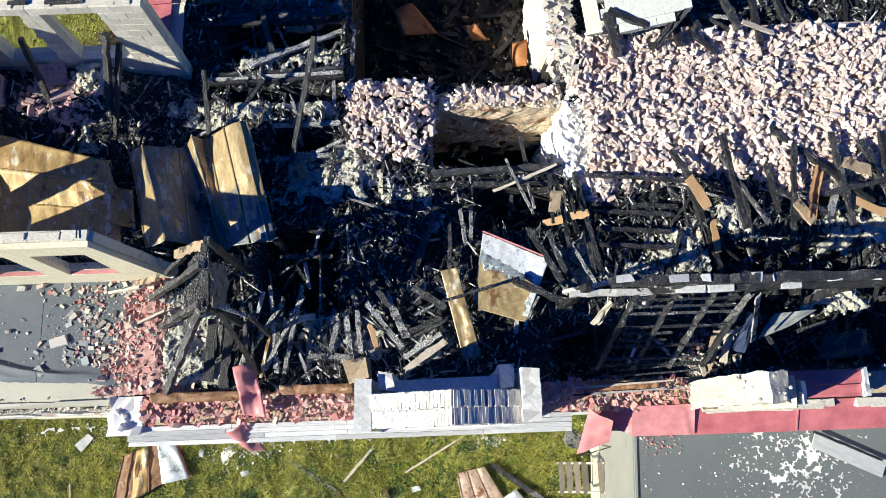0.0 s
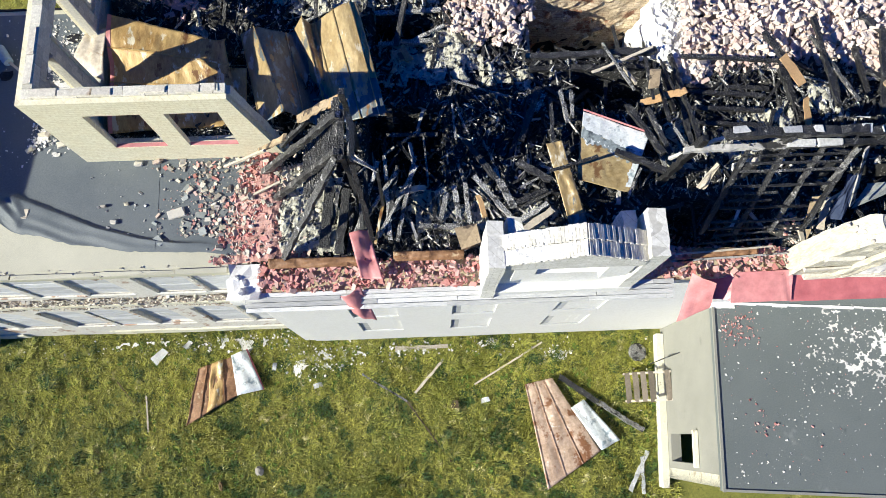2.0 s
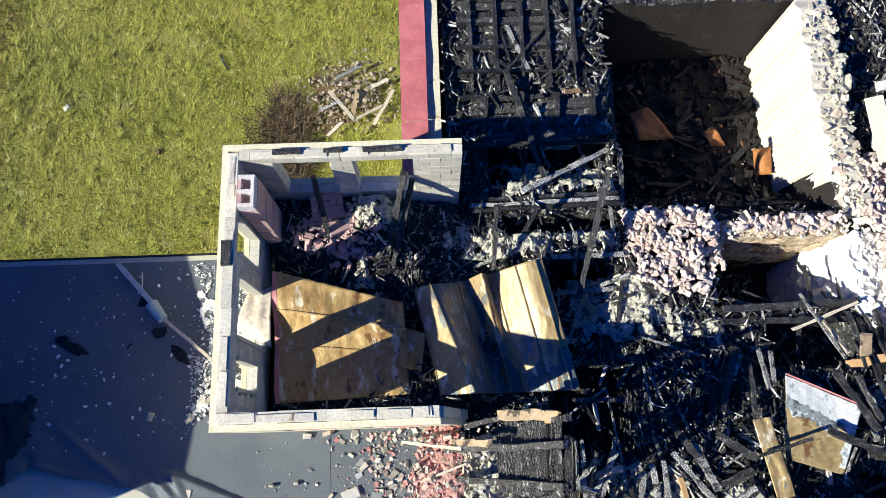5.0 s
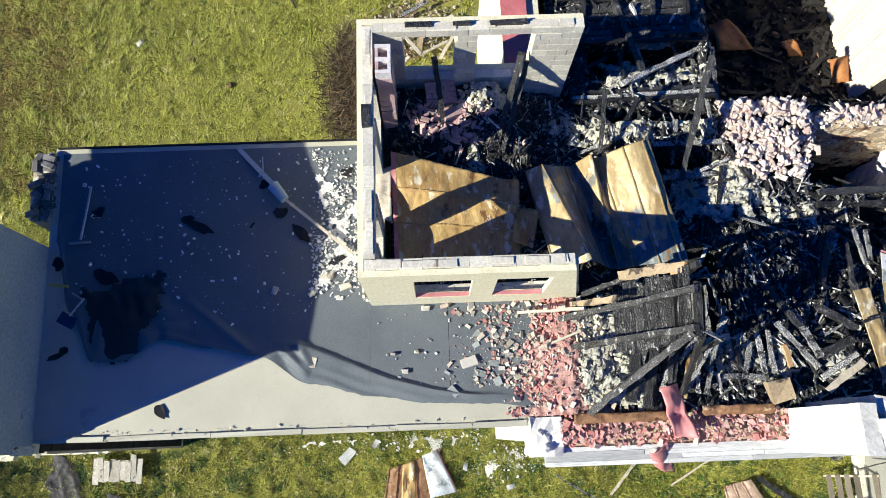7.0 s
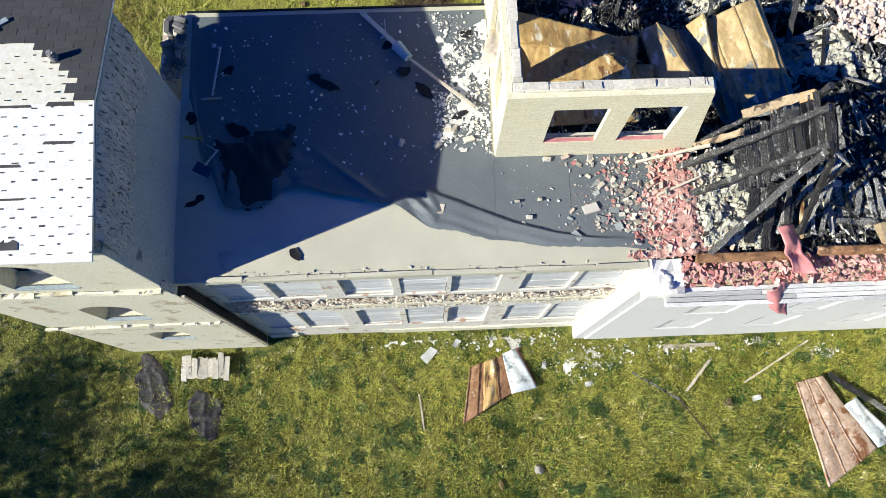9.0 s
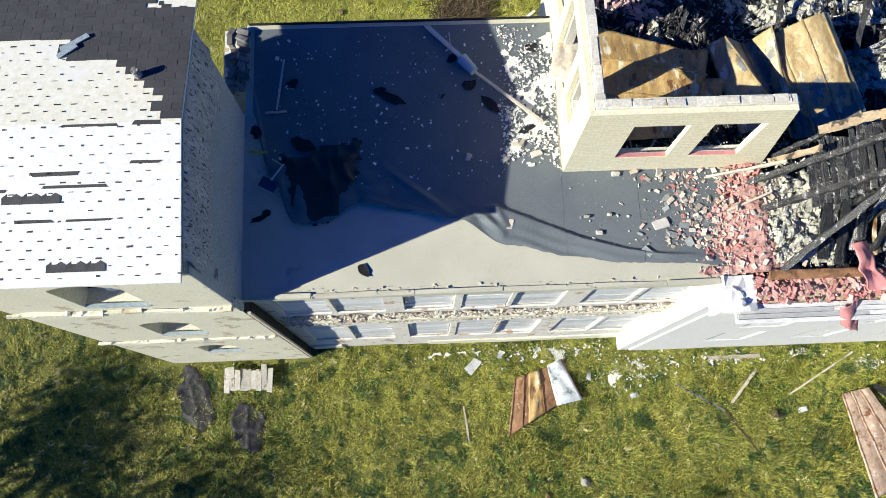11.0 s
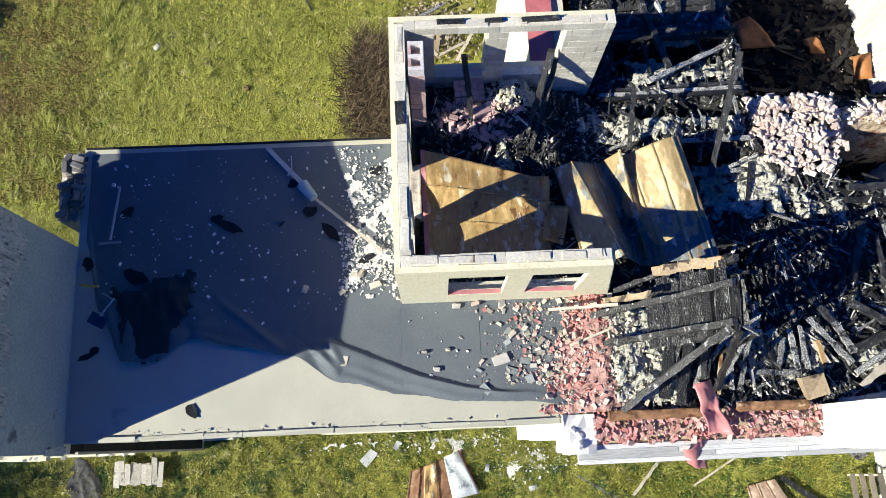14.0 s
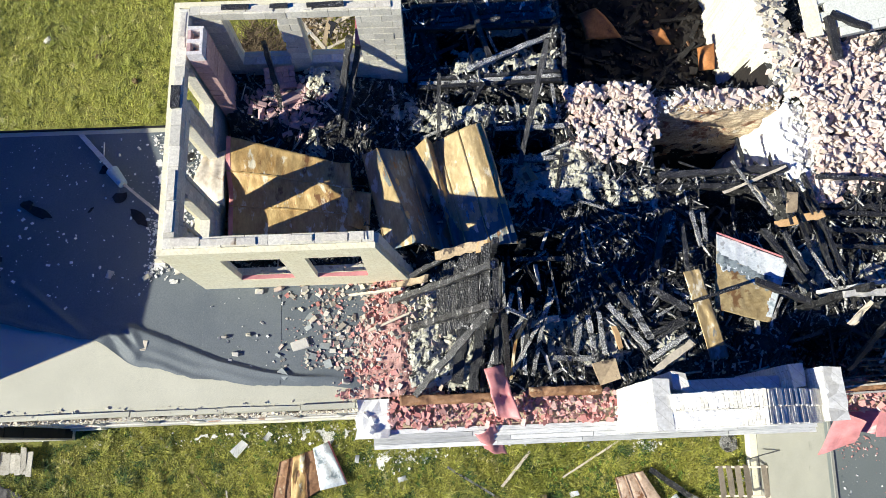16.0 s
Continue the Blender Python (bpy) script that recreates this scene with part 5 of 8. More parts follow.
def red_roof():
    e = empty("red_eaves_sheet", "red painted sheet eaves, crumpled at its end and patched with white", "eaves sheet")
    x = 5.06
    while x < 11.3:
        L = 2.1
        part("eaves_panel", sheet_bm([(x, -0.18, 8.0), (x + L - 0.012, -0.18, 8.0), (x + L - 0.012, 0.42, 8.3), (x, 0.42, 8.3)], 10, 5, lambda u, v: 0.012 * nz(u * 5, v * 3, 1.0, x)), REDMETAL, e)
        part("seam", timber_bm((x + L - 0.015, -0.17, 8.02), (x + L - 0.015, 0.41, 8.31), 0.025, 0.03, 0.05), REDMETAL, e)
        x += L
    part("crumpled_corner", sheet_bm([(2.72, -0.48, 7.72), (3.34, -0.26, 8.05), (3.32, 0.14, 8.62), (2.9, 0.40, 8.52)], 12, 12, lambda u, v: 0.05 * math.sin(3.1 * u) * v + 0.05 * nz(u * 2, v * 2, 1.0, 3.0)), PINKMETAL, e, "torn pink flap bent up at the end")
    part("folded_under", sheet_bm([(3.2, -0.12, 7.95), (3.8, -0.12, 8.02), (3.84, 0.36, 8.28), (2.95, 0.40, 8.25)], 10, 8, lambda u, v: -0.14 * math.sin(3.1 * u) + 0.03 * nz(u * 4, v * 4, 1.0, 3)), REDMETAL, e)
    part("crumpled_end", sheet_bm([(3.8, -0.17, 8.03), (5.06, -0.17, 8.06), (5.02, 0.41, 8.40), (3.8, 0.41, 8.34)], 40, 16, lambda u, v: 0.05 * nz(u * 2.5, v * 1.5, 1.0, 7.0) * u + 0.09 * max(0, u - 0.8) * math.sin(30 * u + 4 * v)), PINKMETAL, e, "dented pinkish panel")
    for x0, x1, y0, y1, z in ((6.75, 8.35, 0.45, 0.68, 8.42), (6.95, 8.35, 0.70, 0.98, 8.5)):
        part("loose_panel", sheet_bm([(x0, y0, z), (x1, y0, z + 0.03), (x1, y1, z + 0.06), (x0 - 0.2, y1, z + 0.05)], 8, 4, lambda u, v: 0.02 * nz(u * 4, v * 4, 1.0, 2)), REDMETAL, e)
    part("white_edge", bm_box(8.36, 8.44, 0.44, 1.0, 8.44, 8.62, jit=0.01), WHITEMETAL, e)
    for x in (5.3, 6.4, 7.0, 8.6):
        for _ in range(4):
            part("plaster_patch", bm_box(x + rng.uniform(-0.4, 0.4), x + rng.uniform(0.5, 0.9), 0.24 + rng.uniform(0, 0.08), 0.40, 8.27, 8.34, jit=0.035), PLASTER, e)


red_roof()


# ---- flat annexe in front ----
def annex():
    m = pose(4.93, 0.44, 0, 0, 0, -4.3)
    thing("wall_annex_west", holed_wall(-4.6, 0.0, -0.4, 4.2, [(-4.1, -3.3, 0.4, 2.6)], 0.0, 0.3, "y"), GREYRENDER, "grey rendered wall of the flat annexe", "wall", kind="structure").matrix_world = m
    bm = bm_box(-0.06, 7.5, -4.66, 0.45, 4.2, 4.4)
    thing("annex_roof", bm, ANNEXFELT, "dark grey felt roof of the annexe, strewn with white flakes", "roof", kind="structure").matrix_world = m
    e = empty("roof_edge_trim", "raised felt edging round the annexe roof", "trim", kind="structure")
    part("edge_strip", bm_box(-0.08, -0.02, -4.68, -0.1, 4.402, 4.44, jit=0.008), GREYRENDER, e)
    part("edge_strip", bm_box(-0.018, 7.5, -4.68, -4.62, 4.402, 4.44, jit=0.008), GREYRENDER, e)
    e.matrix_world = m
    f, x = bmesh.new(), -0.25
    while x < 7.4:
        L = rng.uniform(0.2, 0.6)
        box(f, x, x + L - 0.004, (-0.10 if x < 0.4 else 0.02) - rng.uniform(0, 0.05), 0.06, 4.398, 4.42 + rng.uniform(0, 0.02), jit=0.01)
        x += L
    thing("mortar_fillet", f, WHITEPAINT, "white mortar fillet where the annexe roof meets the wall", "trim", kind="structure").matrix_world = m
    thing("wall_annex_south", bm_box(0, 7.4, -4.6, -4.3, -0.4, 4.195), WHITEWASH, "whitewashed end wall of the annexe", "wall", kind="structure").matrix_world = m
    c = thing("door_canopy", bm_box(-0.16, -0.003, -4.2, -3.2, 2.65, 2.74, bev=0.02), WHITEWASH, "small whitewashed canopy over the annexe door", "canopy")
    c.matrix_world = m
    thing("plinth", bm_box(-0.22, -0.003, -4.9, -0.2, -0.3, 0.12, jit=0.02), WHITEWASH, "white rendered plinth strip at the wall foot", "plinth", kind="structure").matrix_world = m
    spots = []
    while len(spots) < 800:
        x, y = rng.uniform(4.9, 11), rng.uniform(-4.1, 0.3)
        if rng.random() < 0.25 + 1.6 * max(0, nz(x, y, 0.9, 6.0)) + 0.5 * inside(x, y, 7.3, 9.2, -1.9, 0.0, 0.8):
            spots.append((x, y, 4.405))
    shards(spots, FLAKES, "paint_flakes", "white paint flakes and mortar crumbs on the felt", "flakes", (0.010, 0.07), 0.08)
    t, g, st = bmesh.new(), {}, 0.022
    for i in range(170):
        for j in range(164):
            x, y = 7.0 + i * st, -3.3 + j * st
            e = 1.0 - ((x - 8.75) / 1.6) ** 2 - ((y + 0.95) / 1.15) ** 2
            if 0.45 * e + 0.6 * nz(x, y, 1.7, 91.0) + 0.75 * nz(x, y, 5.5, 92.0) + 0.7 * nz(x, y, 13.0, 93.0) > 0.44 and y < 0.3:
                g[i, j] = t.verts.new((x + rng.uniform(-0.009, 0.009), y + rng.uniform(-0.009, 0.009), 4.406))
    for (i, j), v in g.items():
        q = [g.get(k) for k in ((i + 1, j), (i + 1, j + 1), (i, j + 1))]
        if all(q):
            t.faces.new((v, *q))
    thing("lime_coat", t, FLAKES, "white lime coat flaking off the felt in patches", "lime", kind="stuff")
    spots = [(rng.gauss(5.3, 0.35), rng.gauss(-0.2, 0.25), 4.41) for _ in range(190)] + [(rng.gauss(5.75, 0.12), rng.gauss(-2.6, 0.2), 4.41) for _ in range(30)] + [(rng.uniform(5, 9), rng.uniform(-4, 0.2), 4.41) for _ in range(70)]
    shards([(x, y, z) for x, y, z in spots if x > 4.98 and y < 0.35], REDBRICK, "brick_crumbs", "red brick crumbs scattered on the felt", "rubble", (0.015, 0.075), 0.4)
    thing("roof_board", bm_box(-0.9, 0.9, -0.22, 0.22, 0, 0.04, jit=0.02), GREYWOOD, "wide pale board lying across the annexe roof", "board").matrix_world = pose(10.1, -0.8, 4.46, 2, 0, -26)
    timber((9.3, -0.25, 4.52), (10.9, -1.0, 4.5), 0.06, 0.05, label="thin charred batten on the annexe roof", name="charred_batten")


ANNEXFELT = shade("green_grey_felt", (0.128, 0.148, 0.144), (0.168, 0.188, 0.182), 0.6, 0.7, 0.12, 30.0, ((0.21, 0.225, 0.215), 0.9, 0.36), specks=((0.10, 0.115, 0.115), 1.4, 0.36))
GREYRENDER = shade("grey_weathered_render", (0.235, 0.235, 0.205), (0.31, 0.305, 0.265), 0.9, 0.92, 0.12, 40.0, ((0.2, 0.2, 0.175), 1.5, 0.35), specks=((0.40, 0.39, 0.35), 3.0, 0.30))
annex()


# ---- masonry inside the burnt range ----
def inner_walls():
    PITWALL = courses(shade("sandy_brickwork", (0.40, 0.29, 0.18), (0.68, 0.57, 0.41), 1.1, 0.92, 1.0, 12.0, ((0.27, 0.13, 0.075), 1.8, 0.47), specks=((0.80, 0.76, 0.68), 3.0, 0.40)), 0.25, 0.075, (0.34, 0.22, 0.15), 0.6)

    def ragged(x0, x1, y0, y1, z0, z1, k, rag=0.12, cut=0.1):
        """A wall with a crumbled face and top."""
        b = bm_box(x0, x1, y0, y1, z0, z1)
        L = [q for q in b.edges if q.calc_length() > 0.3]
        bmesh.ops.subdivide_edges(b, edges=L, cuts=26, use_grid_fill=True)
        for v in b.verts:
            d = rag if v.co.z > z1 - 0.02 else cut * 0.4
            v.co += Vector((nz(v.co.y, v.co.z, 3.0, k) * cut + nz(v.co.y, v.co.z, 9.0, k + 3) * cut * 0.5, nz(v.co.x, v.co.z, 3.0, k + 1) * cut * 0.6 + nz(v.co.x, v.co.z, 11.0, k + 7) * cut * 0.6, nz(v.co.x, v.co.y, 2.2, k + 2) * d + nz(v.co.x, v.co.y, 8.0, k + 5) * d * 0.8))
        return b

    thing("pit_wall_north", ragged(-0.3, 2.96, 6.97, 7.38, 5.0, 8.40, 3.0), PITWALL, "sandy plastered wall of a sunken room", "wall", kind="structure")
    b = ragged(2.86, 3.62, 5.25, 6.96, 5.0, 8.50, 9.0, 0.16, 0.12)
    for v in b.verts:
        if v.co.x < 3.2:
            v.co.x -= 0.10 * min(3.0, max(0.0, 8.45 - v.co.z))
    thing("pit_wall_east", b, WHITEPAINT, "thick bright white plaster wall of the sunken room", "wall", kind="structure")
    thing("pit_wall_west", bm_box(-0.35, -0.02, 5.6, 6.95, 5.0, 8.2, jit=0.01), SANDY, "shaded side wall of the sunken room", "wall", kind="structure")
    shards([(rng.uniform(2.95, 3.7), rng.uniform(4.95, 7.4), 8.50 + rng.uniform(0, 0.06)) for _ in range(330)], FLAKES, "wall_end_rubble", "crushed plaster and mortar where the wall meets the brick heap", "rubble", (0.03, 0.19), 0.5)
    shards([(rng.uniform(-0.1, 2.9), rng.uniform(6.96, 7.4), 8.40 + rng.uniform(0, 0.05)) for _ in range(330)], FLAKES, "ledge_rubble", "lime and mortar crumbs along the wall top", "rubble", (0.02, 0.12), 0.5)
    bm = bmesh.new()
    n = 104
    f = []
    for i in range(n + 1):
        y = 7.36 + 5.2 * i / n
        lo = 5.0
        hi = 8.75 + 0.12 * nz(y, 0, 2.0) + 0.1 * nz(y, 3, 6.0)
        x = 2.52 + 0.12 * nz(y, 0, 1.5) + 0.12 * nz(y, 5, 4.0) + 0.06 * nz(y, 7, 11.0) + 0.45 * max(0.0, min(1.0, (9.6 - y) / 2.0))
        f.append([bm.verts.new(p) for p in ((x, y, lo), (x + 0.05, y, hi), (3.24, y, hi - 0.05), (3.27, y, lo))])
    for p, q in zip(f, f[1:]):
        for a in range(3):
            bm.faces.new((p[a], p[a + 1], q[a + 1], q[a]))
    bm.faces.new(f[0][::-1])
    bm.faces.new(f[-1])
    bmesh.ops.recalc_face_normals(bm, faces=bm.faces[:])
    thing("pit_wall_plastered", bm, PLASTER, "thick sunlit wall with flaking cream plaster", "wall", kind="structure")
    spots = [(rng.uniform(2.62, 3.3), rng.uniform(7.4, 12.4), 8.72 + rng.uniform(0, 0.05)) for _ in range(420)]
    shards(spots, RUBBLE, "wall_top_rubble", "loose plaster and brick rubble on the wall top", "rubble", (0.03, 0.2), 0.5)
    # toppled slab of blockwork
    slab = block_mesh(0).copy()
    slab.materials[0] = SLABGREY
    e = empty("toppled_blockwork", "toppled slab of pale concrete blockwork leaning on the bricks", "masonry")
    for r in range(9):
        for c in range(5):
            if r == 0 and c in (0, 4) or r == 1 and c == 4:
                continue
            o = new("block", slab)
            o.parent = e
            o.location = (0.2 + 0.4 * c + (0.2 if r % 2 else 0), 0.1 + 0.2 * r, 0)
            o.rotation_euler = (radians(90), 0, 0)
    e.matrix_world = pose(3.78, 8.30, 8.98, 12, -10, 6)
    part("mortar_bed", bm_box(0.22, 1.98, 0.22, 1.78, -0.08, 0.0925), SLABGREY, e)
    part("render_skin", bm_box(-0.30, 0.02, 0.10, 1.5, 0.02, 0.125, jit=0.02), WHITEWASH, e, "white render skin")
    t = bmesh.new()
    for x, y, r in ((4.4, 9.1, 0.35), (4.9, 9.3, 0.35), (5.2, 9.6, 0.3), (4.0, 8.9, 0.3), (4.7, 9.8, 0.4)):
        lump(t, (x, y, 8.45), r, seg=2)
    thing("rubble_bed", t, PLASTER, "plaster lumps under the toppled blockwork", "rubble")


SLABGREY = shade("greenish_grey_block", (0.54, 0.555, 0.50), (0.64, 0.655, 0.60), 1.5, 0.92, 0.3, 25.0)
inner_walls()


# ---- brick heaps ----
def brick_mesh(mat, jit=0.0, length=0.25):
    me = bpy.data.meshes.new("brick")
    b = bm_box(-length / 2, length / 2, -0.06, 0.06, -0.0325, 0.0325, bev=0.008, jit=jit)
    b.to_mesh(me)
    b.free()
    me.materials.append(mat)
    return me


def heap(name, label, spots, mat, keep, spread=34, half=0.42, size=1.0):
    """Bricks lying at random in a heap: the nearest as pieces of their own, the rest joined."""
    e = empty(name, label, "brick heap")
    whole = [brick_mesh(mat, 0.007) for _ in range(4)]
    broken = [brick_mesh(mat, 0.018, rng.uniform(0.09, 0.18)) for _ in range(6)]
    vs, fs = [], []
    for k, (x, y, z) in enumerate(spots):
        m = pose(x, y, z, rng.gauss(0, spread) + (90 if rng.random() < 0.25 else 0), rng.gauss(0, spread * 0.7), rng.uniform(0, 360)) @ Matrix.Diagonal((size * rng.uniform(0.6, 1.08), size * rng.uniform(0.65, 1.1), size * rng.uniform(0.75, 1.1), 1))
        me = rng.choice(broken) if rng.random() < half else rng.choice(whole)
        if k < keep:
            o = new("brick", me)
            o.parent = e
            o.matrix_basis = m
        else:
            b = len(vs)
            vs += [m @ v.co for v in me.vertices]
            fs += [tuple(b + i for i in p.vertices) for p in me.polygons]
    if fs:
        me = bpy.data.meshes.new("more_bricks")
        me.from_pydata(vs, [], fs)
        me.materials.append(mat)
        o = new("more_bricks", me)
        o.parent = e
        o["kind"] = "stuff"
    return e


def heaps():
    spots = []
    while len(spots) < 6000:
        x, y = rng.uniform(2.75, 11.3), rng.uniform(4.6, 8.9)
        lo = 4.95 + 0.22 * math.sin(1.3 * x) + 0.25 * nz(x, 0, 0.8)
        if y < lo or y > 8.6 + 0.25 * nz(x, 1, 1.0) or x < 3.34 - 0.2 * nz(y, 2, 2.0) and 5.3 < y < 7.0 or x < 3.12 - 0.2 * nz(y, 2, 2.0):
            continue
        h = 0.42 * min(1, (y - lo) / 0.9) + 0.12 * nz(x, y, 0.9, 3.0) + 0.13 * nz(x, y, 2.6, 4.0)
        spots.append((x, y, 8.26 + h * rng.uniform(0.6, 1.0) + rng.uniform(0, 0.2)))
    spots.sort(key=lambda p: p[0])
    b = bmesh.new()
    heap("brick_heap", "large heap of pale dusty fallen bricks", spots, PALEBRICK, 300, 46, size=0.92)
    st = 0.2
    g = {}
    for i in range(44):
        for j in range(21):
            x, y = 3.45 + i * st, 4.75 + j * st
            lo = 4.95 + 0.22 * math.sin(1.3 * x) + 0.25 * nz(x, 0, 0.8)
            h = 0.40 * max(-0.6, min(1, (y - lo) / 0.9)) + 0.12 * nz(x, y, 0.9, 3.0)
            g[i, j] = b.verts.new((x, y, 8.20 + h))
    for (i, j), v in g.items():
        q = [g.get(k) for k in ((i + 1, j), (i + 1, j + 1), (i, j + 1))]
        if all(q):
            b.faces.new((v, *q))
    thing("brick_dust_bed", b, DUST, "pinkish brick dust and mortar under the heap", "rubble", kind="stuff")
    spots = []
    while len(spots) < 760:
        x, y = rng.uniform(-2.1, 0.05), rng.uniform(5.3, 7.65)
        if x > -0.12 and y < 6.3 or y < 5.9 - 0.6 * (x + 1.2) * (x < -1.2) - 0.3 * abs(nz(x, 0, 2.0)) or x < -1.95 + 0.2 * nz(y, 0, 2) or nz(x, y, 2.6, 151.0) < -0.33:
            continue
        spots.append((x, y, 8.40 + 0.30 * nz(x, y, 2.6, 151.0) + 0.22 * inside(x, y, -1.5, -0.3, 6.2, 7.3, 0.5) * rng.uniform(0.5, 1) + rng.uniform(0, 0.1)))
    heap("small_brick_heap", "small heap of pale dusty bricks beside the sunken room", spots, PALEBRICK, 300, 50, 0.6, 0.85)
    spots = [(rng.uniform(0.55, 2.85), rng.uniform(7.08, 7.45), 8.46 + rng.uniform(0, 0.12)) for _ in range(95)]
    heap("bricks_on_wall", "pale bricks left loose on the wall top", spots, PALEBRICK, 82)
    spots = []
    while len(spots) < 1300:
        x, y = rng.gauss(-6.0, 0.5), rng.uniform(0.98, 3.3)
        if -7.2 < x < -4.6 and abs(x + 5.95) < 0.2 + 0.36 * (3.6 - y):
            spots.append((x, y, roof_z(y) + 0.02 + 0.22 * max(0, 1 - abs(x + 5.7) / 0.9) * rng.uniform(0.3, 1)))
    shards(spots, REDBRICK, "red_plaster_heap", "heap of broken red-painted plaster spilling onto the flat roof", "rubble", (0.03, 0.17), 0.28, tilt=58)
    shards([(x + rng.uniform(-0.3, 1.0), y, z + 0.04) for x, y, z in spots[:800]], RUBBLE, "plaster_heap", "sandy plaster lumps mixed into the red heap", "rubble", (0.02, 0.17), 0.4, tilt=50)
    t, g = bmesh.new(), {}
    for i in range(50):
        for j in range(48):
            x, y = -7.1 + 0.05 * i, 0.98 + 0.05 * j
            e = 0.2 + 0.36 * (3.6 - y) - abs(x + 5.95) + 0.25 * nz(x, y, 2.4, 71.0)
            if e > 0.12:
                g[i, j] = t.verts.new((x, y, roof_z(y) + 0.02 + 0.22 * max(0, 1 - abs(x + 5.7) / 0.9) * min(1, e * 2.5) + 0.05 * nz(x, y, 8.0, 72.0)))
    for (i, j), v in g.items():
        q = [g.get(k) for k in ((i + 1, j), (i + 1, j + 1), (i, j + 1))]
        if all(q):
            t.faces.new((v, *q))
    thing("plaster_bed", t, REDDUST, "crushed red plaster and dust under the heap", "rubble", kind="stuff")
    spots = [(rng.gauss(-8.0, 0.38), rng.gauss(7.2, 0.22), 0) for _ in range(170)]
    spots = [(x, y, ash_z(x, y) + rng.uniform(0.03, 0.12)) for x, y, z in spots]
    heap("pink_brick_heap", "small fall of pinkish bricks inside the room", [s for s in spots if s[0] > -8.9 and s[1] < 7.85], PINKBLOCK, 230)


DUST = shade("brick_dust", (0.34, 0.27, 0.23), (0.56, 0.48, 0.42), 3.0, 0.95, 0.9, 14.0, ((0.05, 0.04, 0.04), 4.0, 0.42))
REDDUST = shade("red_plaster_dust", (0.34, 0.15, 0.13), (0.56, 0.36, 0.31), 5.0, 0.95, 1.0, 14.0, ((0.12, 0.07, 0.06), 7.0, 0.40), specks=((0.62, 0.54, 0.46), 9.0, 0.36))
heaps()


# ---- fallen roof sheets ----
def seamed_sheet(name, label, p, nu, nv, lift, mat, seams, red=None, burnt=None):
    """A bent roof sheet with standing seams; burnt(u, v) > 0 where it takes the scorched, shade-dark colour."""
    e = empty(name, label, "roof sheet", group="fallen roof sheets")
    b = sheet_bm(p, nu, nv, lift)
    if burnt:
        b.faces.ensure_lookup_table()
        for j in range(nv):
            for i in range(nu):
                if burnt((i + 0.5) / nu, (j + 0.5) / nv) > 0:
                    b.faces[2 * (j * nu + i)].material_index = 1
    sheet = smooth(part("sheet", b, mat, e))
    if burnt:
        sheet.data.materials.append(SHADEBURN)
    for s in seams:
        q = [Vector(v) for v in p]
        s0, s1 = s if isinstance(s, tuple) else (s, s)
        a0, b0 = q[0].lerp(q[1], s0), q[3].lerp(q[2], s1)
        d = (q[1] - q[0]).normalized() * 0.012
        part("seam", sheet_bm([a0 - d, a0 + d, b0 + d, b0 - d], 1, nv, lambda u, v, s0=s0, s1=s1: lift(s0 + (s1 - s0) * v, v) + 0.035, 0.04), mat, sheet)
    if red:
        q = [Vector(v) for v in p]
        part("painted_edge", sheet_bm([q[0], q[0].lerp(q[1], red), q[3].lerp(q[2], red), q[3]], 2, nv, lambda u, v: lift(u * red, v) + 0.008, 0.006), PINKMETAL, e, "red-painted edge")
    return e


def wave(a, b, c, k):
    return lambda u, v: a * math.sin(3.14159 * u * b + c) + 0.10 * nz(u * 2.2, v * 2.2, 1.0, k) + 0.03 * nz(u * 7, v * 7, 1.0, k + 3)


def tent(u, c, left, right):
    """A ridge at c that falls to nothing over left and right."""
    return max(0.0, 1 - (c - u) / left) if u < c else max(0.0, 1 - (u - c) / right)


def room_sheet(u, v):
    """Sagging sheet on the room's floor: raised at its rear edge, buckled along the middle, its free end curled up."""
    z = 0.06 * math.sin(3.0 * u + 0.5) + 0.14 * v * v + 0.10 * tent(v, 0.70, 0.10, 0.22) + 0.05 * math.sin(9 * v + 2 * u)
    z += 0.42 * max(0.0, (u - 0.86) / 0.14) ** 1.5 * tent(v, 0.93, 0.22, 0.2) - 0.10 * max(0.0, (u - 0.8) / 0.2) * tent(v, 0.45, 0.3, 0.25)
    return z + 0.05 * nz(u * 3.5, v * 3.0, 1.0, 1.0) + 0.022 * nz(u * 14, v * 5, 1.0, 3.0) + 0.008 * nz(u * 40, v * 9, 1.0, 5.0)


def fold_sheet(u, v):
    """One sharp ridge near the free edge, a shaded trough, and panels rising to the far edge."""
    c = 0.24 - 0.11 * v
    z = (0.70 - 0.43 * v) * tent(u, c, c + 0.02, 0.22) - 0.32 * tent(u, 0.40 + 0.12 * (1 - v), 0.24, 0.12) + 0.26 * v * v * tent(u, 0.53, 0.11, 0.05) - 0.10 * tent(u, 0.585, 0.03, 0.06)
    f = max(0.0, min(1.0, (u - 0.60) / 0.32))
    z += (0.30 + 0.16 * v) * f * f * (3 - 2 * f) - 0.5 * max(0.0, u - 0.95) * (1 + v)
    return z + 0.04 * nz(u * 4, v * 3, 1.0, 11.0) + 0.014 * nz(u * 16, v * 8, 1.0, 13.0) + 0.006 * nz(u * 40, v * 12, 1.0, 15.0)


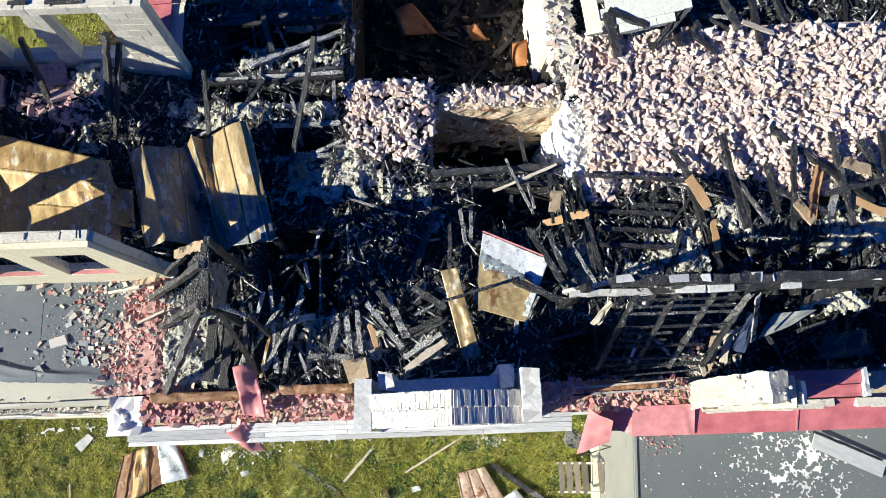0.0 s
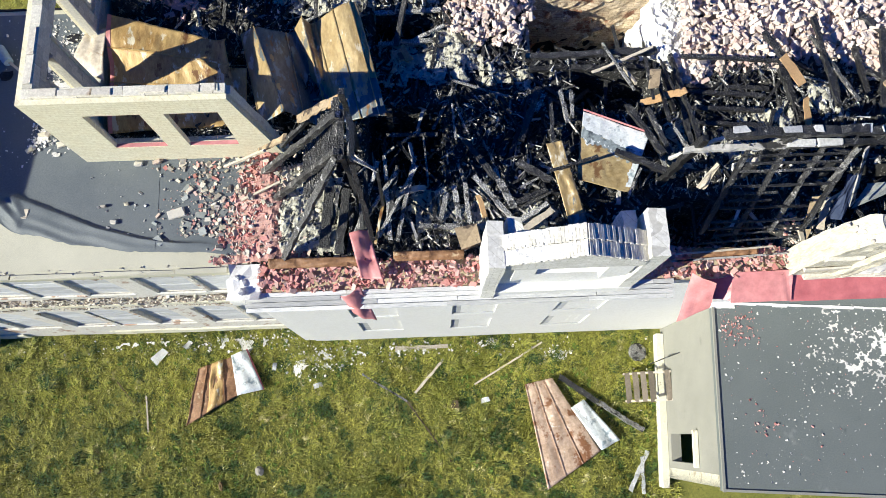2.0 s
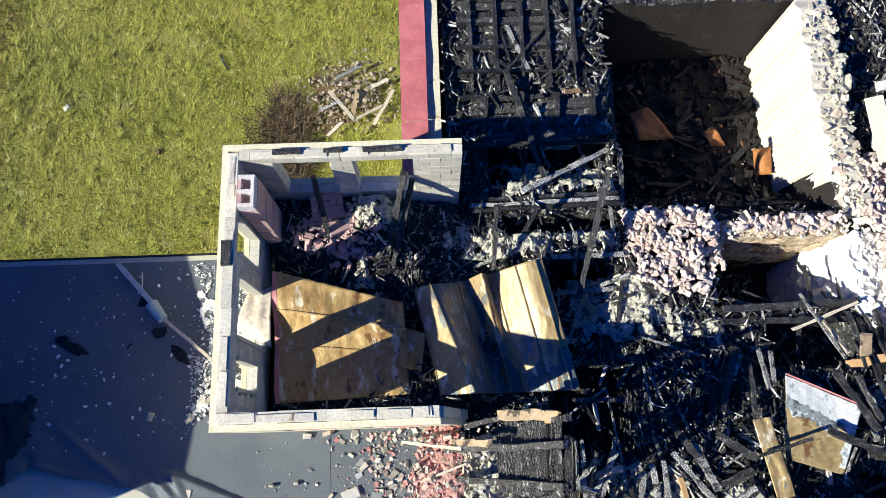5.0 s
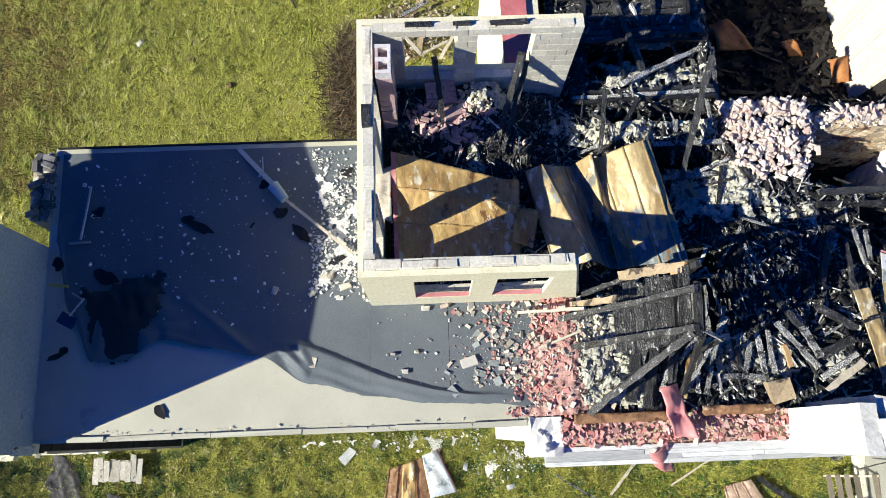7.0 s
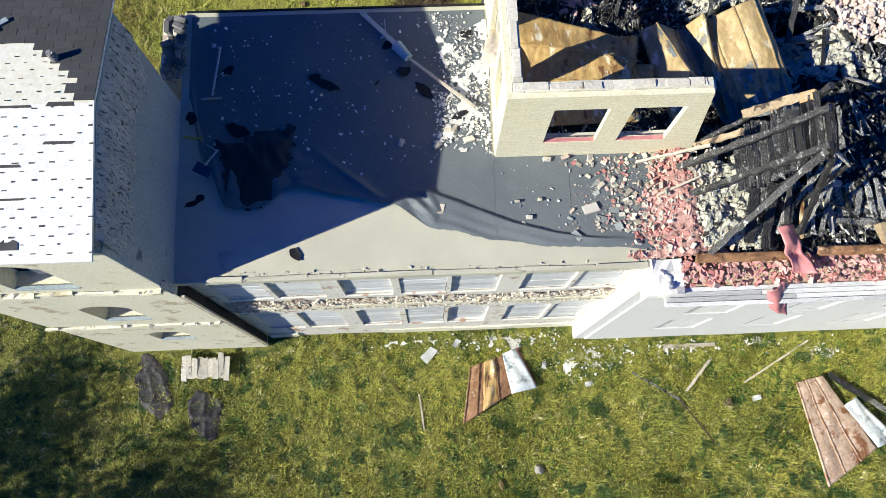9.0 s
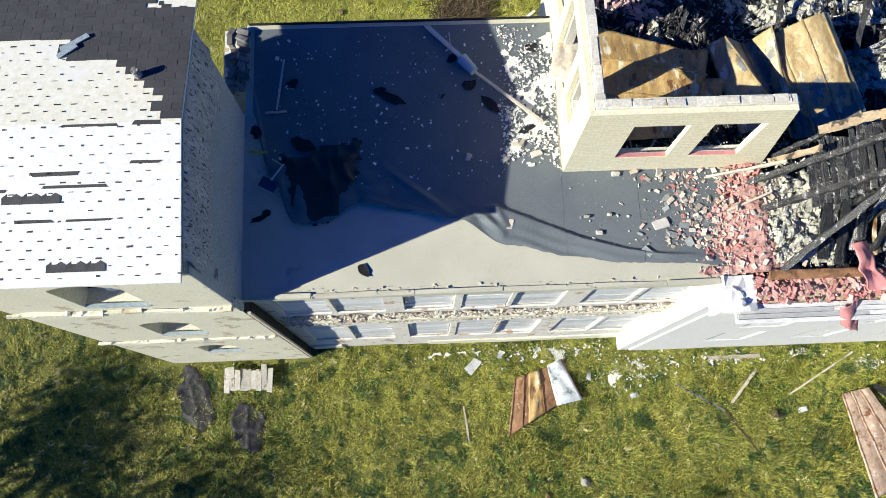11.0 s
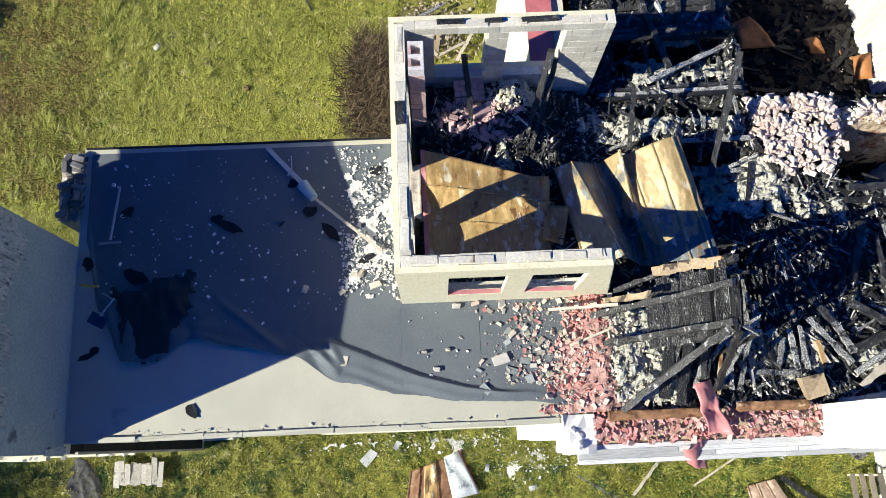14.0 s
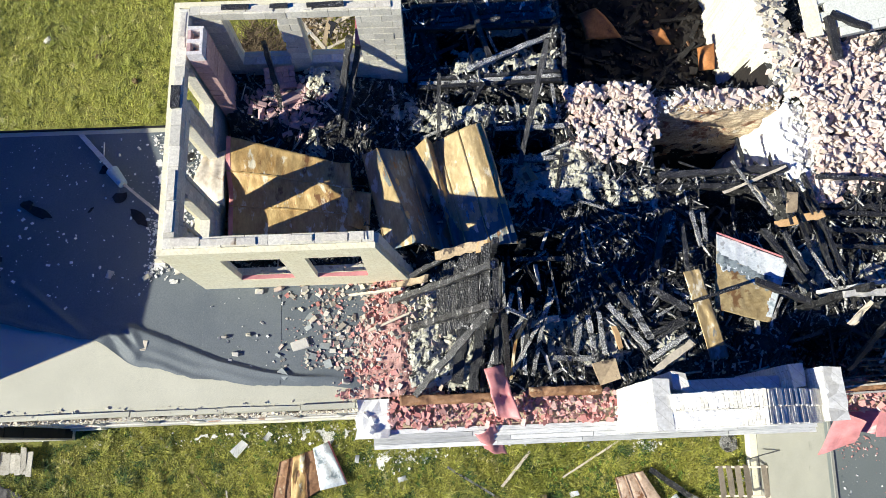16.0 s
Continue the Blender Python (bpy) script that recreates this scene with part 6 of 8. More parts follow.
def fold_shade_burnt(u, v):
    """The trough and the front half are coloured blue-black for shade and scorching, in ragged streaks."""
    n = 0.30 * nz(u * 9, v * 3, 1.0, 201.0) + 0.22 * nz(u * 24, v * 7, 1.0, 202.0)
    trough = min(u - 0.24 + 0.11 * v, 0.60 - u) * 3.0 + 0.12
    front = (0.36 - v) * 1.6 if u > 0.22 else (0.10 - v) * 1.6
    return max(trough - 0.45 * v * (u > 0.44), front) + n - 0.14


SHEET = seamed_sheet("rusty_roof_sheet", "large rusty sheet roofing sagging over the room's floor", [(-9.2, 3.85, 8.62), (-6.55, 3.95, 8.60), (-6.62, 5.72, 8.90), (-9.22, 6.45, 8.95)], 60, 44, room_sheet, RUST, (), red=0.035)
for V in (0.44, 0.70):
    part("seam", sheet_bm([(-9.2, 3.85 + 2.6 * V - 0.012, 8.62 + 0.33 * V), (-6.57, 3.95 + 1.77 * V - 0.012, 8.60 + 0.3 * V), (-6.57, 3.95 + 1.77 * V + 0.012, 8.60 + 0.3 * V), (-9.2, 3.85 + 2.6 * V + 0.012, 8.62 + 0.33 * V)], 60, 1, lambda u, v, V=V: room_sheet(u, V) + 0.03, 0.035), RUST, SHEET)
smooth(part("torn_end", sheet_bm([(-9.95, 5.3, 8.95), (-9.22, 4.9, 9.02), (-9.22, 6.1, 9.16), (-9.72, 5.98, 9.1)], 12, 12, lambda u, v: 0.05 * math.sin(4 * v) + 0.04 * nz(u * 4, v * 4, 1.0, 5.0)), PALERUST, SHEET, "torn whitish end"))
smooth(part("bent_flap", sheet_bm([(-6.75, 4.5, 8.72), (-6.3, 4.35, 8.62), (-6.22, 5.1, 8.95), (-6.72, 5.25, 8.88)], 12, 12, lambda u, v: 0.08 * math.sin(5 * u + 3 * v) + 0.05 * nz(u * 4, v * 4, 1.0, 6.0)), RUST, SHEET, "crumpled dark end"))
seamed_sheet("scorched_roof_sheet", "rust-yellow sheet roofing with standing seams, coloured blue-black for shade and scorching", [(-5.95, 3.90, 8.72), (-3.24, 3.9, 8.72), (-3.84, 6.48, 8.85), (-6.42, 6.0, 8.83)], 120, 80, fold_sheet, BLUERUST, (0.005, (0.24, 0.13), 0.36, 0.53, 0.62, 0.79, 0.94), burnt=fold_shade_burnt)
PAINTED = empty("painted_roof_sheet", "half white, half rusty roof sheet with a red edge", "roof sheet", group="fallen roof sheets")
PA, PB, PC, PD = Vector((0.68, 2.46, 8.66)), Vector((1.74, 2.12, 8.66)), Vector((2.29, 3.38, 8.76)), Vector((0.98, 4.06, 8.56))


def painted_sheet():
    """One sheet: rust-gold low down, a ragged scorched band, scuffed white paint at the top and down one side."""
    nu, nv = 60, 60
    b = sheet_bm([PA, PB, PC, PD], nu, nv, lambda u, v: 0.03 * nz(2 * u, 2 * v, 1.0, 19.0) + 0.012 * nz(9 * u, 9 * v, 1.0, 21.0) + 0.16 * max(0.0, u - 0.86) * (1.2 - v))
    b.faces.ensure_lookup_table()
    for j in range(nv):
        for i in range(nu):
            u, v = (i + 0.5) / nu, (j + 0.5) / nv
            n = 0.07 * nz(u * 4, v * 4, 1.0, 61.0) + 0.06 * nz(u * 13, v * 13, 1.0, 62.0)
            streak = abs(v + 0.5 * n - 0.70 + 0.12 * u) < 0.055 + n
            k = 0 if v + n < 0.60 - 0.16 * u else 1 if streak or v + 2 * n < 0.62 - 0.10 * u else 2
            if u + n > 0.91 and v > 0.08:
                k = 2
            b.faces[2 * (j * nu + i)].material_index = k
    o = smooth(part("sheet", b, GOLD, PAINTED))
    o.data.materials.append(SCUFFED)
    o.data.materials.append(WHITEMETAL)


painted_sheet()
timber((1.50, 2.96, 8.90), (2.65, 2.38, 8.95), 0.13, 0.10, CHAR, "charred beam end lying across the painted sheet")
timber((0.08, 2.55, 8.95), (1.08, 2.82, 9.0), 0.06, 0.05, CHAR, "charred stick lying across the rusty strip", name="charred_stick", category="stick")
part("red_edge", timber_bm((0.98, 4.08, 8.59), (2.29, 3.40, 8.79), 0.025, 0.03, 0.05), PINKMETAL, PAINTED, "red-painted folded edge")
seamed_sheet("rusty_roof_strip", "long rusty strip leaning on burnt boards", [(0.06, 3.2, 8.85), (0.46, 1.42, 8.62), (0.82, 1.48, 8.64), (0.40, 3.26, 8.87)], 60, 14, lambda u, v: 0.03 * math.sin(3.1 * u) + 0.03 * nz(u * 2.2, v * 2.2, 1.0, 29.0) + 0.02 * nz(u * 12, v * 3, 1.0, 30.0), BLUERUST, (), burnt=lambda u, v: u - 0.86)
seamed_sheet("pink_roof_flap", "crumpled red-pink sheet hanging over the wall head", [(-4.08, 1.42, 8.80), (-3.68, 1.50, 8.76), (-3.40, 0.44, 8.74), (-3.86, 0.50, 8.68)], 10, 18, lambda u, v: 0.07 * math.sin(4 * u + 3 * v) - 0.10 * math.exp(-((v - 0.55) / 0.1) ** 2) + 0.05 * nz(u * 4, v * 4, 1.0, 31.0), PINKMETAL, ())
seamed_sheet("pink_roof_flap", "bent red-pink sheet end hanging below the cornice", [(-4.30, 0.20, 8.40), (-3.88, 0.34, 8.42), (-3.60, -0.26, 7.75), (-4.08, -0.08, 7.9)], 8, 12, lambda u, v: 0.06 * math.sin(5 * u) + 0.05 * nz(u * 4, v * 4, 1.0, 37.0), PINKMETAL, ())
thing("yellow_crate", bm_box(-0.22, 0.22, -0.2, 0.2, -0.12, 0.14, jit=0.04), TANWOOD, "crushed tan cardboard-like box on the debris", "box").matrix_world = pose(-1.62, 1.3, 8.62, 8, -6, 12)
seamed_sheet("bent_gutter_piece", "bent yellowish metal strip among the bricks", [(7.75, 4.1, 8.6), (7.93, 4.05, 8.66), (8.22, 5.2, 8.9), (8.05, 5.25, 8.85)], 8, 40, lambda u, v: 0.2 * math.sin(6 * v + 1) * (1 - v) + 0.06 * math.sin(6 * u) + 0.06 * nz(u * 2, v * 9, 1.0, 77.0), BROWNRUST, ())
seamed_sheet("rusty_roof_piece", "orange-brown rusty sheet lying in the sunken court", [(-0.95, 10.85, 6.5), (-0.75, 10.15, 6.45), (0.2, 10.2, 6.42), (-0.45, 11.0, 6.55)], 12, 8, wave(0.08, 1.2, 0.3, 41.0), ORANGERUST, ())
seamed_sheet("rusty_roof_piece", "small rust-brown sheet in the sunken court", [(0.85, 10.3, 6.45), (1.1, 9.95, 6.42), (1.5, 9.95, 6.4), (1.2, 10.35, 6.5)], 8, 6, wave(0.10, 1.2, 0.3, 43.0), ORANGERUST, ())
seamed_sheet("curled_metal", "curled orange metal scrap against the plaster wall", [(2.12, 9.15, 6.35), (2.48, 9.1, 6.5), (2.52, 9.8, 6.6), (2.15, 9.8, 6.4)], 10, 12, lambda u, v: 0.2 * math.sin(3.14 * u) * math.sin(3.14 * v), ORANGERUST, ())

# ---- charred roof panel by the room, and the frame over the east wing ----


def char_panel(name, label, origin, du, dv, nb, nr):
    """Charred boards on rafters: boards run along du, rafters along dv."""
    e = empty(name, label, "roof panel")
    o, du, dv = Vector(origin), Vector(du), Vector(dv)
    n = du.cross(dv).normalized()
    n = -n if n.z < 0 else n
    for i in range(nb):
        a = o + dv * ((i + 0.5) / nb)
        s, t = rng.uniform(0, 0.08), rng.uniform(0.88, 1.0)
        if rng.random() < 0.12:
            t = rng.uniform(0.4, 0.8)
        w = dv.length / nb
        part("board", timber_bm(a + du * s + n * rng.uniform(-0.03, 0.03), a + du * t + n * rng.uniform(-0.03, 0.03) + dv * rng.uniform(-0.2, 0.2) / nb, w * rng.uniform(0.62, 0.95), 0.028, 0.25, roll=rng.uniform(-0.2, 0.2)), SILVER if rng.random() < 0.75 else CHAR, e)
    for i in range(nr):
        a = o + du * ((i + 0.5) / nr) + n * 0.07
        part("rafter", timber_bm(a - dv * 0.08, a + dv * rng.uniform(0.95, 1.08), 0.09, 0.11, 0.18), CHAR, e)
    return e


char_panel("charred_roof_panel", "burnt roof boarding leaning on rafters beside the red plaster heap", (-4.92, 1.98, 9.12), (0.03, 1.42, 0.10), (0.88, 0.06, 1.72), 13, 0)
char_panel("charred_roof_panel", "fallen burnt boarding in the rear wing", (-5.2, 9.3, 8.35), (3.2, 0.1, 0.1), (0.1, 1.1, 0.1), 8, 4)
char_panel("charred_roof_panel", "collapsed burnt boarding of the rear wing", (-5.3, 10.8, 8.3), (3.0, 0.0, 0.0), (0.0, 2.6, 0.2), 14, 5)

NAVYFELT = shade("dark_blue_sheet", (0.03, 0.045, 0.10), (0.06, 0.08, 0.15), 2.0, 0.6, 0.3, 12.0)
BEAM = "long scorched purlin with ash-white patches"
timber((3.0, 2.46, 10.72), (5.5, 2.42, 10.82), 0.17, 0.17, CHAR, BEAM)
timber((5.45, 2.42, 10.8), (9.8, 2.38, 10.84), 0.17, 0.17, CHAR, BEAM)
timber((2.35, 2.34, 10.34), (5.0, 2.33, 10.5), 0.11, 0.09, ASHEN, "ash-white batten under the purlin")
timber((4.95, 2.33, 10.48), (9.6, 2.30, 10.52), 0.10, 0.09, CHAR, "scorched batten under the purlin")
for X, Y, L in ((3.98, 2.46, 0.32), (4.52, 2.46, 0.17), (5.42, 2.44, 0.16), (3.05, 2.5, 0.3), (5.75, 2.42, 0.06), (6.7, 2.41, 0.22), (7.3, 2.41, 0.3)):
    thing("ash_crust", bm_box(X, X + L, Y - 0.085, Y + 0.05, 10.86 + 0.03 * (X - 3) / 6, 10.90, jit=0.035, bev=0.008), ASHWOOD, "white ash crust lying on the charred purlin", "ash", "ash crusts")
for X, L in ((4.2, 0.5), (4.75, 0.45), (6.05, 0.35)):
    thing("ash_crust", bm_box(X, X + L, 2.27, 2.39, 10.50, 10.56, jit=0.02, bev=0.008), ASHWOOD, "white ash crust lying on the charred batten", "ash", "ash crusts")
for x in (2.5, 4.1, 5.85, 7.6, 9.3):
    timber((x, 2.42, 8.2), (x + 0.1, 2.4, 10.72), 0.13, 0.13, label="charred post carrying the purlin", name="charred_post")
timber((2.42, 2.58, 9.35), (3.25, 2.5, 10.75), 0.07, 0.05, ASHEN, "ash-white lath leaning on the purlin's end", name="lath", category="lath")
for x in (3.15, 3.85, 4.55, 5.2):
    timber((x + 0.42, 2.36, 10.45), (x - 0.12, 1.12, 8.85), 0.085, 0.10, SILVER if x == 4.55 else CHAR, label="charred rafter of the collapsed eaves")
for K in range(12):
    F = K / 11
    if K in (4, 9):
        continue
    X0, X1 = 3.45 - 0.35 * F + rng.uniform(-0.1, 0.2), 5.55 - 0.5 * F - (0.9 if K in (6, 7) else 0) + rng.uniform(-0.2, 0.1)
    timber((X0, 2.30 - 1.12 * F, 10.42 - 1.45 * F), (X1, 2.28 - 1.1 * F, 10.44 - 1.45 * F), 0.045, 0.04, CHAR if K % 3 else SILVER, "thin charred roof batten across the rafters", name="charred_batten", category="batten", group="charred battens")
timber((5.55, 2.12, 10.66), (6.05, 1.54, 9.1), 0.13, 0.03, ASHEN, "ash-white scorched board hanging from the purlin", name="scorched_board", category="board")
timber((5.5, 2.2, 10.5), (5.3, 1.75, 9.5), 0.10, 0.03, SCORCH, "scorched board hanging from the purlin", name="scorched_board", category="board")
timber((5.42, 1.78, 9.05), (5.25, 1.05, 8.62), 0.16, 0.03, TANWOOD, "tan half-burnt board standing in the rubble", name="board", category="board")
timber((5.55, 1.62, 8.9), (5.95, 1.85, 9.15), 0.06, 0.04, PALEWOOD, "pale broken lath in the rubble", name="lath", category="lath")
timber((5.7, 1.75, 8.95), (5.6, 1.2, 8.65), 0.13, 0.03, PALEWOOD, "short pale board end in the rubble", name="board", category="board")
timber((5.05, 1.3, 8.85), (5.22, 0.95, 8.62), 0.10, 0.03, PALEWOOD, "short pale board end in the rubble", name="board", category="board")
for Y, Z, X0, X1, MT in ((0.80, 8.52, 2.6, 4.6, PALEWOOD), (0.66, 8.46, 2.5, 4.9, ASHEN), (0.98, 8.6, 3.0, 5.1, CHAR), (1.1, 8.75, 3.4, 5.3, CHAR)):
    timber((X0, Y, Z), (X1, Y + 0.08, Z + 0.06), 0.035, 0.03, MT, "thin batten lying along the broken wall head", name="lath", category="lath")
timber((3.75, 1.52, 9.05), (3.95, 1.85, 9.3), 0.05, 0.03, ASHEN, "white splintered lath on the rafters", name="lath", category="lath")
timber((3.65, 1.2, 8.9), (3.82, 1.62, 9.15), 0.06, 0.03, ASHEN, "white splintered lath on the rafters", name="lath", category="lath")
thing("grey_sheet", sheet_bm([(6.35, 1.62, 8.6), (7.0, 1.85, 8.72), (7.55, 2.15, 8.82), (6.75, 2.12, 8.7)], 8, 5, wave(0.03, 1, 0, 51.0)), GREYSHARD, "pale grey sheet scrap in the burnt wing", "sheet")
thing("blue_sheet", sheet_bm([(5.75, 1.35, 8.62), (6.15, 1.5, 8.7), (6.0, 2.05, 9.6), (5.8, 2.0, 9.6)], 8, 8, wave(0.05, 1, 0, 57.0)), NAVYFELT, "dark blue-grey sheet hanging behind the white board", "sheet")
thing("felt_piece", sheet_bm([(7.55, 1.2, 8.6), (8.6, 1.25, 8.62), (8.5, 1.75, 8.75), (7.65, 1.65, 8.75)], 10, 8, wave(0.06, 1, 0, 59.0)), DARKFELT, "dark blue-grey felt piece in the burnt wing", "felt")
thing("white_scrap", sheet_bm([(2.88, 1.95, 9.35), (3.06, 1.93, 9.25), (3.28, 2.28, 9.6), (3.22, 2.33, 9.68)], 5, 5, wave(0.03, 1, 0, 53.0)), PALEWOOD, "pale board scrap caught on the rafters", "scrap")
thing("pink_scrap", sheet_bm([(3.62, 2.12, 10.05), (3.82, 2.1, 10.05), (3.8, 2.28, 10.2), (3.6, 2.28, 10.2)], 5, 5, wave(0.03, 1, 0, 55.0)), PALEBRICK, "pinkish plaster scrap on the battens", "scrap")


def lie(x0, y0, x1, y1, w=0.14, h=0.1, mat=None, label="", up=0.06, up2=None, **k):
    """A timber that rests on the debris between two places."""
    w, h = 0.82 * w, 0.82 * h
    a, b = (x0, y0, rest(x0, y0) + up), (x1, y1, rest(x1, y1) + (up if up2 is None else up2))
    return timber(a, b, w, h, mat, label, **k)


PALE = "pale half-burnt plank on the debris"
GREY = "scorched grey plank lying in the ash"
lie(-1.86, 4.33, -1.82, 3.45, 0.05, 0.04, SCORCH, GREY, 0.3)
lie(-3.3, 3.72, -2.2, 3.69, 0.11, 0.04, SILVER, "dull grey board bridging the hole", 0.5)
lie(0.05, 4.65, -0.42, 3.4, 0.16, 0.14, up=0.35)
lie(0.29, 4.35, 0.25, 3.0, 0.10, 0.10, up=0.3)
lie(0.52, 4.6, 0.61, 3.8, 0.10, 0.08, SCORCH, GREY, 0.25)
lie(0.75, 4.55, 0.72, 3.9, 0.09, 0.08, SCORCH, GREY, 0.25)
lie(1.22, 4.55, 1.28, 3.95, 0.10, 0.10, up=0.2)
lie(0.15, 4.5, -0.05, 4.1, 0.12, 0.05, SCORCH, GREY, 0.3)
lie(-1.65, 3.45, -1.0, 2.55, 0.13, 0.11, up=0.3)
lie(-1.08, 2.86, -0.68, 1.92, 0.17, 0.05, SCORCH, GREY, 0.32)
lie(-1.48, 2.66, -0.75, 1.70, 0.13, 0.09, SCORCH, GREY, 0.26)
lie(-0.52, 2.92, 0.16, 2.47, 0.16, 0.12, up=0.3)
lie(-0.70, 1.98, 0.06, 2.30, 0.14, 0.08, up=0.3)
lie(-0.72, 1.52, 0.02, 1.94, 0.12, 0.08, SCORCH, GREY, 0.3)
lie(-0.70, 1.25, 0.10, 1.80, 0.16, 0.04, PALEWOOD, PALE, 0.36)
lie(-1.90, 2.45, -1.80, 1.65, 0.13, 0.05, SCORCH, GREY, 0.22)
lie(-2.05, 2.3, -2.22, 1.65, 0.12, 0.05, SCORCH, GREY, 0.22)
lie(-1.66, 2.5, -1.6, 1.65, 0.12, 0.05, SCORCH, GREY, 0.22)
lie(-2.35, 2.35, -2.3, 1.7, 0.10, 0.06, up=0.22)
lie(-1.40, 2.18, -1.27, 1.74, 0.12, 0.03, ORANGEWOOD, "short brown board on the burnt planks", 0.34, name="board", category="board")
lie(2.02, 2.62, 1.66, 1.95, 0.06, 0.03, ASHEN, PALE, 0.42)
lie(2.35, 3.88, 2.95, 2.55, 0.13, 0.12, up=0.3)
lie(2.80, 3.72, 3.25, 2.80, 0.09, 0.05, SCORCH, GREY, 0.36)
lie(3.05, 4.95, 3.25, 3.0, 0.12, 0.12, up=0.3)
lie(2.85, 5.0, 2.95, 4.0, 0.10, 0.10, up=0.28)
lie(2.40, 3.65, 2.62, 2.72, 0.09, 0.08, SCORCH, GREY, 0.2)
lie(2.28, 4.22, 3.15, 4.33, 0.19, 0.03, ORANGEWOOD, "fresh orange-brown board lying across burnt beams", 0.5, name="board", category="board")
for k, y in enumerate((4.62, 4.45, 4.05, 3.70)):
    lie(3.3 + 0.03 * k, y + 0.03, 5.2 - 0.12 * k, y - 0.08, 0.11, 0.09, up=0.2)
timber((-5.88, 2.86, 8.62), (-3.98, 2.93, 11.10), 0.11, 0.11, SILVER, "silvery charred rafter of the leaning roof panel")
timber((-5.70, 2.30, 8.45), (-4.02, 2.28, 10.98), 0.11, 0.11, SILVER, "silvery charred rafter of the leaning roof panel")
timber((-5.50, 0.94, 8.42), (-4.05, 2.22, 10.85), 0.12, 0.11, SILVER, "long silvery charred rafter leaning from the wall head")
timber((-4.95, 3.45, 9.85), (-4.04, 3.40, 10.78), 0.17, 0.04, TANWOOD, "tan unburnt board along the panel's edge", name="board", category="board")
timber((-4.20, 3.37, 10.62), (-4.02, 3.36, 10.80), 0.17, 0.05, ORANGEWOOD, "reddish scorched end of a board", name="board", category="board")
timber((-5.80, 3.01, 9.40), (-5.12, 2.97, 10.12), 0.12, 0.04, TANWOOD, "tan unburnt board on the rafters", name="board", category="board")
timber((-5.45, 3.30, 8.95), (-4.75, 3.42, 9.85), 0.09, 0.08, label="charred rafter end beside the tan board")
timber((-3.93, 3.05, 11.02), (-3.96, 2.14, 10.86), 0.10, 0.12, CHAR, "charred ridge piece carrying the leaning rafters")
timber((-3.90, 3.38, 8.2), (-3.92, 3.34, 11.15), 0.10, 0.10, label="charred post at the panel's head", name="charred_post")
timber((-3.90, 2.26, 8.2), (-3.94, 2.25, 10.85), 0.10, 0.10, label="charred post at the panel's head", name="charred_post")
timber((-3.86, 2.30, 10.75), (-3.35, 2.12, 10.35), 0.05, 0.05, SCORCH, "thin scorched lath hanging from the panel's head", name="lath", category="lath")
timber((-3.36, 2.14, 10.4), (-3.38, 2.0, 8.5), 0.06, 0.06, label="thin charred post east of the panel", name="charred_post")
timber((-3.80, 2.2, 10.6), (-3.60, 1.3, 8.7), 0.09, 0.08, label="charred brace leaning against the panel's head")
timber((-4.60, 1.20, 8.60), (-4.45, 2.35, 8.95), 0.20, 0.04, label="charred board below the roof panel", name="charred_board")
timber((-4.30, 1.05, 8.60), (-4.10, 2.30, 9.00), 0.18, 0.04, label="charred board below the roof panel", name="charred_board")
for K in range(9):
    U = rng.uniform(0, 1)
    timber((-4.6 + 1.5 * U, 1.2 + rng.uniform(0, 0.5), 8.6), (-4.2 + 1.5 * U + rng.uniform(-0.5, 0.5), 2.2 + rng.uniform(0, 0.8), 9.05), 0.08, 0.07, rng.choice((CHAR, SILVER, SCORCH)), "burnt rafter end leaning by the panel")
timber((-6.72, 3.04, 8.58), (-5.6, 2.88, 9.72), 0.05, 0.05, PALEWOOD, "thin pale lath across the rubble", name="lath", category="lath")
timber((-6.35, 2.3, 8.52), (-5.5, 2.6, 8.75), 0.05, 0.04, PALEWOOD, "thin pale lath across the rubble", name="lath", category="lath")
timber((-3.2, 3.9, 8.3), (-3.18, 3.85, 9.3), 0.10, 0.10, label="charred post at the panel's edge", name="charred_post")
thing("burnt_wall_strip", timber_bm((-3.80, 3.02, 10.72), (-3.82, 2.25, 10.62), 0.05, 0.75, 0.25), SCORCH, "ash-grey edge of a burnt stud wall", "wall piece")
lie(-3.15, 2.26, -2.5, 2.40, 0.15, 0.08, PALEWOOD, PALE, 0.45)
lie(-3.33, 2.28, -3.56, 1.2, 0.07, 0.08, RUST, "rust-brown burnt post leaning in the debris", 0.4, name="burnt_post")
lie(-3.86, 2.2, -3.84, 1.55, 0.08, 0.08, up=0.35)
lie(-4.30, 1.62, -4.38, 0.98, 0.14, 0.03, PALEWOOD, PALE, 0.2)
lie(-4.05, 1.9, -4.12, 1.0, 0.11, 0.1, up=0.25)
lie(-2.7, 1.62, -1.75, 1.58, 0.13, 0.11, SCORCH, GREY, 0.2)
lie(-3.05, 5.62, -2.92, 5.32, 0.2, 0.03, TANWOOD, "pale tan board end by the scorched sheet", 0.42, name="board", category="board")
timber((-2.42, 8.15, 9.6), (-3.05, 5.75, 8.62), 0.11, 0.11, label="long charred post leaning across the wool", name="charred_post")
timber((-4.72, 7.5, 9.55), (-4.78, 6.3, 8.8), 0.08, 0.08, label="thin charred post leaning on the roof sheet", name="charred_post")
timber((-8.25, 8.0, 10.1), (-8.05, 6.85, 8.75), 0.10, 0.10, label="charred post leaning in the window", name="charred_post")
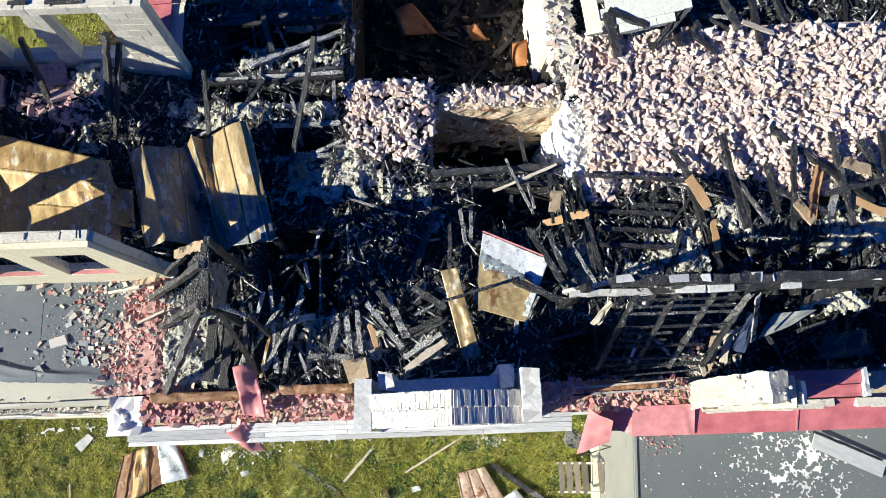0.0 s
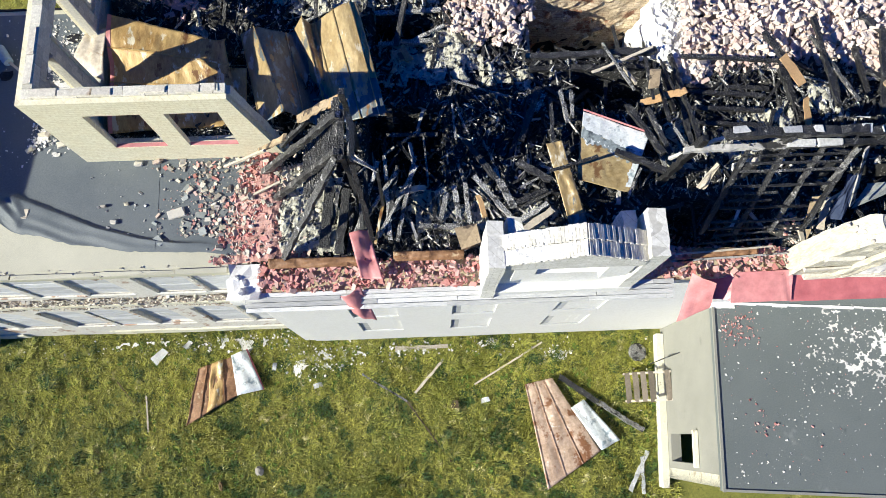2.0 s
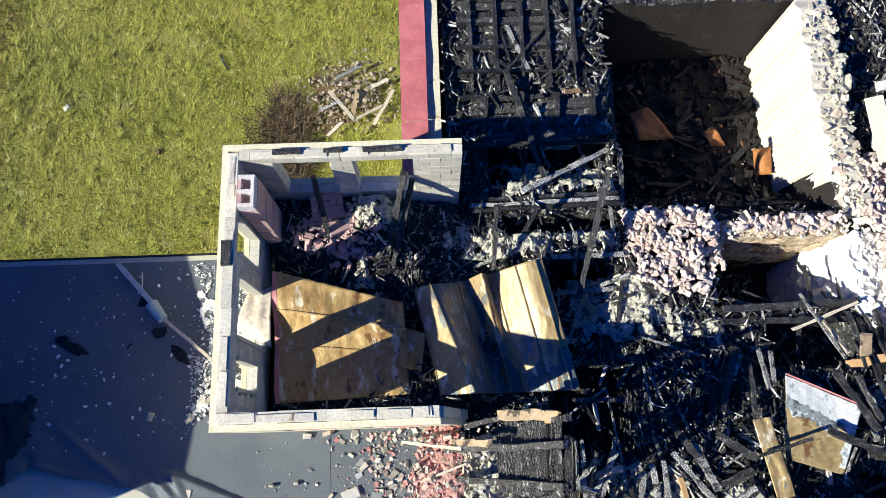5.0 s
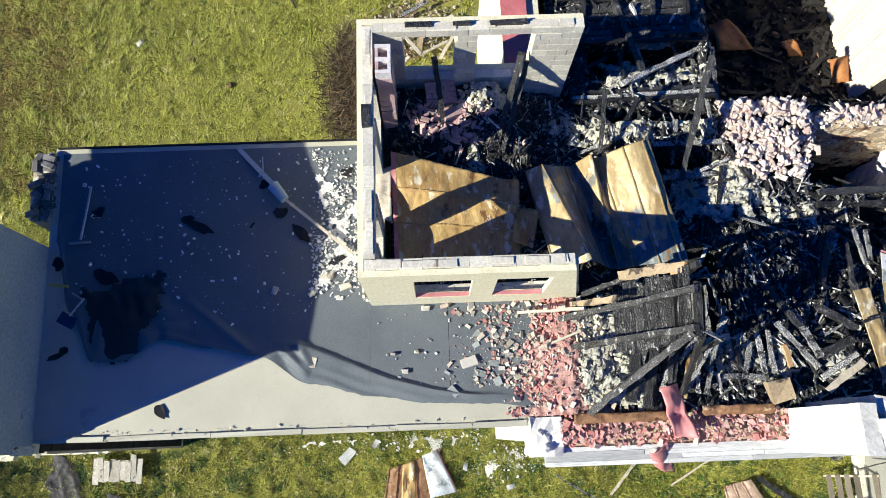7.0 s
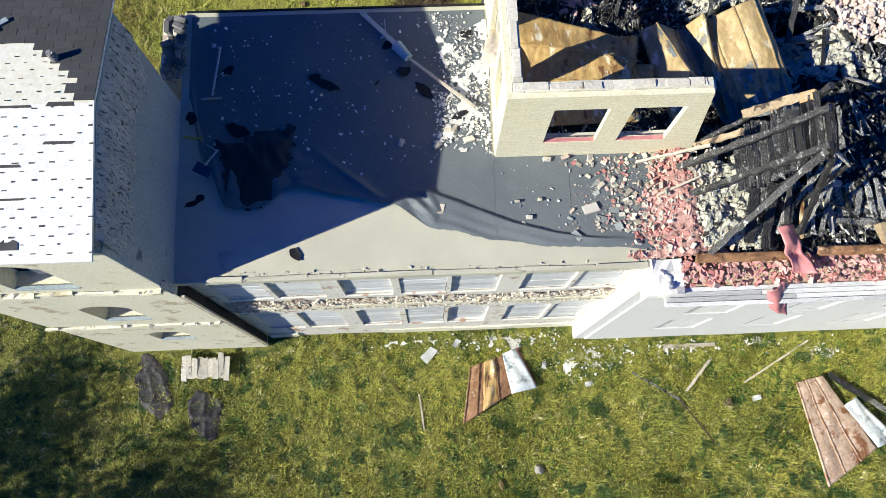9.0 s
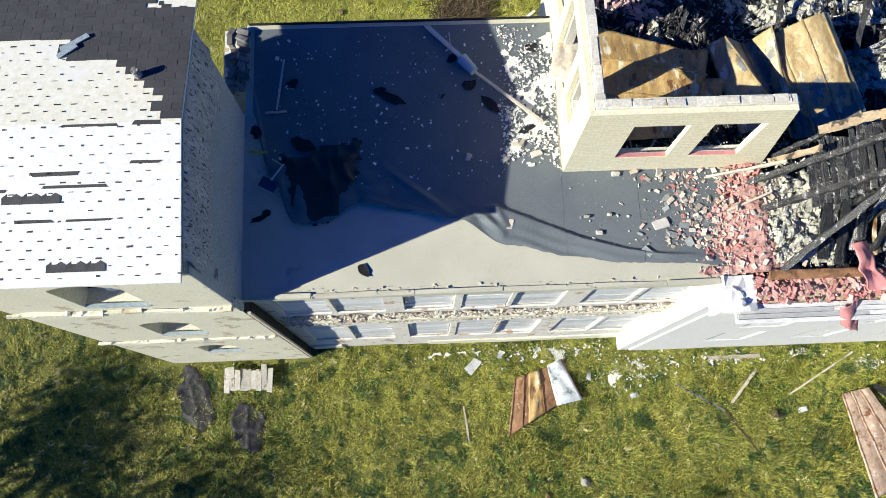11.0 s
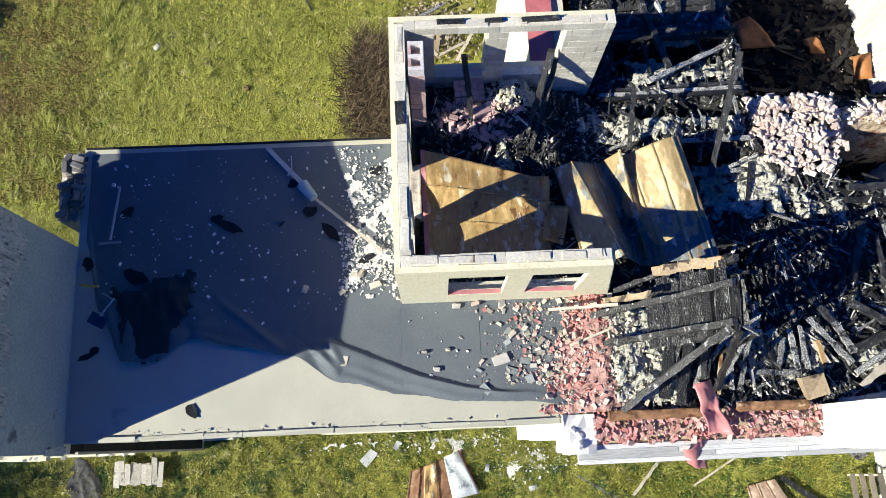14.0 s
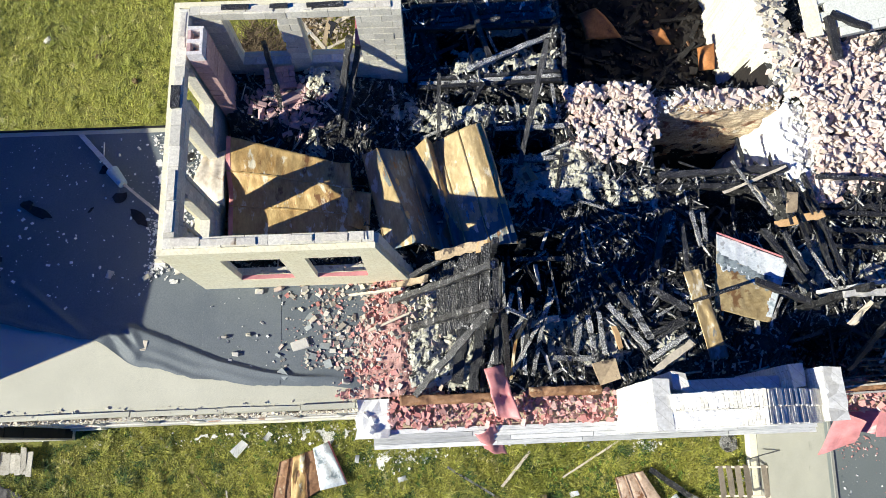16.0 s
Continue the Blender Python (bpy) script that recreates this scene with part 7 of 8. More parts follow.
timber((-6.5, 8.0, 10.2), (-6.95, 6.75, 8.75), 0.12, 0.12, label="charred post leaning in the window", name="charred_post")
timber((-6.35, 8.0, 9.9), (-6.85, 6.5, 8.7), 0.10, 0.08, label="charred post leaning in the window", name="charred_post")
lie(-2.95, 5.72, -2.75, 5.4, 0.2, 0.03, ORANGEWOOD, "splintered orange board end", 0.3, name="board", category="board")
lie(-4.05, 8.12, -1.75, 9.32, 0.13, 0.10, SCORCH, GREY, 0.25)
for k, y in enumerate((7.75, 7.88, 8.02)):
    lie(-5.2, y, -1.95, y + 0.06, 0.10, 0.12, SCORCH if k == 1 else CHAR, "scorched wall plate along the ash", 0.22)
lie(-3.55, 6.68, -2.0, 6.66, 0.12, 0.08, SCORCH, GREY, 0.2)
lie(-3.45, 5.92, -2.15, 5.96, 0.13, 0.10, SCORCH, GREY, 0.2)
lie(-4.22, 11.0, -3.55, 8.45, 0.14, 0.14, up=0.35)
lie(-1.82, 11.2, -1.86, 9.18, 0.12, 0.14, up=0.3)
lie(-1.76, 9.2, -1.82, 7.7, 0.12, 0.14, SCORCH, GREY, 0.3)
lie(-2.95, 10.45, -1.85, 10.72, 0.12, 0.05, ORANGEWOOD, "raw yellow plank among the burnt roof timbers", 0.3, name="board", category="board")
for k in range(7):
    lie(-5.3, 9.2 + 0.62 * k, -1.9, 9.25 + 0.62 * k + rng.uniform(-0.2, 0.2), 0.10, 0.12, label="charred joist of the rear wing", up=0.2)
lie(5.45, 4.95, 6.0, 3.1, 0.16, 0.14, up=0.3)
lie(5.75, 4.1, 5.95, 3.5, 0.16, 0.04, ORANGEWOOD, "half-burnt brown board on a beam", 0.42, name="board", category="board")
lie(7.15, 5.8, 7.22, 4.25, 0.13, 0.13, up=0.35)
lie(8.85, 5.55, 8.15, 4.05, 0.13, 0.13, SCORCH, GREY, 0.4)
lie(7.2, 6.1, 8.5, 5.0, 0.13, 0.12, up=0.5)
lie(6.55, 5.0, 6.75, 3.5, 0.12, 0.12, up=0.3)
lie(9.4, 5.2, 9.0, 3.6, 0.13, 0.12, up=0.3)
lie(8.6, 4.6, 9.6, 4.0, 0.22, 0.03, ORANGEWOOD, "brown board among burnt timbers", 0.4, name="board", category="board")
lie(4.15, 9.0, 4.35, 8.35, 0.12, 0.12, up=0.6)
lie(4.25, 9.1, 4.8, 8.75, 0.10, 0.10, up=0.6)
lie(5.9, 9.2, 5.85, 8.4, 0.12, 0.14, up=0.6)
lie(6.1, 9.0, 6.7, 8.5, 0.14, 0.14, up=0.5)
lie(6.3, 8.9, 7.0, 8.75, 0.1, 0.06, SCORCH, GREY, 0.55)
for A, B, W in (((3.87, 8.76, 9.25), (4.12, 7.9, 8.9), 0.16), ((3.9, 8.78, 9.3), (4.72, 8.4, 9.25), 0.12), ((4.85, 8.0, 8.95), (5.5, 8.75, 9.4), 0.10), ((4.95, 8.05, 8.95), (5.62, 8.7, 9.35), 0.09), ((5.35, 9.3, 9.0), (5.5, 8.1, 8.95), 0.14), ((5.7, 9.3, 9.0), (5.95, 8.5, 8.95), 0.13), ((5.8, 8.35, 8.95), (6.3, 7.9, 8.9), 0.10), ((6.5, 9.3, 9.0), (6.9, 8.5, 8.9), 0.15), ((7.2, 9.2, 9.0), (7.3, 8.1, 8.9), 0.13), ((7.7, 9.3, 9.0), (7.95, 8.6, 8.9), 0.12)):
    timber(A, B, W, W * 0.8, CHAR, "charred beam lying over the rear edge of the brick heap")
timber((6.9, 8.55, 9.05), (7.6, 8.3, 8.95), 0.10, 0.05, PALEWOOD, "pale half-burnt board over the brick heap", name="board", category="board")
for A, B, W, MT in (((2.45, 5.3, 8.6), (2.4, 4.1, 8.95), 0.09, CHAR), ((2.62, 5.15, 8.6), (2.7, 3.6, 8.9), 0.10, CHAR), ((2.78, 5.2, 8.62), (2.86, 4.3, 8.95), 0.06, SILVER), ((2.98, 5.3, 8.65), (3.32, 3.1, 8.85), 0.12, CHAR),
                    ((3.2, 5.2, 8.75), (5.4, 4.95, 8.85), 0.10, CHAR), ((1.9, 4.1, 8.7), (2.5, 2.9, 8.8), 0.15, CHAR), ((2.3, 4.0, 8.75), (2.6, 3.1, 8.8), 0.13, SILVER), ((5.0, 5.6, 8.95), (5.75, 4.3, 8.85), 0.15, CHAR),
                    ((6.1, 5.9, 9.0), (6.4, 3.9, 8.8), 0.13, CHAR), ((6.0, 5.5, 8.95), (6.9, 4.0, 8.75), 0.09, SILVER), ((7.6, 5.6, 8.95), (7.4, 3.7, 8.7), 0.14, CHAR), ((8.0, 5.3, 8.9), (9.2, 4.4, 8.7), 0.13, CHAR),
                    ((8.4, 5.9, 9.0), (8.7, 3.9, 8.7), 0.15, CHAR), ((9.0, 5.7, 8.95), (9.7, 4.2, 8.7), 0.14, SILVER), ((9.5, 5.9, 8.95), (9.6, 4.0, 8.7), 0.15, CHAR), ((8.2, 4.6, 8.8), (9.9, 4.9, 8.9), 0.14, CHAR), ((7.2, 4.7, 8.75), (8.3, 4.1, 8.75), 0.12, CHAR)):
    timber(A, B, W * 0.75, W * 0.6, MT, "charred beam lying against the front of the brick heap", rough=0.34)
for A, B, W, MT in (((2.52, 4.75, 8.98), (2.42, 4.35, 8.95), 0.22, TANWOOD), ((5.25, 4.95, 9.05), (5.6, 4.3, 9.0), 0.2, ORANGEWOOD), ((8.6, 5.2, 9.0), (9.1, 5.0, 8.98), 0.24, TANWOOD), ((7.5, 4.4, 8.85), (7.8, 4.0, 8.8), 0.2, TANWOOD)):
    timber(A, B, W, 0.025, MT, "half-burnt brown board piece by the brick heap", name="board", category="board")
timber((1.55, 5.7, 8.55), (2.0, 4.3, 9.0), 0.05, 0.05, SCORCH, "thin ash-grey lath standing out of the hole", name="lath", category="lath")
timber((1.25, 4.95, 8.6), (2.6, 5.45, 8.75), 0.06, 0.05, PALEWOOD, "pale lath lying over the hole", name="lath", category="lath")
timber((2.0, 5.4, 8.2), (2.02, 4.4, 9.1), 0.05, 0.05, PALEWOOD, "thin pale lath leaning over the hole", name="lath", category="lath")
timber((-0.05, 5.45, 8.5), (2.75, 5.5, 8.5), 0.14, 0.12, label="charred beam along the edge of the sunken room")
timber((-0.1, 5.2, 8.4), (2.6, 5.15, 8.4), 0.12, 0.12, label="charred beam along the edge of the sunken room")

# smaller charred timbers strewn at random over the burnt floor
K = 0
while K < 330:
    x, y, a, L = rng.uniform(-5.4, 10.5), rng.uniform(1.2, 13.5), rng.gauss(1.57, 0.75), rng.uniform(0.35, 1.5)
    if x > 2.7 and 5.3 < y < 8.6 or -2.1 < x < 2.7 and 5.6 < y < 7.5 or -6.3 < x < -3.1 and 3.8 < y < 6.5 or -1.8 < x < 2.0 and y < 1.4 or -1.9 < x < 2.8 and y > 7.6:
        continue
    x1, y1 = x + L * math.cos(a), y + L * math.sin(a)
    if not (-5.5 < x1 < 11 and 1.1 < y1 < 14) or -1.9 < x1 < 2.8 and y1 > 7.6:
        continue
    grey = rng.random() < 0.22
    lie(x, y, x1, y1, rng.uniform(0.03, 0.11), rng.uniform(0.03, 0.09), (ASHEN if L < 0.6 else SCORCH) if grey else CHAR, "ash-grey burnt stick in the debris" if grey else "black charred stick in the debris", rng.uniform(0.03, 0.2), rng.uniform(0.03, 0.3), name="burnt_stick", category="burnt wood")
    K += 1


def burnt_litter():
    spots = []
    while len(spots) < 9000:
        x, y = rng.uniform(-9.2, 11), rng.uniform(1.0, 13.8)
        if x < -5.9 and y < 3.75 or x < -5.6 and y > 7.9 or x > 2.1 and 5.35 < y < 8.5 or -1.8 < x < 2.8 and y > 7.6:
            continue
        spots.append((x, y, ash_z(x, y) + 0.01))
    shards(spots[:5000], CHAR, "charcoal_litter", "charcoal lumps and burnt splinters on the floor", "charcoal", (0.04, 0.22), 0.5)
    shards(spots[5000:8000], ASHWHITE, "ash_crumbs", "pale ash and plaster crumbs on the burnt floor", "ash", (0.015, 0.10), 0.5)
    flecks = []
    while len(flecks) < 9000:
        x, y = rng.uniform(-9.2, 11), rng.uniform(1.0, 13.8)
        if x < -5.9 and y < 3.75 or x < -5.6 and y > 7.9 or x > 2.1 and 5.35 < y < 8.5 or -1.8 < x < 2.8 and y > 7.6 or nz(x, y, 0.8, 17.0) + 0.5 * nz(x, y, 3.0, 18.0) < rng.uniform(-0.3, 0.35):
            continue
        flecks.append((x, y, ash_z(x, y) + rng.uniform(0.02, 0.09)))
    shards(flecks, ASHWHITE, "ash_flecks", "drifts of white ash flecks over the burnt debris", "ash", (0.012, 0.06), 0.3)
    shards(spots[8000:8700], RUBBLE, "plaster_crumbs", "pale plaster lumps among the charcoal", "rubble", (0.04, 0.14), 0.6)


def splinters(n, mat, name, label):
    vs, fs = [], []
    while len(fs) < n * 4:
        x, y = rng.uniform(-9.1, 11), rng.uniform(1.0, 13.8)
        if x < -5.9 and y < 3.75 or x < -5.6 and y > 7.9 or x > 2.1 and 5.35 < y < 8.4 or -1.8 < x < 2.8 and y > 7.6:
            continue
        L, w, a, z = rng.uniform(0.08, 0.42), rng.uniform(0.012, 0.04), rng.gauss(1.4, 0.9), ash_z(x, y) + rng.uniform(0.03, 0.14)
        c, s, dz, k = math.cos(a) * L / 2, math.sin(a) * L / 2, rng.uniform(-0.25, 0.25) * L, len(vs)
        for e in (-1, 1):
            p, q = Vector((x + e * c, y + e * s, z + e * dz)), Vector((-s, c, 0)).normalized() * w * rng.uniform(0.4, 1)
            vs += [p - q, p + q, p + Vector((0, 0, w * 1.2))]
        fs += [(k, k + 1, k + 4, k + 3), (k + 1, k + 2, k + 5, k + 4), (k + 2, k, k + 3, k + 5), (k, k + 2, k + 1)]
    me = bpy.data.meshes.new(name)
    me.from_pydata(vs, [], fs)
    me.materials.append(mat)
    tagged(new(name, me), label, "splinters", kind="stuff")


# Charred wood made blacker, to imitate the shade down in the court.
SHADEWOOD = shade("charred_wood_with_shade", (0.006, 0.006, 0.007), (0.022, 0.02, 0.02), 5.0, 0.6, 0.9, 22.0, ((0.06, 0.055, 0.05), 6.0, 0.38), cells=24.0, cracks=0.5)


def court_litter():
    """Charred debris on the floor of the sunken court, its colours blackened to imitate shade."""
    def spots(n):
        q = [(rng.uniform(-1.7, 2.5), rng.uniform(7.6, 12.5)) for _ in range(n)]
        return [(x, y, ash_z(x, y) + 0.02) for x, y in q]

    shards(spots(1500), SHADESOIL, "court_charcoal", "charred lumps on the floor of the sunken court", "charcoal", (0.04, 0.26), 0.5)
    shards(spots(260), BROWNRUST, "court_scraps", "brown scraps among the charcoal of the sunken court", "scraps", (0.03, 0.2), 0.25)
    shards([p for p in spots(500) if p[1] < 8.6 + 0.6 * p[0] * (p[0] > 0)], RUBBLE, "court_rubble", "mortar crumbs fallen down the slope of the court", "rubble", (0.02, 0.10), 0.5)
    for _ in range(30):
        x, y, a, L = rng.uniform(-1.5, 2.2), rng.uniform(7.7, 12.2), rng.gauss(0.2, 0.7), rng.uniform(0.5, 1.6)
        x1, y1 = min(2.4, x + L * math.cos(a)), min(12.4, max(7.7, y + L * math.sin(a)))
        timber((x, y, ash_z(x, y) + 0.08), (x1, y1, ash_z(x1, y1) + 0.1), rng.uniform(0.05, 0.12), 0.07, SHADEWOOD, "black charred stick on the floor of the court", name="burnt_stick", category="burnt wood")


court_litter()
shards([(x, y, ash_z(x, y) + 0.03) for x, y in [(rng.uniform(2.2, 5.6), rng.gauss(1.15, 0.28)) for _ in range(420)] if y > 0.98], REDBRICK, "fallen_red_plaster", "red plaster fallen among the burnt rafters behind the wall head", "rubble", (0.03, 0.17), 0.35)
shards([(x, y, ash_z(x, y) + 0.05) for x, y in [(rng.uniform(4.4, 6.2), rng.uniform(1.0, 1.9)) for _ in range(160)]], RUBBLE, "fallen_plaster", "pale plaster lumps behind the ruined pediment", "rubble", (0.03, 0.16), 0.5)
splinters(6000, CHAR, "charred_splinters", "charred laths and splinters all over the floor")
splinters(3000, SCORCH, "grey_splinters", "ash-grey laths and splinters all over the floor")
splinters(1500, ASHEN, "pale_splinters", "ash-white laths and splinters on the floor")
ASHWHITE = shade("white_ash", (0.44, 0.43, 0.42), (0.68, 0.67, 0.65), 4.0, 0.95, 0.4, vary=0.35)
burnt_litter()


def wool():
    """Torn mats of insulation lying over the debris, ragged at the edge and pitted."""
    mats = ((-5.5, -3.5, 6.65, 7.45, 0), (-3.8, -2.0, 6.75, 7.4, 0), (-5.9, -5.2, 6.5, 7.4, 0), (-3.5, -1.1, 4.85, 6.3, 0.05), (4.4, 5.8, 3.1, 4.4, 0), (6.0, 6.9, 3.8, 4.7, 0), (-5.7, -4.2, 1.05, 3.2, 0.14),
            (2.5, 3.3, 2.7, 4.0, 0), (7.5, 9.0, 2.1, 3.0, 0.3), (-3.8, -1.9, 9.3, 10.5, 0), (-4.4, -1.9, 8.1, 9.0, 0.05), (2.95, 3.35, 7.6, 12.2, 0.45), (3.9, 5.0, 2.7, 3.6, 0), (-2.9, -1.1, 1.4, 2.5, 0), (-8.2, -7.2, 6.1, 6.8, 0), (-7.5, -6.5, 7.3, 7.95, 0.12), (-1.3, 0.1, 4.7, 5.5, 0), (-0.6, 0.6, 1.4, 2.3, 0), (8.2, 10.2, 3.4, 4.6, 0))
    st = 0.035
    for k, (x0, x1, y0, y1, up) in enumerate(mats):
        g, vs, fs = {}, [], []
        for i in range(int((x1 - x0) / st) + 1):
            for j in range(int((y1 - y0) / st) + 1):
                x, y = x0 + i * st, y0 + j * st
                m = min(x - x0, x1 - x, y - y0, y1 - y) / 0.35 + 1.3 * nz(x, y, 2.0, k) + 0.9 * nz(x, y, 5.0, k + 50)
                if m > 0.25:
                    g[i, j] = len(vs)
                    vs.append((x + rng.uniform(-0.01, 0.01), y + rng.uniform(-0.01, 0.01), rest(x, y) + up + 0.02 + min(1.0, m) * (0.05 + 0.16 * abs(nz(x, y, 4.0, k + 9))) + 0.07 * abs(nz(x, y, 11.0, k + 4)) + rng.uniform(0, 0.02)))
        left, keep = set(g), set()
        while left:
            todo, seen = [left.pop()], set()
            while todo:
                c = todo.pop()
                seen.add(c)
                for d in ((c[0] + 1, c[1]), (c[0] - 1, c[1]), (c[0], c[1] + 1), (c[0], c[1] - 1)):
                    if d in left:
                        left.discard(d)
                        todo.append(d)
            if len(seen) > len(keep):
                keep = seen
        for (i, j), v in g.items():
            q = [g.get(c) for c in ((i + 1, j), (i + 1, j + 1), (i, j + 1))]
            if None not in q and (i, j) in keep:
                fs.append((v, *q))
        me = bpy.data.meshes.new("mineral_wool")
        me.from_pydata(vs, [], fs)
        me.materials.append(WOOL)
        tagged(new("mineral_wool", me), "torn mat of sooty grey-green mineral wool", "insulation", kind="stuff")


wool()

# ---- litter on the flat roof ----


def roof_litter():
    spots = []
    t, g = bmesh.new(), {}
    for i in range(52):
        for j in range(132):
            x, y = -11.0 + i * 0.025, 3.45 + j * 0.025
            e = 0.45 * inside(x, y, -10.55, -9.72, 3.7, 6.3, 0.6) + 0.7 * nz(x, y, 1.8, 97.0) + 0.7 * nz(x, y, 5.0, 98.0) + 0.4 * nz(x, y, 13.0, 99.0)
            if e > 0.49:
                g[i, j] = t.verts.new((x + rng.uniform(-0.008, 0.008), y + rng.uniform(-0.008, 0.008), roof_z(y) + 0.034 + rng.uniform(0, 0.01)))
    for (i, j), v in g.items():
        q = [g.get(k) for k in ((i + 1, j), (i + 1, j + 1), (i, j + 1))]
        if all(q):
            t.faces.new((v, *q))
    thing("plaster_dust", t, FLAKES, "white plaster dust lying on the felt at the wall foot", "dust", kind="stuff")
    while len(spots) < 1900:
        x, y = rng.uniform(-10.95, -9.75), rng.uniform(3.4, 6.75)
        if rng.random() < 0.35 + 0.9 * nz(x, y, 1.6, 2.0) + 0.35 * inside(x, y, -10.6, -9.8, 4.0, 5.6, 0.5):
            spots.append((x, y, roof_z(y) + 0.035))
    shards(spots, FLAKES, "plaster_litter", "drift of white plaster crumbs along the wall foot", "rubble", (0.008, 0.085), 0.25)
    spots = [(rng.uniform(-15.8, -10.9), rng.uniform(3.0, 6.7), 0) for _ in range(420)] + [(rng.uniform(-9.6, -6.9), rng.uniform(1.6, 3.3), 0) for _ in range(60)]
    shards([(x, y, roof_z(y) + 0.03) for x, y, z in spots], FLAKES, "plaster_bits", "white plaster bits scattered over the felt", "rubble", (0.008, 0.09), 0.4)
    spots = []
    while len(spots) < 500:
        x, y = rng.gauss(-6.95, 0.55), rng.uniform(1.6, 3.35)
        if -8.6 < x < -6.2:
            spots.append((x, y, roof_z(y) + 0.03))
    shards(spots, RUBBLE, "mortar_litter", "pale mortar lumps beside the red plaster heap", "rubble", (0.015, 0.15), 0.25, tilt=25)
    shards([(x - 0.1, y + 0.02, z) for x, y, z in spots[:150]], REDBRICK, "pink_litter", "pink plaster flakes strewn among the mortar", "rubble", (0.02, 0.12), 0.25)
    shards([(rng.gauss(-7.6, 0.6), rng.uniform(1.5, 3.2), roof_z(2.3) + 0.03) for _ in range(13)], GREYSHARD, "slate_shards", "flat grey-green shards of broken sheet on the felt", "shards", (0.12, 0.42), 0.06, tilt=8)
    for x, y, w, a in ((-10.25, 3.72, 0.30, 20), (-10.55, 3.98, 0.22, 60), (-10.7, 3.95, 0.2, 10), (-11.7, 3.68, 0.22, 70), (-10.95, 3.6, 0.18, 30), (-10.9, 2.2, 0.28, 82), (-7.75, 2.1, 0.42, 15), (-8.6, 3.22, 0.2, 0), (-8.2, 3.25, 0.22, 10), (-7.5, 2.6, 0.2, 40), (-9.3, 2.3, 0.14, 0), (-8.8, 2.35, 0.12, 0), (-9.05, 1.95, 0.18, 0)):
        w *= 0.8
        t = bm_box(-w / 2, w / 2, -w * 0.28, w * 0.28, -0.03, 0.03, jit=0.02, bev=0.01)
        thing("broken_block", t, RUBBLE, "broken pale block lying on the roof", "block", "broken blocks").matrix_world = pose(x, y, roof_z(y) + 0.06, rng.uniform(-6, 6), rng.uniform(-6, 6), a)
    e = empty("bent_pole", "bent grey metal pole with a bottle caught on it", "pole")
    part("pole", timber_bm((-12.5, 6.78, 8.68), (-11.75, 5.95, 8.68), 0.10, 0.04, 0.08), GREYWOOD, e)
    part("pole", timber_bm((-11.5, 5.62, 8.68), (-10.1, 4.42, 8.6), 0.06, 0.05, 0.08), PALEWOOD, e)
    t = bmesh.new()
    bmesh.ops.create_cone(t, cap_ends=True, segments=14, radius1=0.13, radius2=0.10, depth=0.42, matrix=pose(-11.62, 5.76, 8.70) @ pose(0, 0, 0, 90, 0, 38))
    part("canister", t, BLUEGREY, e, "dented blue-grey canister")
    timber((-12.0, 6.6, 8.66), (-11.97, 6.1, 8.66), 0.02, 0.02, GREYWOOD, "thin wire on the felt", name="wire", category="wire")
    r = empty("broken_rake", "broken rake lying on the felt", "rake")
    part("shaft", timber_bm((-15.62, 6.05, 8.62), (-15.76, 4.9, 8.56), 0.035, 0.035, 0.05), GREYWOOD, r)
    part("head", timber_bm((-16.0, 4.83, 8.54), (-15.55, 4.85, 8.54), 0.05, 0.04, 0.1), PALEWOOD, r)
    s = empty("shovel", "blue-bladed shovel lying on the concrete", "shovel")
    t = sheet_bm([(-16.15, 3.2, 8.46), (-15.82, 3.02, 8.46), (-15.7, 3.24, 8.47), (-16.03, 3.42, 8.47)], 6, 6, lambda u, v: 0.03 * math.sin(3.14 * u))
    part("blade", t, NAVY, s, "dark blue blade")
    part("blade_rim", timber_bm((-16.15, 3.2, 8.48), (-15.82, 3.02, 8.48), 0.02, 0.02, 0.03), GREYWOOD, s)
    part("shaft", timber_bm((-15.86, 3.3, 8.5), (-15.6, 3.66, 8.5), 0.03, 0.03, 0.05), GREYWOOD, s)
    part("crossbar", timber_bm((-15.85, 3.78, 8.5), (-15.6, 3.62, 8.5), 0.025, 0.025, 0.05), GREYWOOD, s)
    timber((-16.35, 3.98, 8.5), (-15.95, 3.92, 8.5), 0.05, 0.03, YELLOWPAINT, "short yellow stick on the concrete", name="stick", category="stick")
    # torn felt scraps and the rolled-up felt in the shaded corner
    for x, y, w, h, a in ((-13.3, 5.1, 0.75, 0.2, -25), (-13.55, 5.25, 0.3, 0.22, 0), (-12.2, 5.1, 0.2, 0.05, 50), (-11.6, 5.35, 0.35, 0.3, 10), (-11.2, 4.9, 0.6, 0.25, -45), (-11.95, 6.0, 0.3, 0.2, 30), (-15.45, 5.5, 0.3, 0.25, 40), (-16.2, 4.4, 0.25, 0.3, 20), (-15.2, 4.1, 0.6, 0.3, -20), (-13.95, 1.35, 0.38, 0.2, -60), (-16.1, 2.5, 0.42, 0.12, 20), (-15.95, 2.62, 0.25, 0.16, 50), (-14.2, 3.3, 0.3, 0.12, 0), (-10.2, 6.2, 0.35, 0.25, 15), (-10.4, 4.3, 0.45, 0.16, 30)):
        t = bmesh.new()
        n = 11
        up = roof_z(y) + (0.034 if y > 1.6 else 0.016)
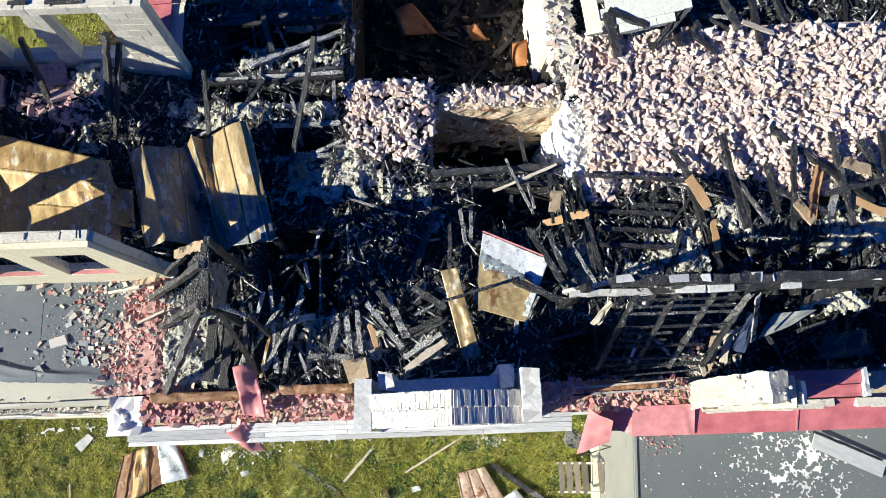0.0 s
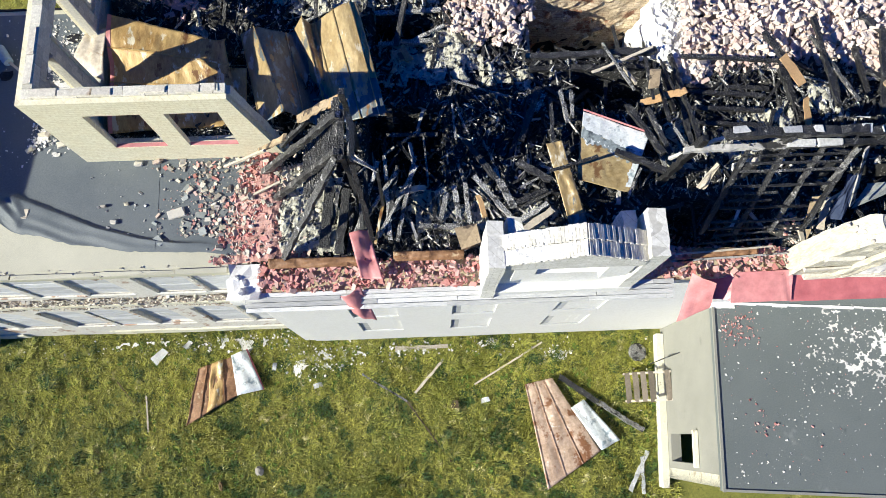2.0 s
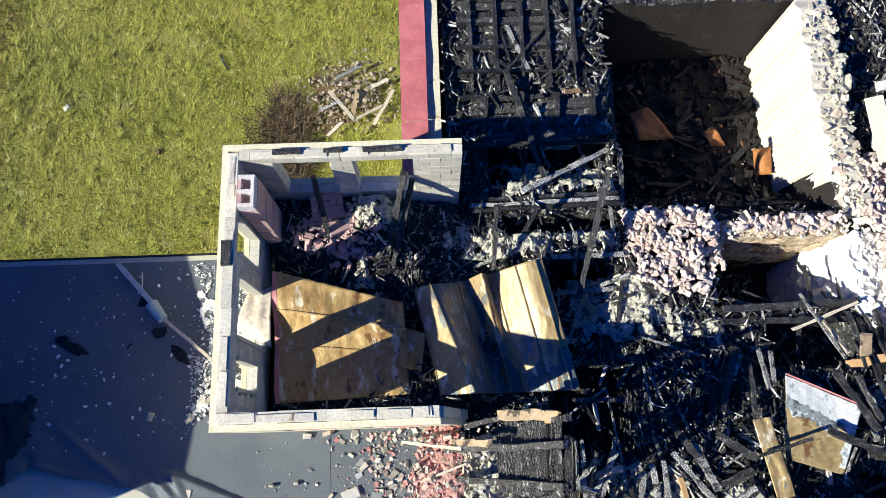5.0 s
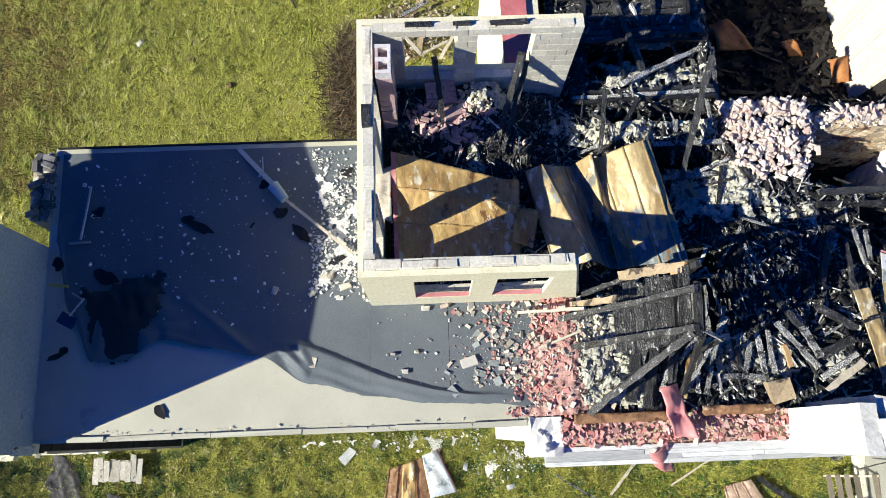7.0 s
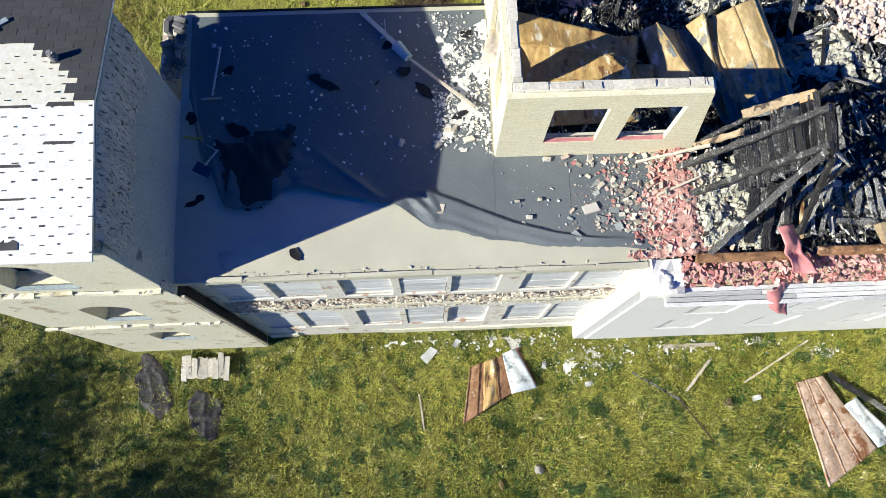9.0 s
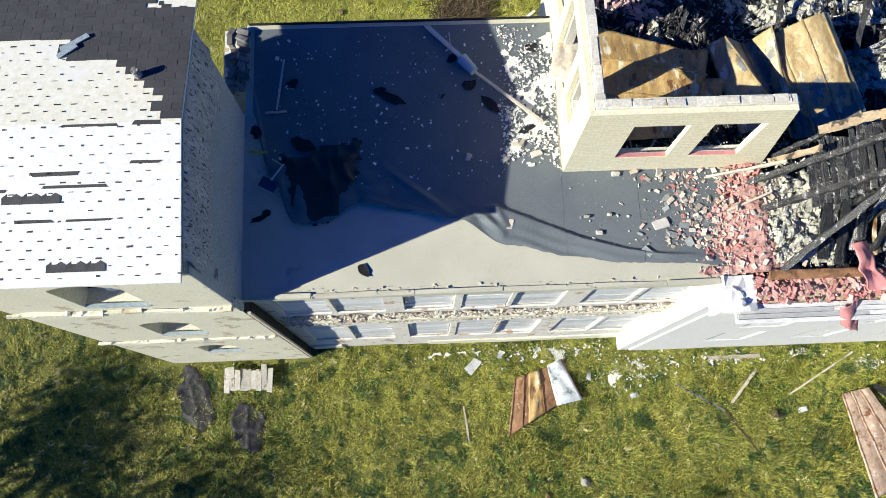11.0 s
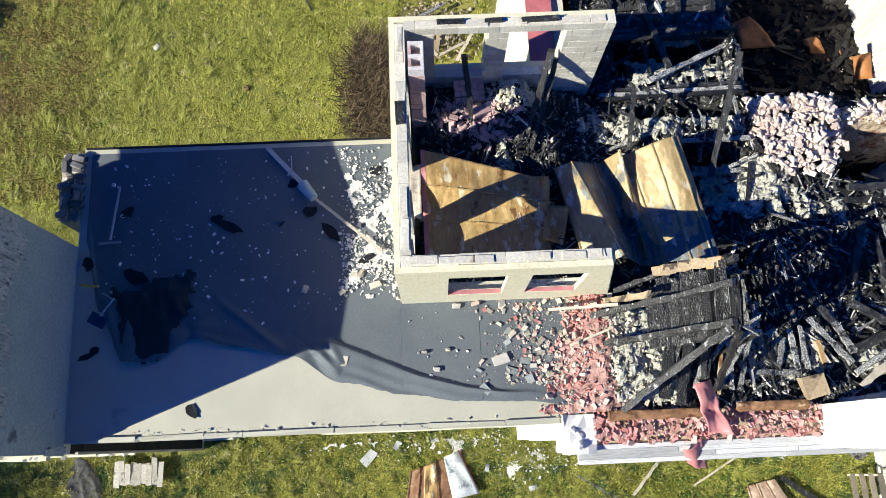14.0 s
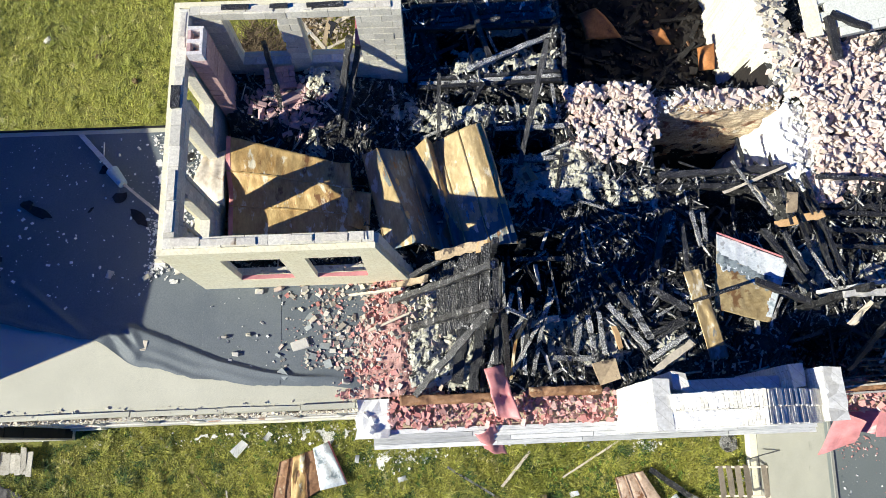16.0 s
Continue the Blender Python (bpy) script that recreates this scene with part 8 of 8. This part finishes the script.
        v = [t.verts.new((w / 2 * rng.uniform(0.6, 1.1) * math.cos(6.283 * i / n), h / 2 * rng.uniform(0.6, 1.2) * math.sin(6.283 * i / n), rng.uniform(0, 0.03))) for i in range(n)]
        u = [t.verts.new(q.co - Vector((0, 0, 0.012))) for q in v]
        t.faces.new(v)
        for i in range(n):
            t.faces.new((v[i], u[i], u[(i + 1) % n], v[(i + 1) % n]))
        thing("felt_scrap", t, FELT, "torn black scrap of roofing felt", "felt scrap", "felt scraps").matrix_world = pose(x, y, up, 0, 0, a)
    t, g = bmesh.new(), {}
    for i in range(48):
        for j in range(44):
            x, y = -15.75 + 0.05 * i, 2.2 + 0.05 * j
            e = min((x + 15.72) - 0.28 * (3.9 - y), (y - 2.28) - 0.55 * (x + 14.9), (y - 2.28) + 0.25 * (x + 15.0), 4.1 - y + 0.2 * (x + 14.5), -14.15 - x + 0.35 * (y - 3.2)) + 0.22 * nz(x, y, 2.2, 61.0) + 0.12 * nz(x, y, 6.0, 62.0)
            if e > 0.02:
                g[i, j] = t.verts.new((x, y, roof_z(y) + 0.05 + min(0.10, 0.3 * e) * (0.2 + 1.3 * (1 - abs(nz(x * 1.5 + 0.5 * y, y * 0.35, 1.5, 63.0))) ** 5 + 0.5 * abs(nz(x * 1.4 - y * 0.4, y * 0.4, 2.6, 64.0)))))
    e = empty("crumpled_felt", "crumpled black felt heaped on the roof", "felt")
    for i0, i1 in ((0, 14), (14, 26), (26, 48)):
        vs, fs, ids = [], [], {}
        for (i, j), v in g.items():
            q = [v] + [g.get(k) for k in ((i + 1, j), (i + 1, j + 1), (i, j + 1))]
            if i0 <= i < i1 and all(q):
                for c in q:
                    if c not in ids:
                        ids[c] = len(vs)
                        vs.append(c.co.copy())
                fs.append([ids[c] for c in q])
        me = bpy.data.meshes.new("felt_fold")
        me.from_pydata(vs, [], fs)
        me.materials.append(DARKFELT)
        o = smooth(new("felt_fold", me))
        o.parent = e
    t.free()
    # brick stub at the back corner
    e = empty("brick_stub", "broken brick parapet stub at the roof corner", "masonry")
    me = brick_mesh(STUB)
    for r in range(4):
        for k in range(14):
            if rng.random() < 0.8 - 0.12 * r:
                o = new("brick", me)
                o.parent = e
                o.matrix_basis = pose(-16.75 + 0.26 * (k % 2) + rng.uniform(-0.03, 0.03), 5.45 + 0.11 * (k // 2) * 1.9 + rng.uniform(-0.03, 0.03), 8.52 + 0.075 * r, rng.uniform(-15, 15), rng.uniform(-15, 15), rng.choice((0, 90)) + rng.uniform(-25, 25))
    part("stub_core", bm_box(-16.95, -16.35, 5.4, 6.9, -0.3, 8.48, jit=0.02), PEELED, e)


NAVY = shade("navy_plastic", (0.02, 0.03, 0.10), (0.03, 0.05, 0.14), 3.0, 0.5, 0.1)
YELLOWPAINT = shade("yellow_paint", (0.55, 0.45, 0.05), (0.65, 0.5, 0.08), 3.0, 0.6, 0.1)
STUB = shade("sooty_grey_brick", (0.06, 0.055, 0.055), (0.30, 0.29, 0.28), 3.0, 0.92, 0.5, vary=0.3)
roof_litter()


# ---- things on the grass ----
def on_ground():
    def gz(x, y, up=0.0):
        return ground_z(x, y) + up

    def corners(*p, up=0.06):
        return [(x, y, gz(x, y) + up) for x, y in p]

    e = seamed_sheet("fallen_roof_sheet", "rusty roof sheets with a white end lying in the grass", corners((-10.3, -2.05), (-8.7, -1.15), (-8.9, 0.05), (-10.0, -0.3), up=0.16), 40, 30, lambda u, v: 0.05 * abs(math.sin(6.3 * u)) + 0.07 * nz(u * 3, v * 3, 1.0, 71.0) + 0.025 * nz(u * 9, v * 9, 1.0, 72.0), BROWNRUST, (0.02, 0.28, 0.5, 0.74))
    smooth(part("gold_panel", sheet_bm(corners((-9.65, -1.68), (-9.1, -1.35), (-9.2, -0.05), (-9.55, -0.16), up=0.235), 8, 12, wave(0.02, 1, 0, 79.0)), RUST, e, "golden rusty panel"))
    smooth(part("white_sheet", sheet_bm(corners((-8.72, -1.18), (-7.9, -1.02), (-8.5, 0.25), (-8.95, 0.08), up=0.2), 10, 10, wave(0.03, 1, 0, 73.0)), WHITEMETAL, e, "white-painted sheet"))
    part("red_edge", timber_bm(corners((-7.9, -1.02), up=0.14)[0], corners((-8.48, 0.27), up=0.14)[0], 0.05, 0.04, 0.05), REDMETAL, e)
    e = seamed_sheet("fallen_roof_sheet", "pinkish rusty roof sheets lying in the grass", corners((0.88, -4.37), (2.6, -3.28), (1.25, -1.0), (0.38, -1.17), up=0.18), 40, 40, lambda u, v: 0.03 * abs(math.sin(9.4 * u)) + 0.05 * nz(u * 2.5, v * 5, 1.0, 75.0) + 0.02 * nz(u * 9, v * 16, 1.0, 76.0), PINKRUST, (0.02, 0.34, 0.66))
    smooth(part("white_sheet", sheet_bm(corners((2.62, -3.27), (3.23, -2.98), (2.2, -1.7), (1.78, -1.95), up=0.2), 10, 10, wave(0.03, 1, 0, 77.0)), WHITEMETAL, e, "white-painted sheet"))
    t = bmesh.new()
    timber_bm((1.5, -0.95, gz(1.5, -0.95, 0.1)), (2.7, -1.85, gz(2.7, -1.85, 0.1)), 0.16, 0.14, 0.2, bm=t)
    thing("charred_log", t, CHAR, "charred beam lying on the grass", "beam", "burnt timbers")
    timber((2.6, -1.75, gz(2.6, -1.75, 0.1)), (4.0, -2.72, gz(4, -2.7, 0.1)), 0.14, 0.12, SCORCH, "scorched beam lying on the grass")
    for a, b, w, m in (((-4.79, -0.65), (-3.38, -1.55), 0.06, SCORCH), ((-3.38, -1.55), (-2.03, -3.47), 0.045, TWIG), ((-3.11, -1.3), (-2.17, -0.27), 0.08, PALEWOOD), ((-1.22, -1.11), (1.03, 0.15), 0.05, PALEWOOD), ((3.44, -4.5), (4.09, -3.37), 0.12, GREYWOOD), ((3.85, -4.6), (3.9, -3.5), 0.10, GREYWOOD), ((-11.64, -1.07), (-11.51, -2.19), 0.05, PALEWOOD), ((-12.6, -0.6), (-12.0, -1.3), 0.03, TWIG), ((-3.7, 0.12), (-2.0, 0.15), 0.12, PALEWOOD)):
        timber((*a, gz(*a, 0.05)), (*b, gz(*b, 0.05)), w, w * 0.6, m, "weathered stick lying in the grass", name="stick", category="stick", group="sticks in the grass")
    # stillage of boards leaning on the annexe wall
    e = empty("pallet", "weathered wooden pallet leaning on the annexe wall", "pallet", group="")
    for y in (-1.82, -0.98):
        part("rail", timber_bm((3.5, y, 0.02), (4.82, y - 0.02, 0.72), 0.06, 0.07, 0.08), PALEWOOD, e)
    for k in range(6):
        if k == 4:
            continue
        f = 0.08 + 0.165 * k
        x, z = 3.5 + 1.32 * f, 0.02 + 0.7 * f + 0.05
        part("slat", timber_bm((x, -1.86, z), (x, -0.94, z + 0.01), 0.17, 0.025, 0.1), GREYSLAT, e)
    t = bmesh.new()
    bmesh.ops.create_cone(t, cap_ends=True, segments=22, radius1=0.30, radius2=0.26, depth=0.08, matrix=pose(4.1, -0.28, gz(4.1, -0.28, 0.08), 6, 4, 0))
    bmesh.ops.create_cone(t, cap_ends=True, segments=12, radius1=0.06, radius2=0.05, depth=0.06, matrix=pose(4.1, -0.28, gz(4.1, -0.28, 0.14)))
    thing("round_lid", t, SCORCH, "round brown-grey lid lying in the grass", "lid")
    for a, b in (((4.15, -0.75), (4.9, -0.5)),):
        timber((*a, 0.9), (*b, 1.6), 0.03, 0.03, CHAR, "thin charred rod leaning on the annexe wall", name="rod", category="rod")
    for x, y, s in ((-11.28, 0.16, 0.55), (-6.2, -0.95, 0.3), (-7.6, -0.3, 0.25), (-1.95, -1.7, 0.45), (-0.9, -1.6, 0.3), (-10.4, 0.5, 0.3), (-9.2, 0.6, 0.25)):
        q = sheet_bm([(-s / 2, -s / 4, 0), (s / 2, -s / 4, 0), (s / 2.4, s / 4, 0), (-s / 2.2, s / 3.5, 0)], 6, 4, lambda u, v: 0.06 * math.sin(3 * u + x) * v, 0.015)
        thing("scrap_sheet", q, GREYWOOD if s != 0.45 else TWIG, "small grey scrap of sheet in the grass", "scrap", "scraps").matrix_world = pose(x, y, gz(x, y, 0.07), rng.uniform(-8, 8), rng.uniform(-8, 8), rng.uniform(0, 90))
    spots = []
    for cx, cy, sx, sy, n in ((-3.2, 0.1, 0.6, 0.12, 60), (1.5, -0.25, 0.3, 0.12, 70), (-6.2, -0.2, 0.3, 0.3, 50), (-9.0, 0.55, 1.2, 0.18, 90), (-13, 0.5, 1.5, 0.2, 40), (-7.0, 0.4, 0.4, 0.3, 40), (4.2, -0.8, 0.3, 0.6, 20), (-5.6, -0.1, 0.8, 0.25, 90), (-0.5, 0.1, 1.2, 0.15, 60)):
        for _ in range(n * 2):
            x, y = rng.gauss(cx, sx), rng.gauss(cy, sy)
            if (y < 0.42 or y < 0.9 and x < -6.8) and x < 4.8:
                spots.append((x, y, gz(x, y) + 0.05))
    shards(spots, FLAKES, "fallen_render", "crumbs of white render fallen on the grass", "rubble", (0.010, 0.10), 0.12)
    t, g = bmesh.new(), {}
    for i in range(520):
        for j in range(52):
            x, y = -13.0 + i * 0.033, -1.05 + j * 0.033
            if y > (0.40 if x > -6.8 else 0.88):
                continue
            e = max(1 - ((x - cx) / rx) ** 2 - ((y - cy) / ry) ** 2 for cx, cy, rx, ry in ((-5.6, -0.1, 1.1, 0.5), (1.55, -0.25, 0.5, 0.3), (-3.1, 0.1, 0.9, 0.22), (-8.6, 0.45, 1.6, 0.4), (-6.6, -0.3, 0.5, 0.5), (-0.6, 0.2, 1.0, 0.16), (-11.8, 0.6, 1.2, 0.2)))
            if 0.55 * e + 0.8 * nz(x, y, 2.4, 95.0) + 0.7 * nz(x, y, 7.0, 96.0) > 0.5:
                g[i, j] = t.verts.new((x + rng.uniform(-0.01, 0.01), y + rng.uniform(-0.01, 0.01), gz(x, y, 0.035 + rng.uniform(0, 0.02))))
    for (i, j), v in g.items():
        q = [g.get(k) for k in ((i + 1, j), (i + 1, j + 1), (i, j + 1))]
        if all(q):
            t.faces.new((v, *q))
    thing("plaster_dust", t, FLAKES, "white plaster dust spilt on the grass along the wall", "dust", kind="stuff")
    # stack of boards and black sheeting under the tower
    e = empty("board_stack", "stack of short weathered boards beside the wall", "boards")
    for k in range(9):
        x = -19.0 + 0.165 * k
        part("board", timber_bm((x, -0.32 + rng.uniform(-0.1, 0.08), 0.05), (x + rng.uniform(-0.03, 0.03), 0.36 + rng.uniform(-0.1, 0.1), 0.08 + rng.uniform(0, 0.06)), 0.168, 0.03, 0.1), STACKWOOD, e)
    for cx, cy, rx, ry in ((-20.0, -0.55, 0.55, 1.15), (-18.35, -1.45, 0.62, 0.8)):
        t, g = bmesh.new(), {}
        for i in range(34):
            for j in range(56):
                x, y = cx - 0.85 + 0.05 * i, cy - 1.4 + 0.05 * j
                e = 1 - ((x - cx + 0.25 * (y - cy)) / rx) ** 2 - ((y - cy) / ry) ** 2 + 0.5 * nz(x, y, 1.6, 81.0) + 0.3 * nz(x, y, 4.0, 82.0)
                if e > 0.15:
                    g[i, j] = t.verts.new((x, y, gz(x, y, 0.05) + min(0.035, 0.10 * e) * (0.2 + 1.0 * (1 - abs(nz(x, 0.6 * y, 2.2, 83.0))) ** 6 + 0.5 * (1 - abs(nz(x, y, 4.0, 84.0))) ** 5)))
        for (i, j), v in g.items():
            q = [g.get(k) for k in ((i + 1, j), (i + 1, j + 1), (i, j + 1))]
            if all(q):
                t.faces.new((v, *q))
        smooth(thing("black_sheeting", t, TARP, "crumpled black plastic sheeting on the grass", "plastic sheet", "black sheeting"))
    e = empty("return_boarding", "dark tarred boards on the narrow return wall", "boarding", kind="structure")
    for k in range(18):
        part("board", bm_box(-16.446, -16.41 - rng.uniform(0, 0.02), 0.63, 0.945, 0.1 + 0.44 * k, 0.1 + 0.44 * k + 0.42, jit=0.008), FELT, e)
    part("rail", bm_box(-16.40, -16.33, 0.60, 0.66, 0.2, 7.9, jit=0.01), PALEWOOD, e)
    DUSTY = shade("dusty_mortar", (0.30, 0.235, 0.16), (0.52, 0.44, 0.33), 2.0, 0.93, 0.8, 16.0, ((0.66, 0.61, 0.52), 4.0, 0.40), vary=0.35)
    # behind the room: spoil, planks and brushwood
    spots = []
    for _ in range(1500):
        x, y = rng.gauss(-8.7, 0.95), rng.gauss(14.8, 0.75)
        if y > 13.0 and x < -6.9:
            spots.append((x, y, gz(x, y) + 0.35 * max(0, 1 - ((x + 8.7) / 1.8) ** 2 - ((y - 14.8) / 1.5) ** 2) * rng.random() + 0.02))
    shards(spots, DUSTY, "spoil_heap", "low spoil heap of pale mortar and stones behind the room", "rubble", (0.02, 0.15), 0.5)
    for (x, y), (x1, y1), w, mt in (((-9.45, 14.95), (-8.58, 13.8), 0.12, PALEWOOD), ((-8.6, 13.8), (-7.6, 14.3), 0.10, PALEWOOD), ((-8.62, 13.9), (-8.42, 15.1), 0.16, TANWOOD), ((-9.5, 11.5), (-8.65, 11.57), 0.12, SCORCH), ((-9.32, 11.12), (-8.95, 11.92), 0.10, SCORCH), ((-9.5, 13.25), (-9.0, 13.7), 0.11, PALEWOOD), ((-7.9, 13.6), (-7.2, 14.9), 0.12, PALEWOOD), ((-9.8, 14.2), (-9.1, 14.5), 0.10, SCORCH), ((-8.2, 14.9), (-7.4, 15.3), 0.12, PALEWOOD), ((-9.2, 15.4), (-8.3, 15.9), 0.12, SCORCH)):
        timber((x, y, gz(x, y, 0.3)), (x1, y1, gz(x1, y1, 0.34)), w, 0.05, mt, "old plank on the spoil heap", name="plank", category="plank", group="planks behind the room")
    t = bmesh.new()
    timber_bm((-8.5, 14.35, gz(-8.5, 14.3, 0.3)), (-8.3, 14.9, gz(-8.3, 14.9, 0.35)), 0.28, 0.05, bm=t)
    thing("dark_board", t, FELT, "black tarred board lying on the spoil heap", "board")
    vs, fs = [], []
    for _ in range(3600):
        x, y = rng.gauss(-11.0, 0.5), rng.gauss(12.6, 1.2)
        if not (-12.3 < x < -10.0 and 10.2 < y < 15.2):
            continue
        z, a, L, h = gz(x, y), rng.uniform(0, 6.283), rng.uniform(0.15, 0.6), rng.uniform(0.05, 0.5)
        w, k = rng.uniform(0.008, 0.02), len(vs)
        c, s = math.cos(a), math.sin(a)
        vs += [(x - s * w, y + c * w, z + h * 0.3), (x + s * w, y - c * w, z + h * 0.3), (x + c * L, y + s * L, z + h), (x + c * L - s * w, y + s * L + c * w, z + h)]
        fs.append((k, k + 1, k + 2, k + 3))
    me = bpy.data.meshes.new("brushwood")
    me.from_pydata(vs, [], fs)
    me.materials.append(TWIG)
    tagged(new("brushwood", me), "tangle of dark brown brushwood on bare earth", "brushwood", kind="stuff")
    for x, y, s in ((-24.9, 13.9, 0.22), (-18.7, 14.7, 0.16), (-15.4, 12.95, 0.15), (-16.8, 14.0, 0.14), (-25.6, 13.4, 0.15), (-13.0, -3.3, 0.14), (-8.0, -3.5, 0.16), (-9.2, -3.9, 0.14)):
        t = bmesh.new()
        lump(t, (x, y, gz(x, y, s * 0.3)), s, 0.6, seg=2)
        thing("stone", t, RUBBLE if s > 0.15 else SOIL, "half-buried stone in the grass", "stone", "stones")
    timber((-13.4, 16.6, gz(-13.4, 16.6, 0.1)), (-13.1, 16.0, gz(-13.1, 16.0, 0.08)), 0.06, 0.06, CHAR, "short burnt stake in the grass", name="stake", category="stake")
    timber((-8.9, 12.4, gz(-8.9, 12.4, 0.1)), (-8.4, 12.8, gz(-8.4, 12.8, 0.1)), 0.10, 0.05, GREYWOOD, "grey board end in the grass", name="board", category="board")


PINKRUST = shade("pinkish_rust_sheet", (0.40, 0.25, 0.15), (0.62, 0.48, 0.37), 1.5, 0.6, 0.8, 9.0, ((0.24, 0.11, 0.05), 1.6, 0.47), metal=0.2, specks=((0.66, 0.60, 0.52), 2.6, 0.38))
GREYSLAT = shade("grey_slats", (0.14, 0.115, 0.085), (0.27, 0.23, 0.18), 3.0, 0.85, 0.4, 20.0, vary=0.25)
on_ground()


# ---- tree beyond the tower, shading the lawn ----
def tree():
    e = empty("tree", "tall broad-leaved tree with an open crown on the lawn", "tree", (-38.4, -8.3, ground_z(-38.4, -8.3)))
    t = bmesh.new()
    tips = []

    def limb(a, d, L, r, depth):
        b = a + d * L
        timber_bm(a, b, 2 * r, 2 * r, 0.12, steps=4, bm=t, taper=0.35)
        if depth == 0:
            tips.append(b)
            return
        for _ in range(3 if depth > 1 else 4):
            q = (d + Vector((rng.uniform(-0.8, 0.8), rng.uniform(-0.8, 0.8), rng.uniform(-0.2, 0.6)))).normalized()
            limb(b, q, L * rng.uniform(0.6, 0.8), r * 0.6, depth - 1)

    limb(Vector((0, 0, -0.2)), Vector((0.05, 0, 1)), 3.6, 0.26, 4)
    part("trunk", t, TWIG, e)
    vs, fs = [], []
    for p in tips:
        for _ in range(26):
            c = p + Vector((rng.gauss(0, 0.55), rng.gauss(0, 0.55), rng.gauss(0, 0.4)))
            m, k, w = pose(*c, rng.uniform(0, 360), rng.uniform(0, 360), rng.uniform(0, 360)), len(vs), rng.uniform(0.07, 0.15)
            vs += [m @ Vector(q) for q in ((-w, 0, 0), (0, -w * 0.6, 0.01), (w, 0, 0), (0, w * 0.6, 0.01))]
            fs.append((k, k + 1, k + 2, k + 3))
    me = bpy.data.meshes.new("crown")
    me.from_pydata(vs, [], fs)
    me.materials.append(WEED)
    c = new("crown", me)
    c.parent = e
    return e


TREE = tree()
copy_thing(TREE, pose(-38.6, -12.8, ground_z(-38.6, -12.8), 0, 0, 140))
copy_thing(TREE, pose(-35.6, -9.6, ground_z(-35.6, -9.6), 0, 0, 320))
copy_thing(TREE, pose(-33.6, -13.2, ground_z(-33.6, -13.2), 0, 0, 250))


def shrub(x, y):
    """A low dense bush: a few stems and many small leaves in uneven clumps."""
    e = empty("shrub", "low dark green bush in the withered grass", "bush", (x, y, ground_z(x, y)))
    t = bmesh.new()
    vs, fs = [], []
    for _ in range(14):
        a, r, h = rng.uniform(0, 6.283), rng.uniform(0.25, 1.05), rng.uniform(0.35, 0.75)
        tip = Vector((r * math.cos(a), r * math.sin(a), h))
        timber_bm((0, 0, -0.05), tip, 0.035, 0.035, 0.2, steps=3, bm=t, taper=0.6)
        for _ in range(90):
            c = tip + Vector((rng.gauss(0, 0.22), rng.gauss(0, 0.22), rng.gauss(0, 0.12)))
            m, k, w = pose(*c, rng.uniform(-60, 60), rng.uniform(-60, 60), rng.uniform(0, 360)), len(vs), rng.uniform(0.05, 0.09)
            vs += [m @ Vector(q) for q in ((-w, 0, 0), (0, -w * 0.5, 0.01), (w, 0, 0), (0, w * 0.5, 0.01))]
            fs.append((k, k + 1, k + 2, k + 3))
    part("stems", t, TWIG, e)
    me = bpy.data.meshes.new("foliage")
    me.from_pydata(vs, [], fs)
    me.materials.append(SHRUBLEAF)
    o = new("foliage", me)
    o.parent = e


SHRUBLEAF = shade("dark_shrub_leaves", (0.045, 0.085, 0.010), (0.12, 0.16, 0.025), 3.0, 0.6, 0.1, vary=0.45)
shrub(-25.9, 15.8)
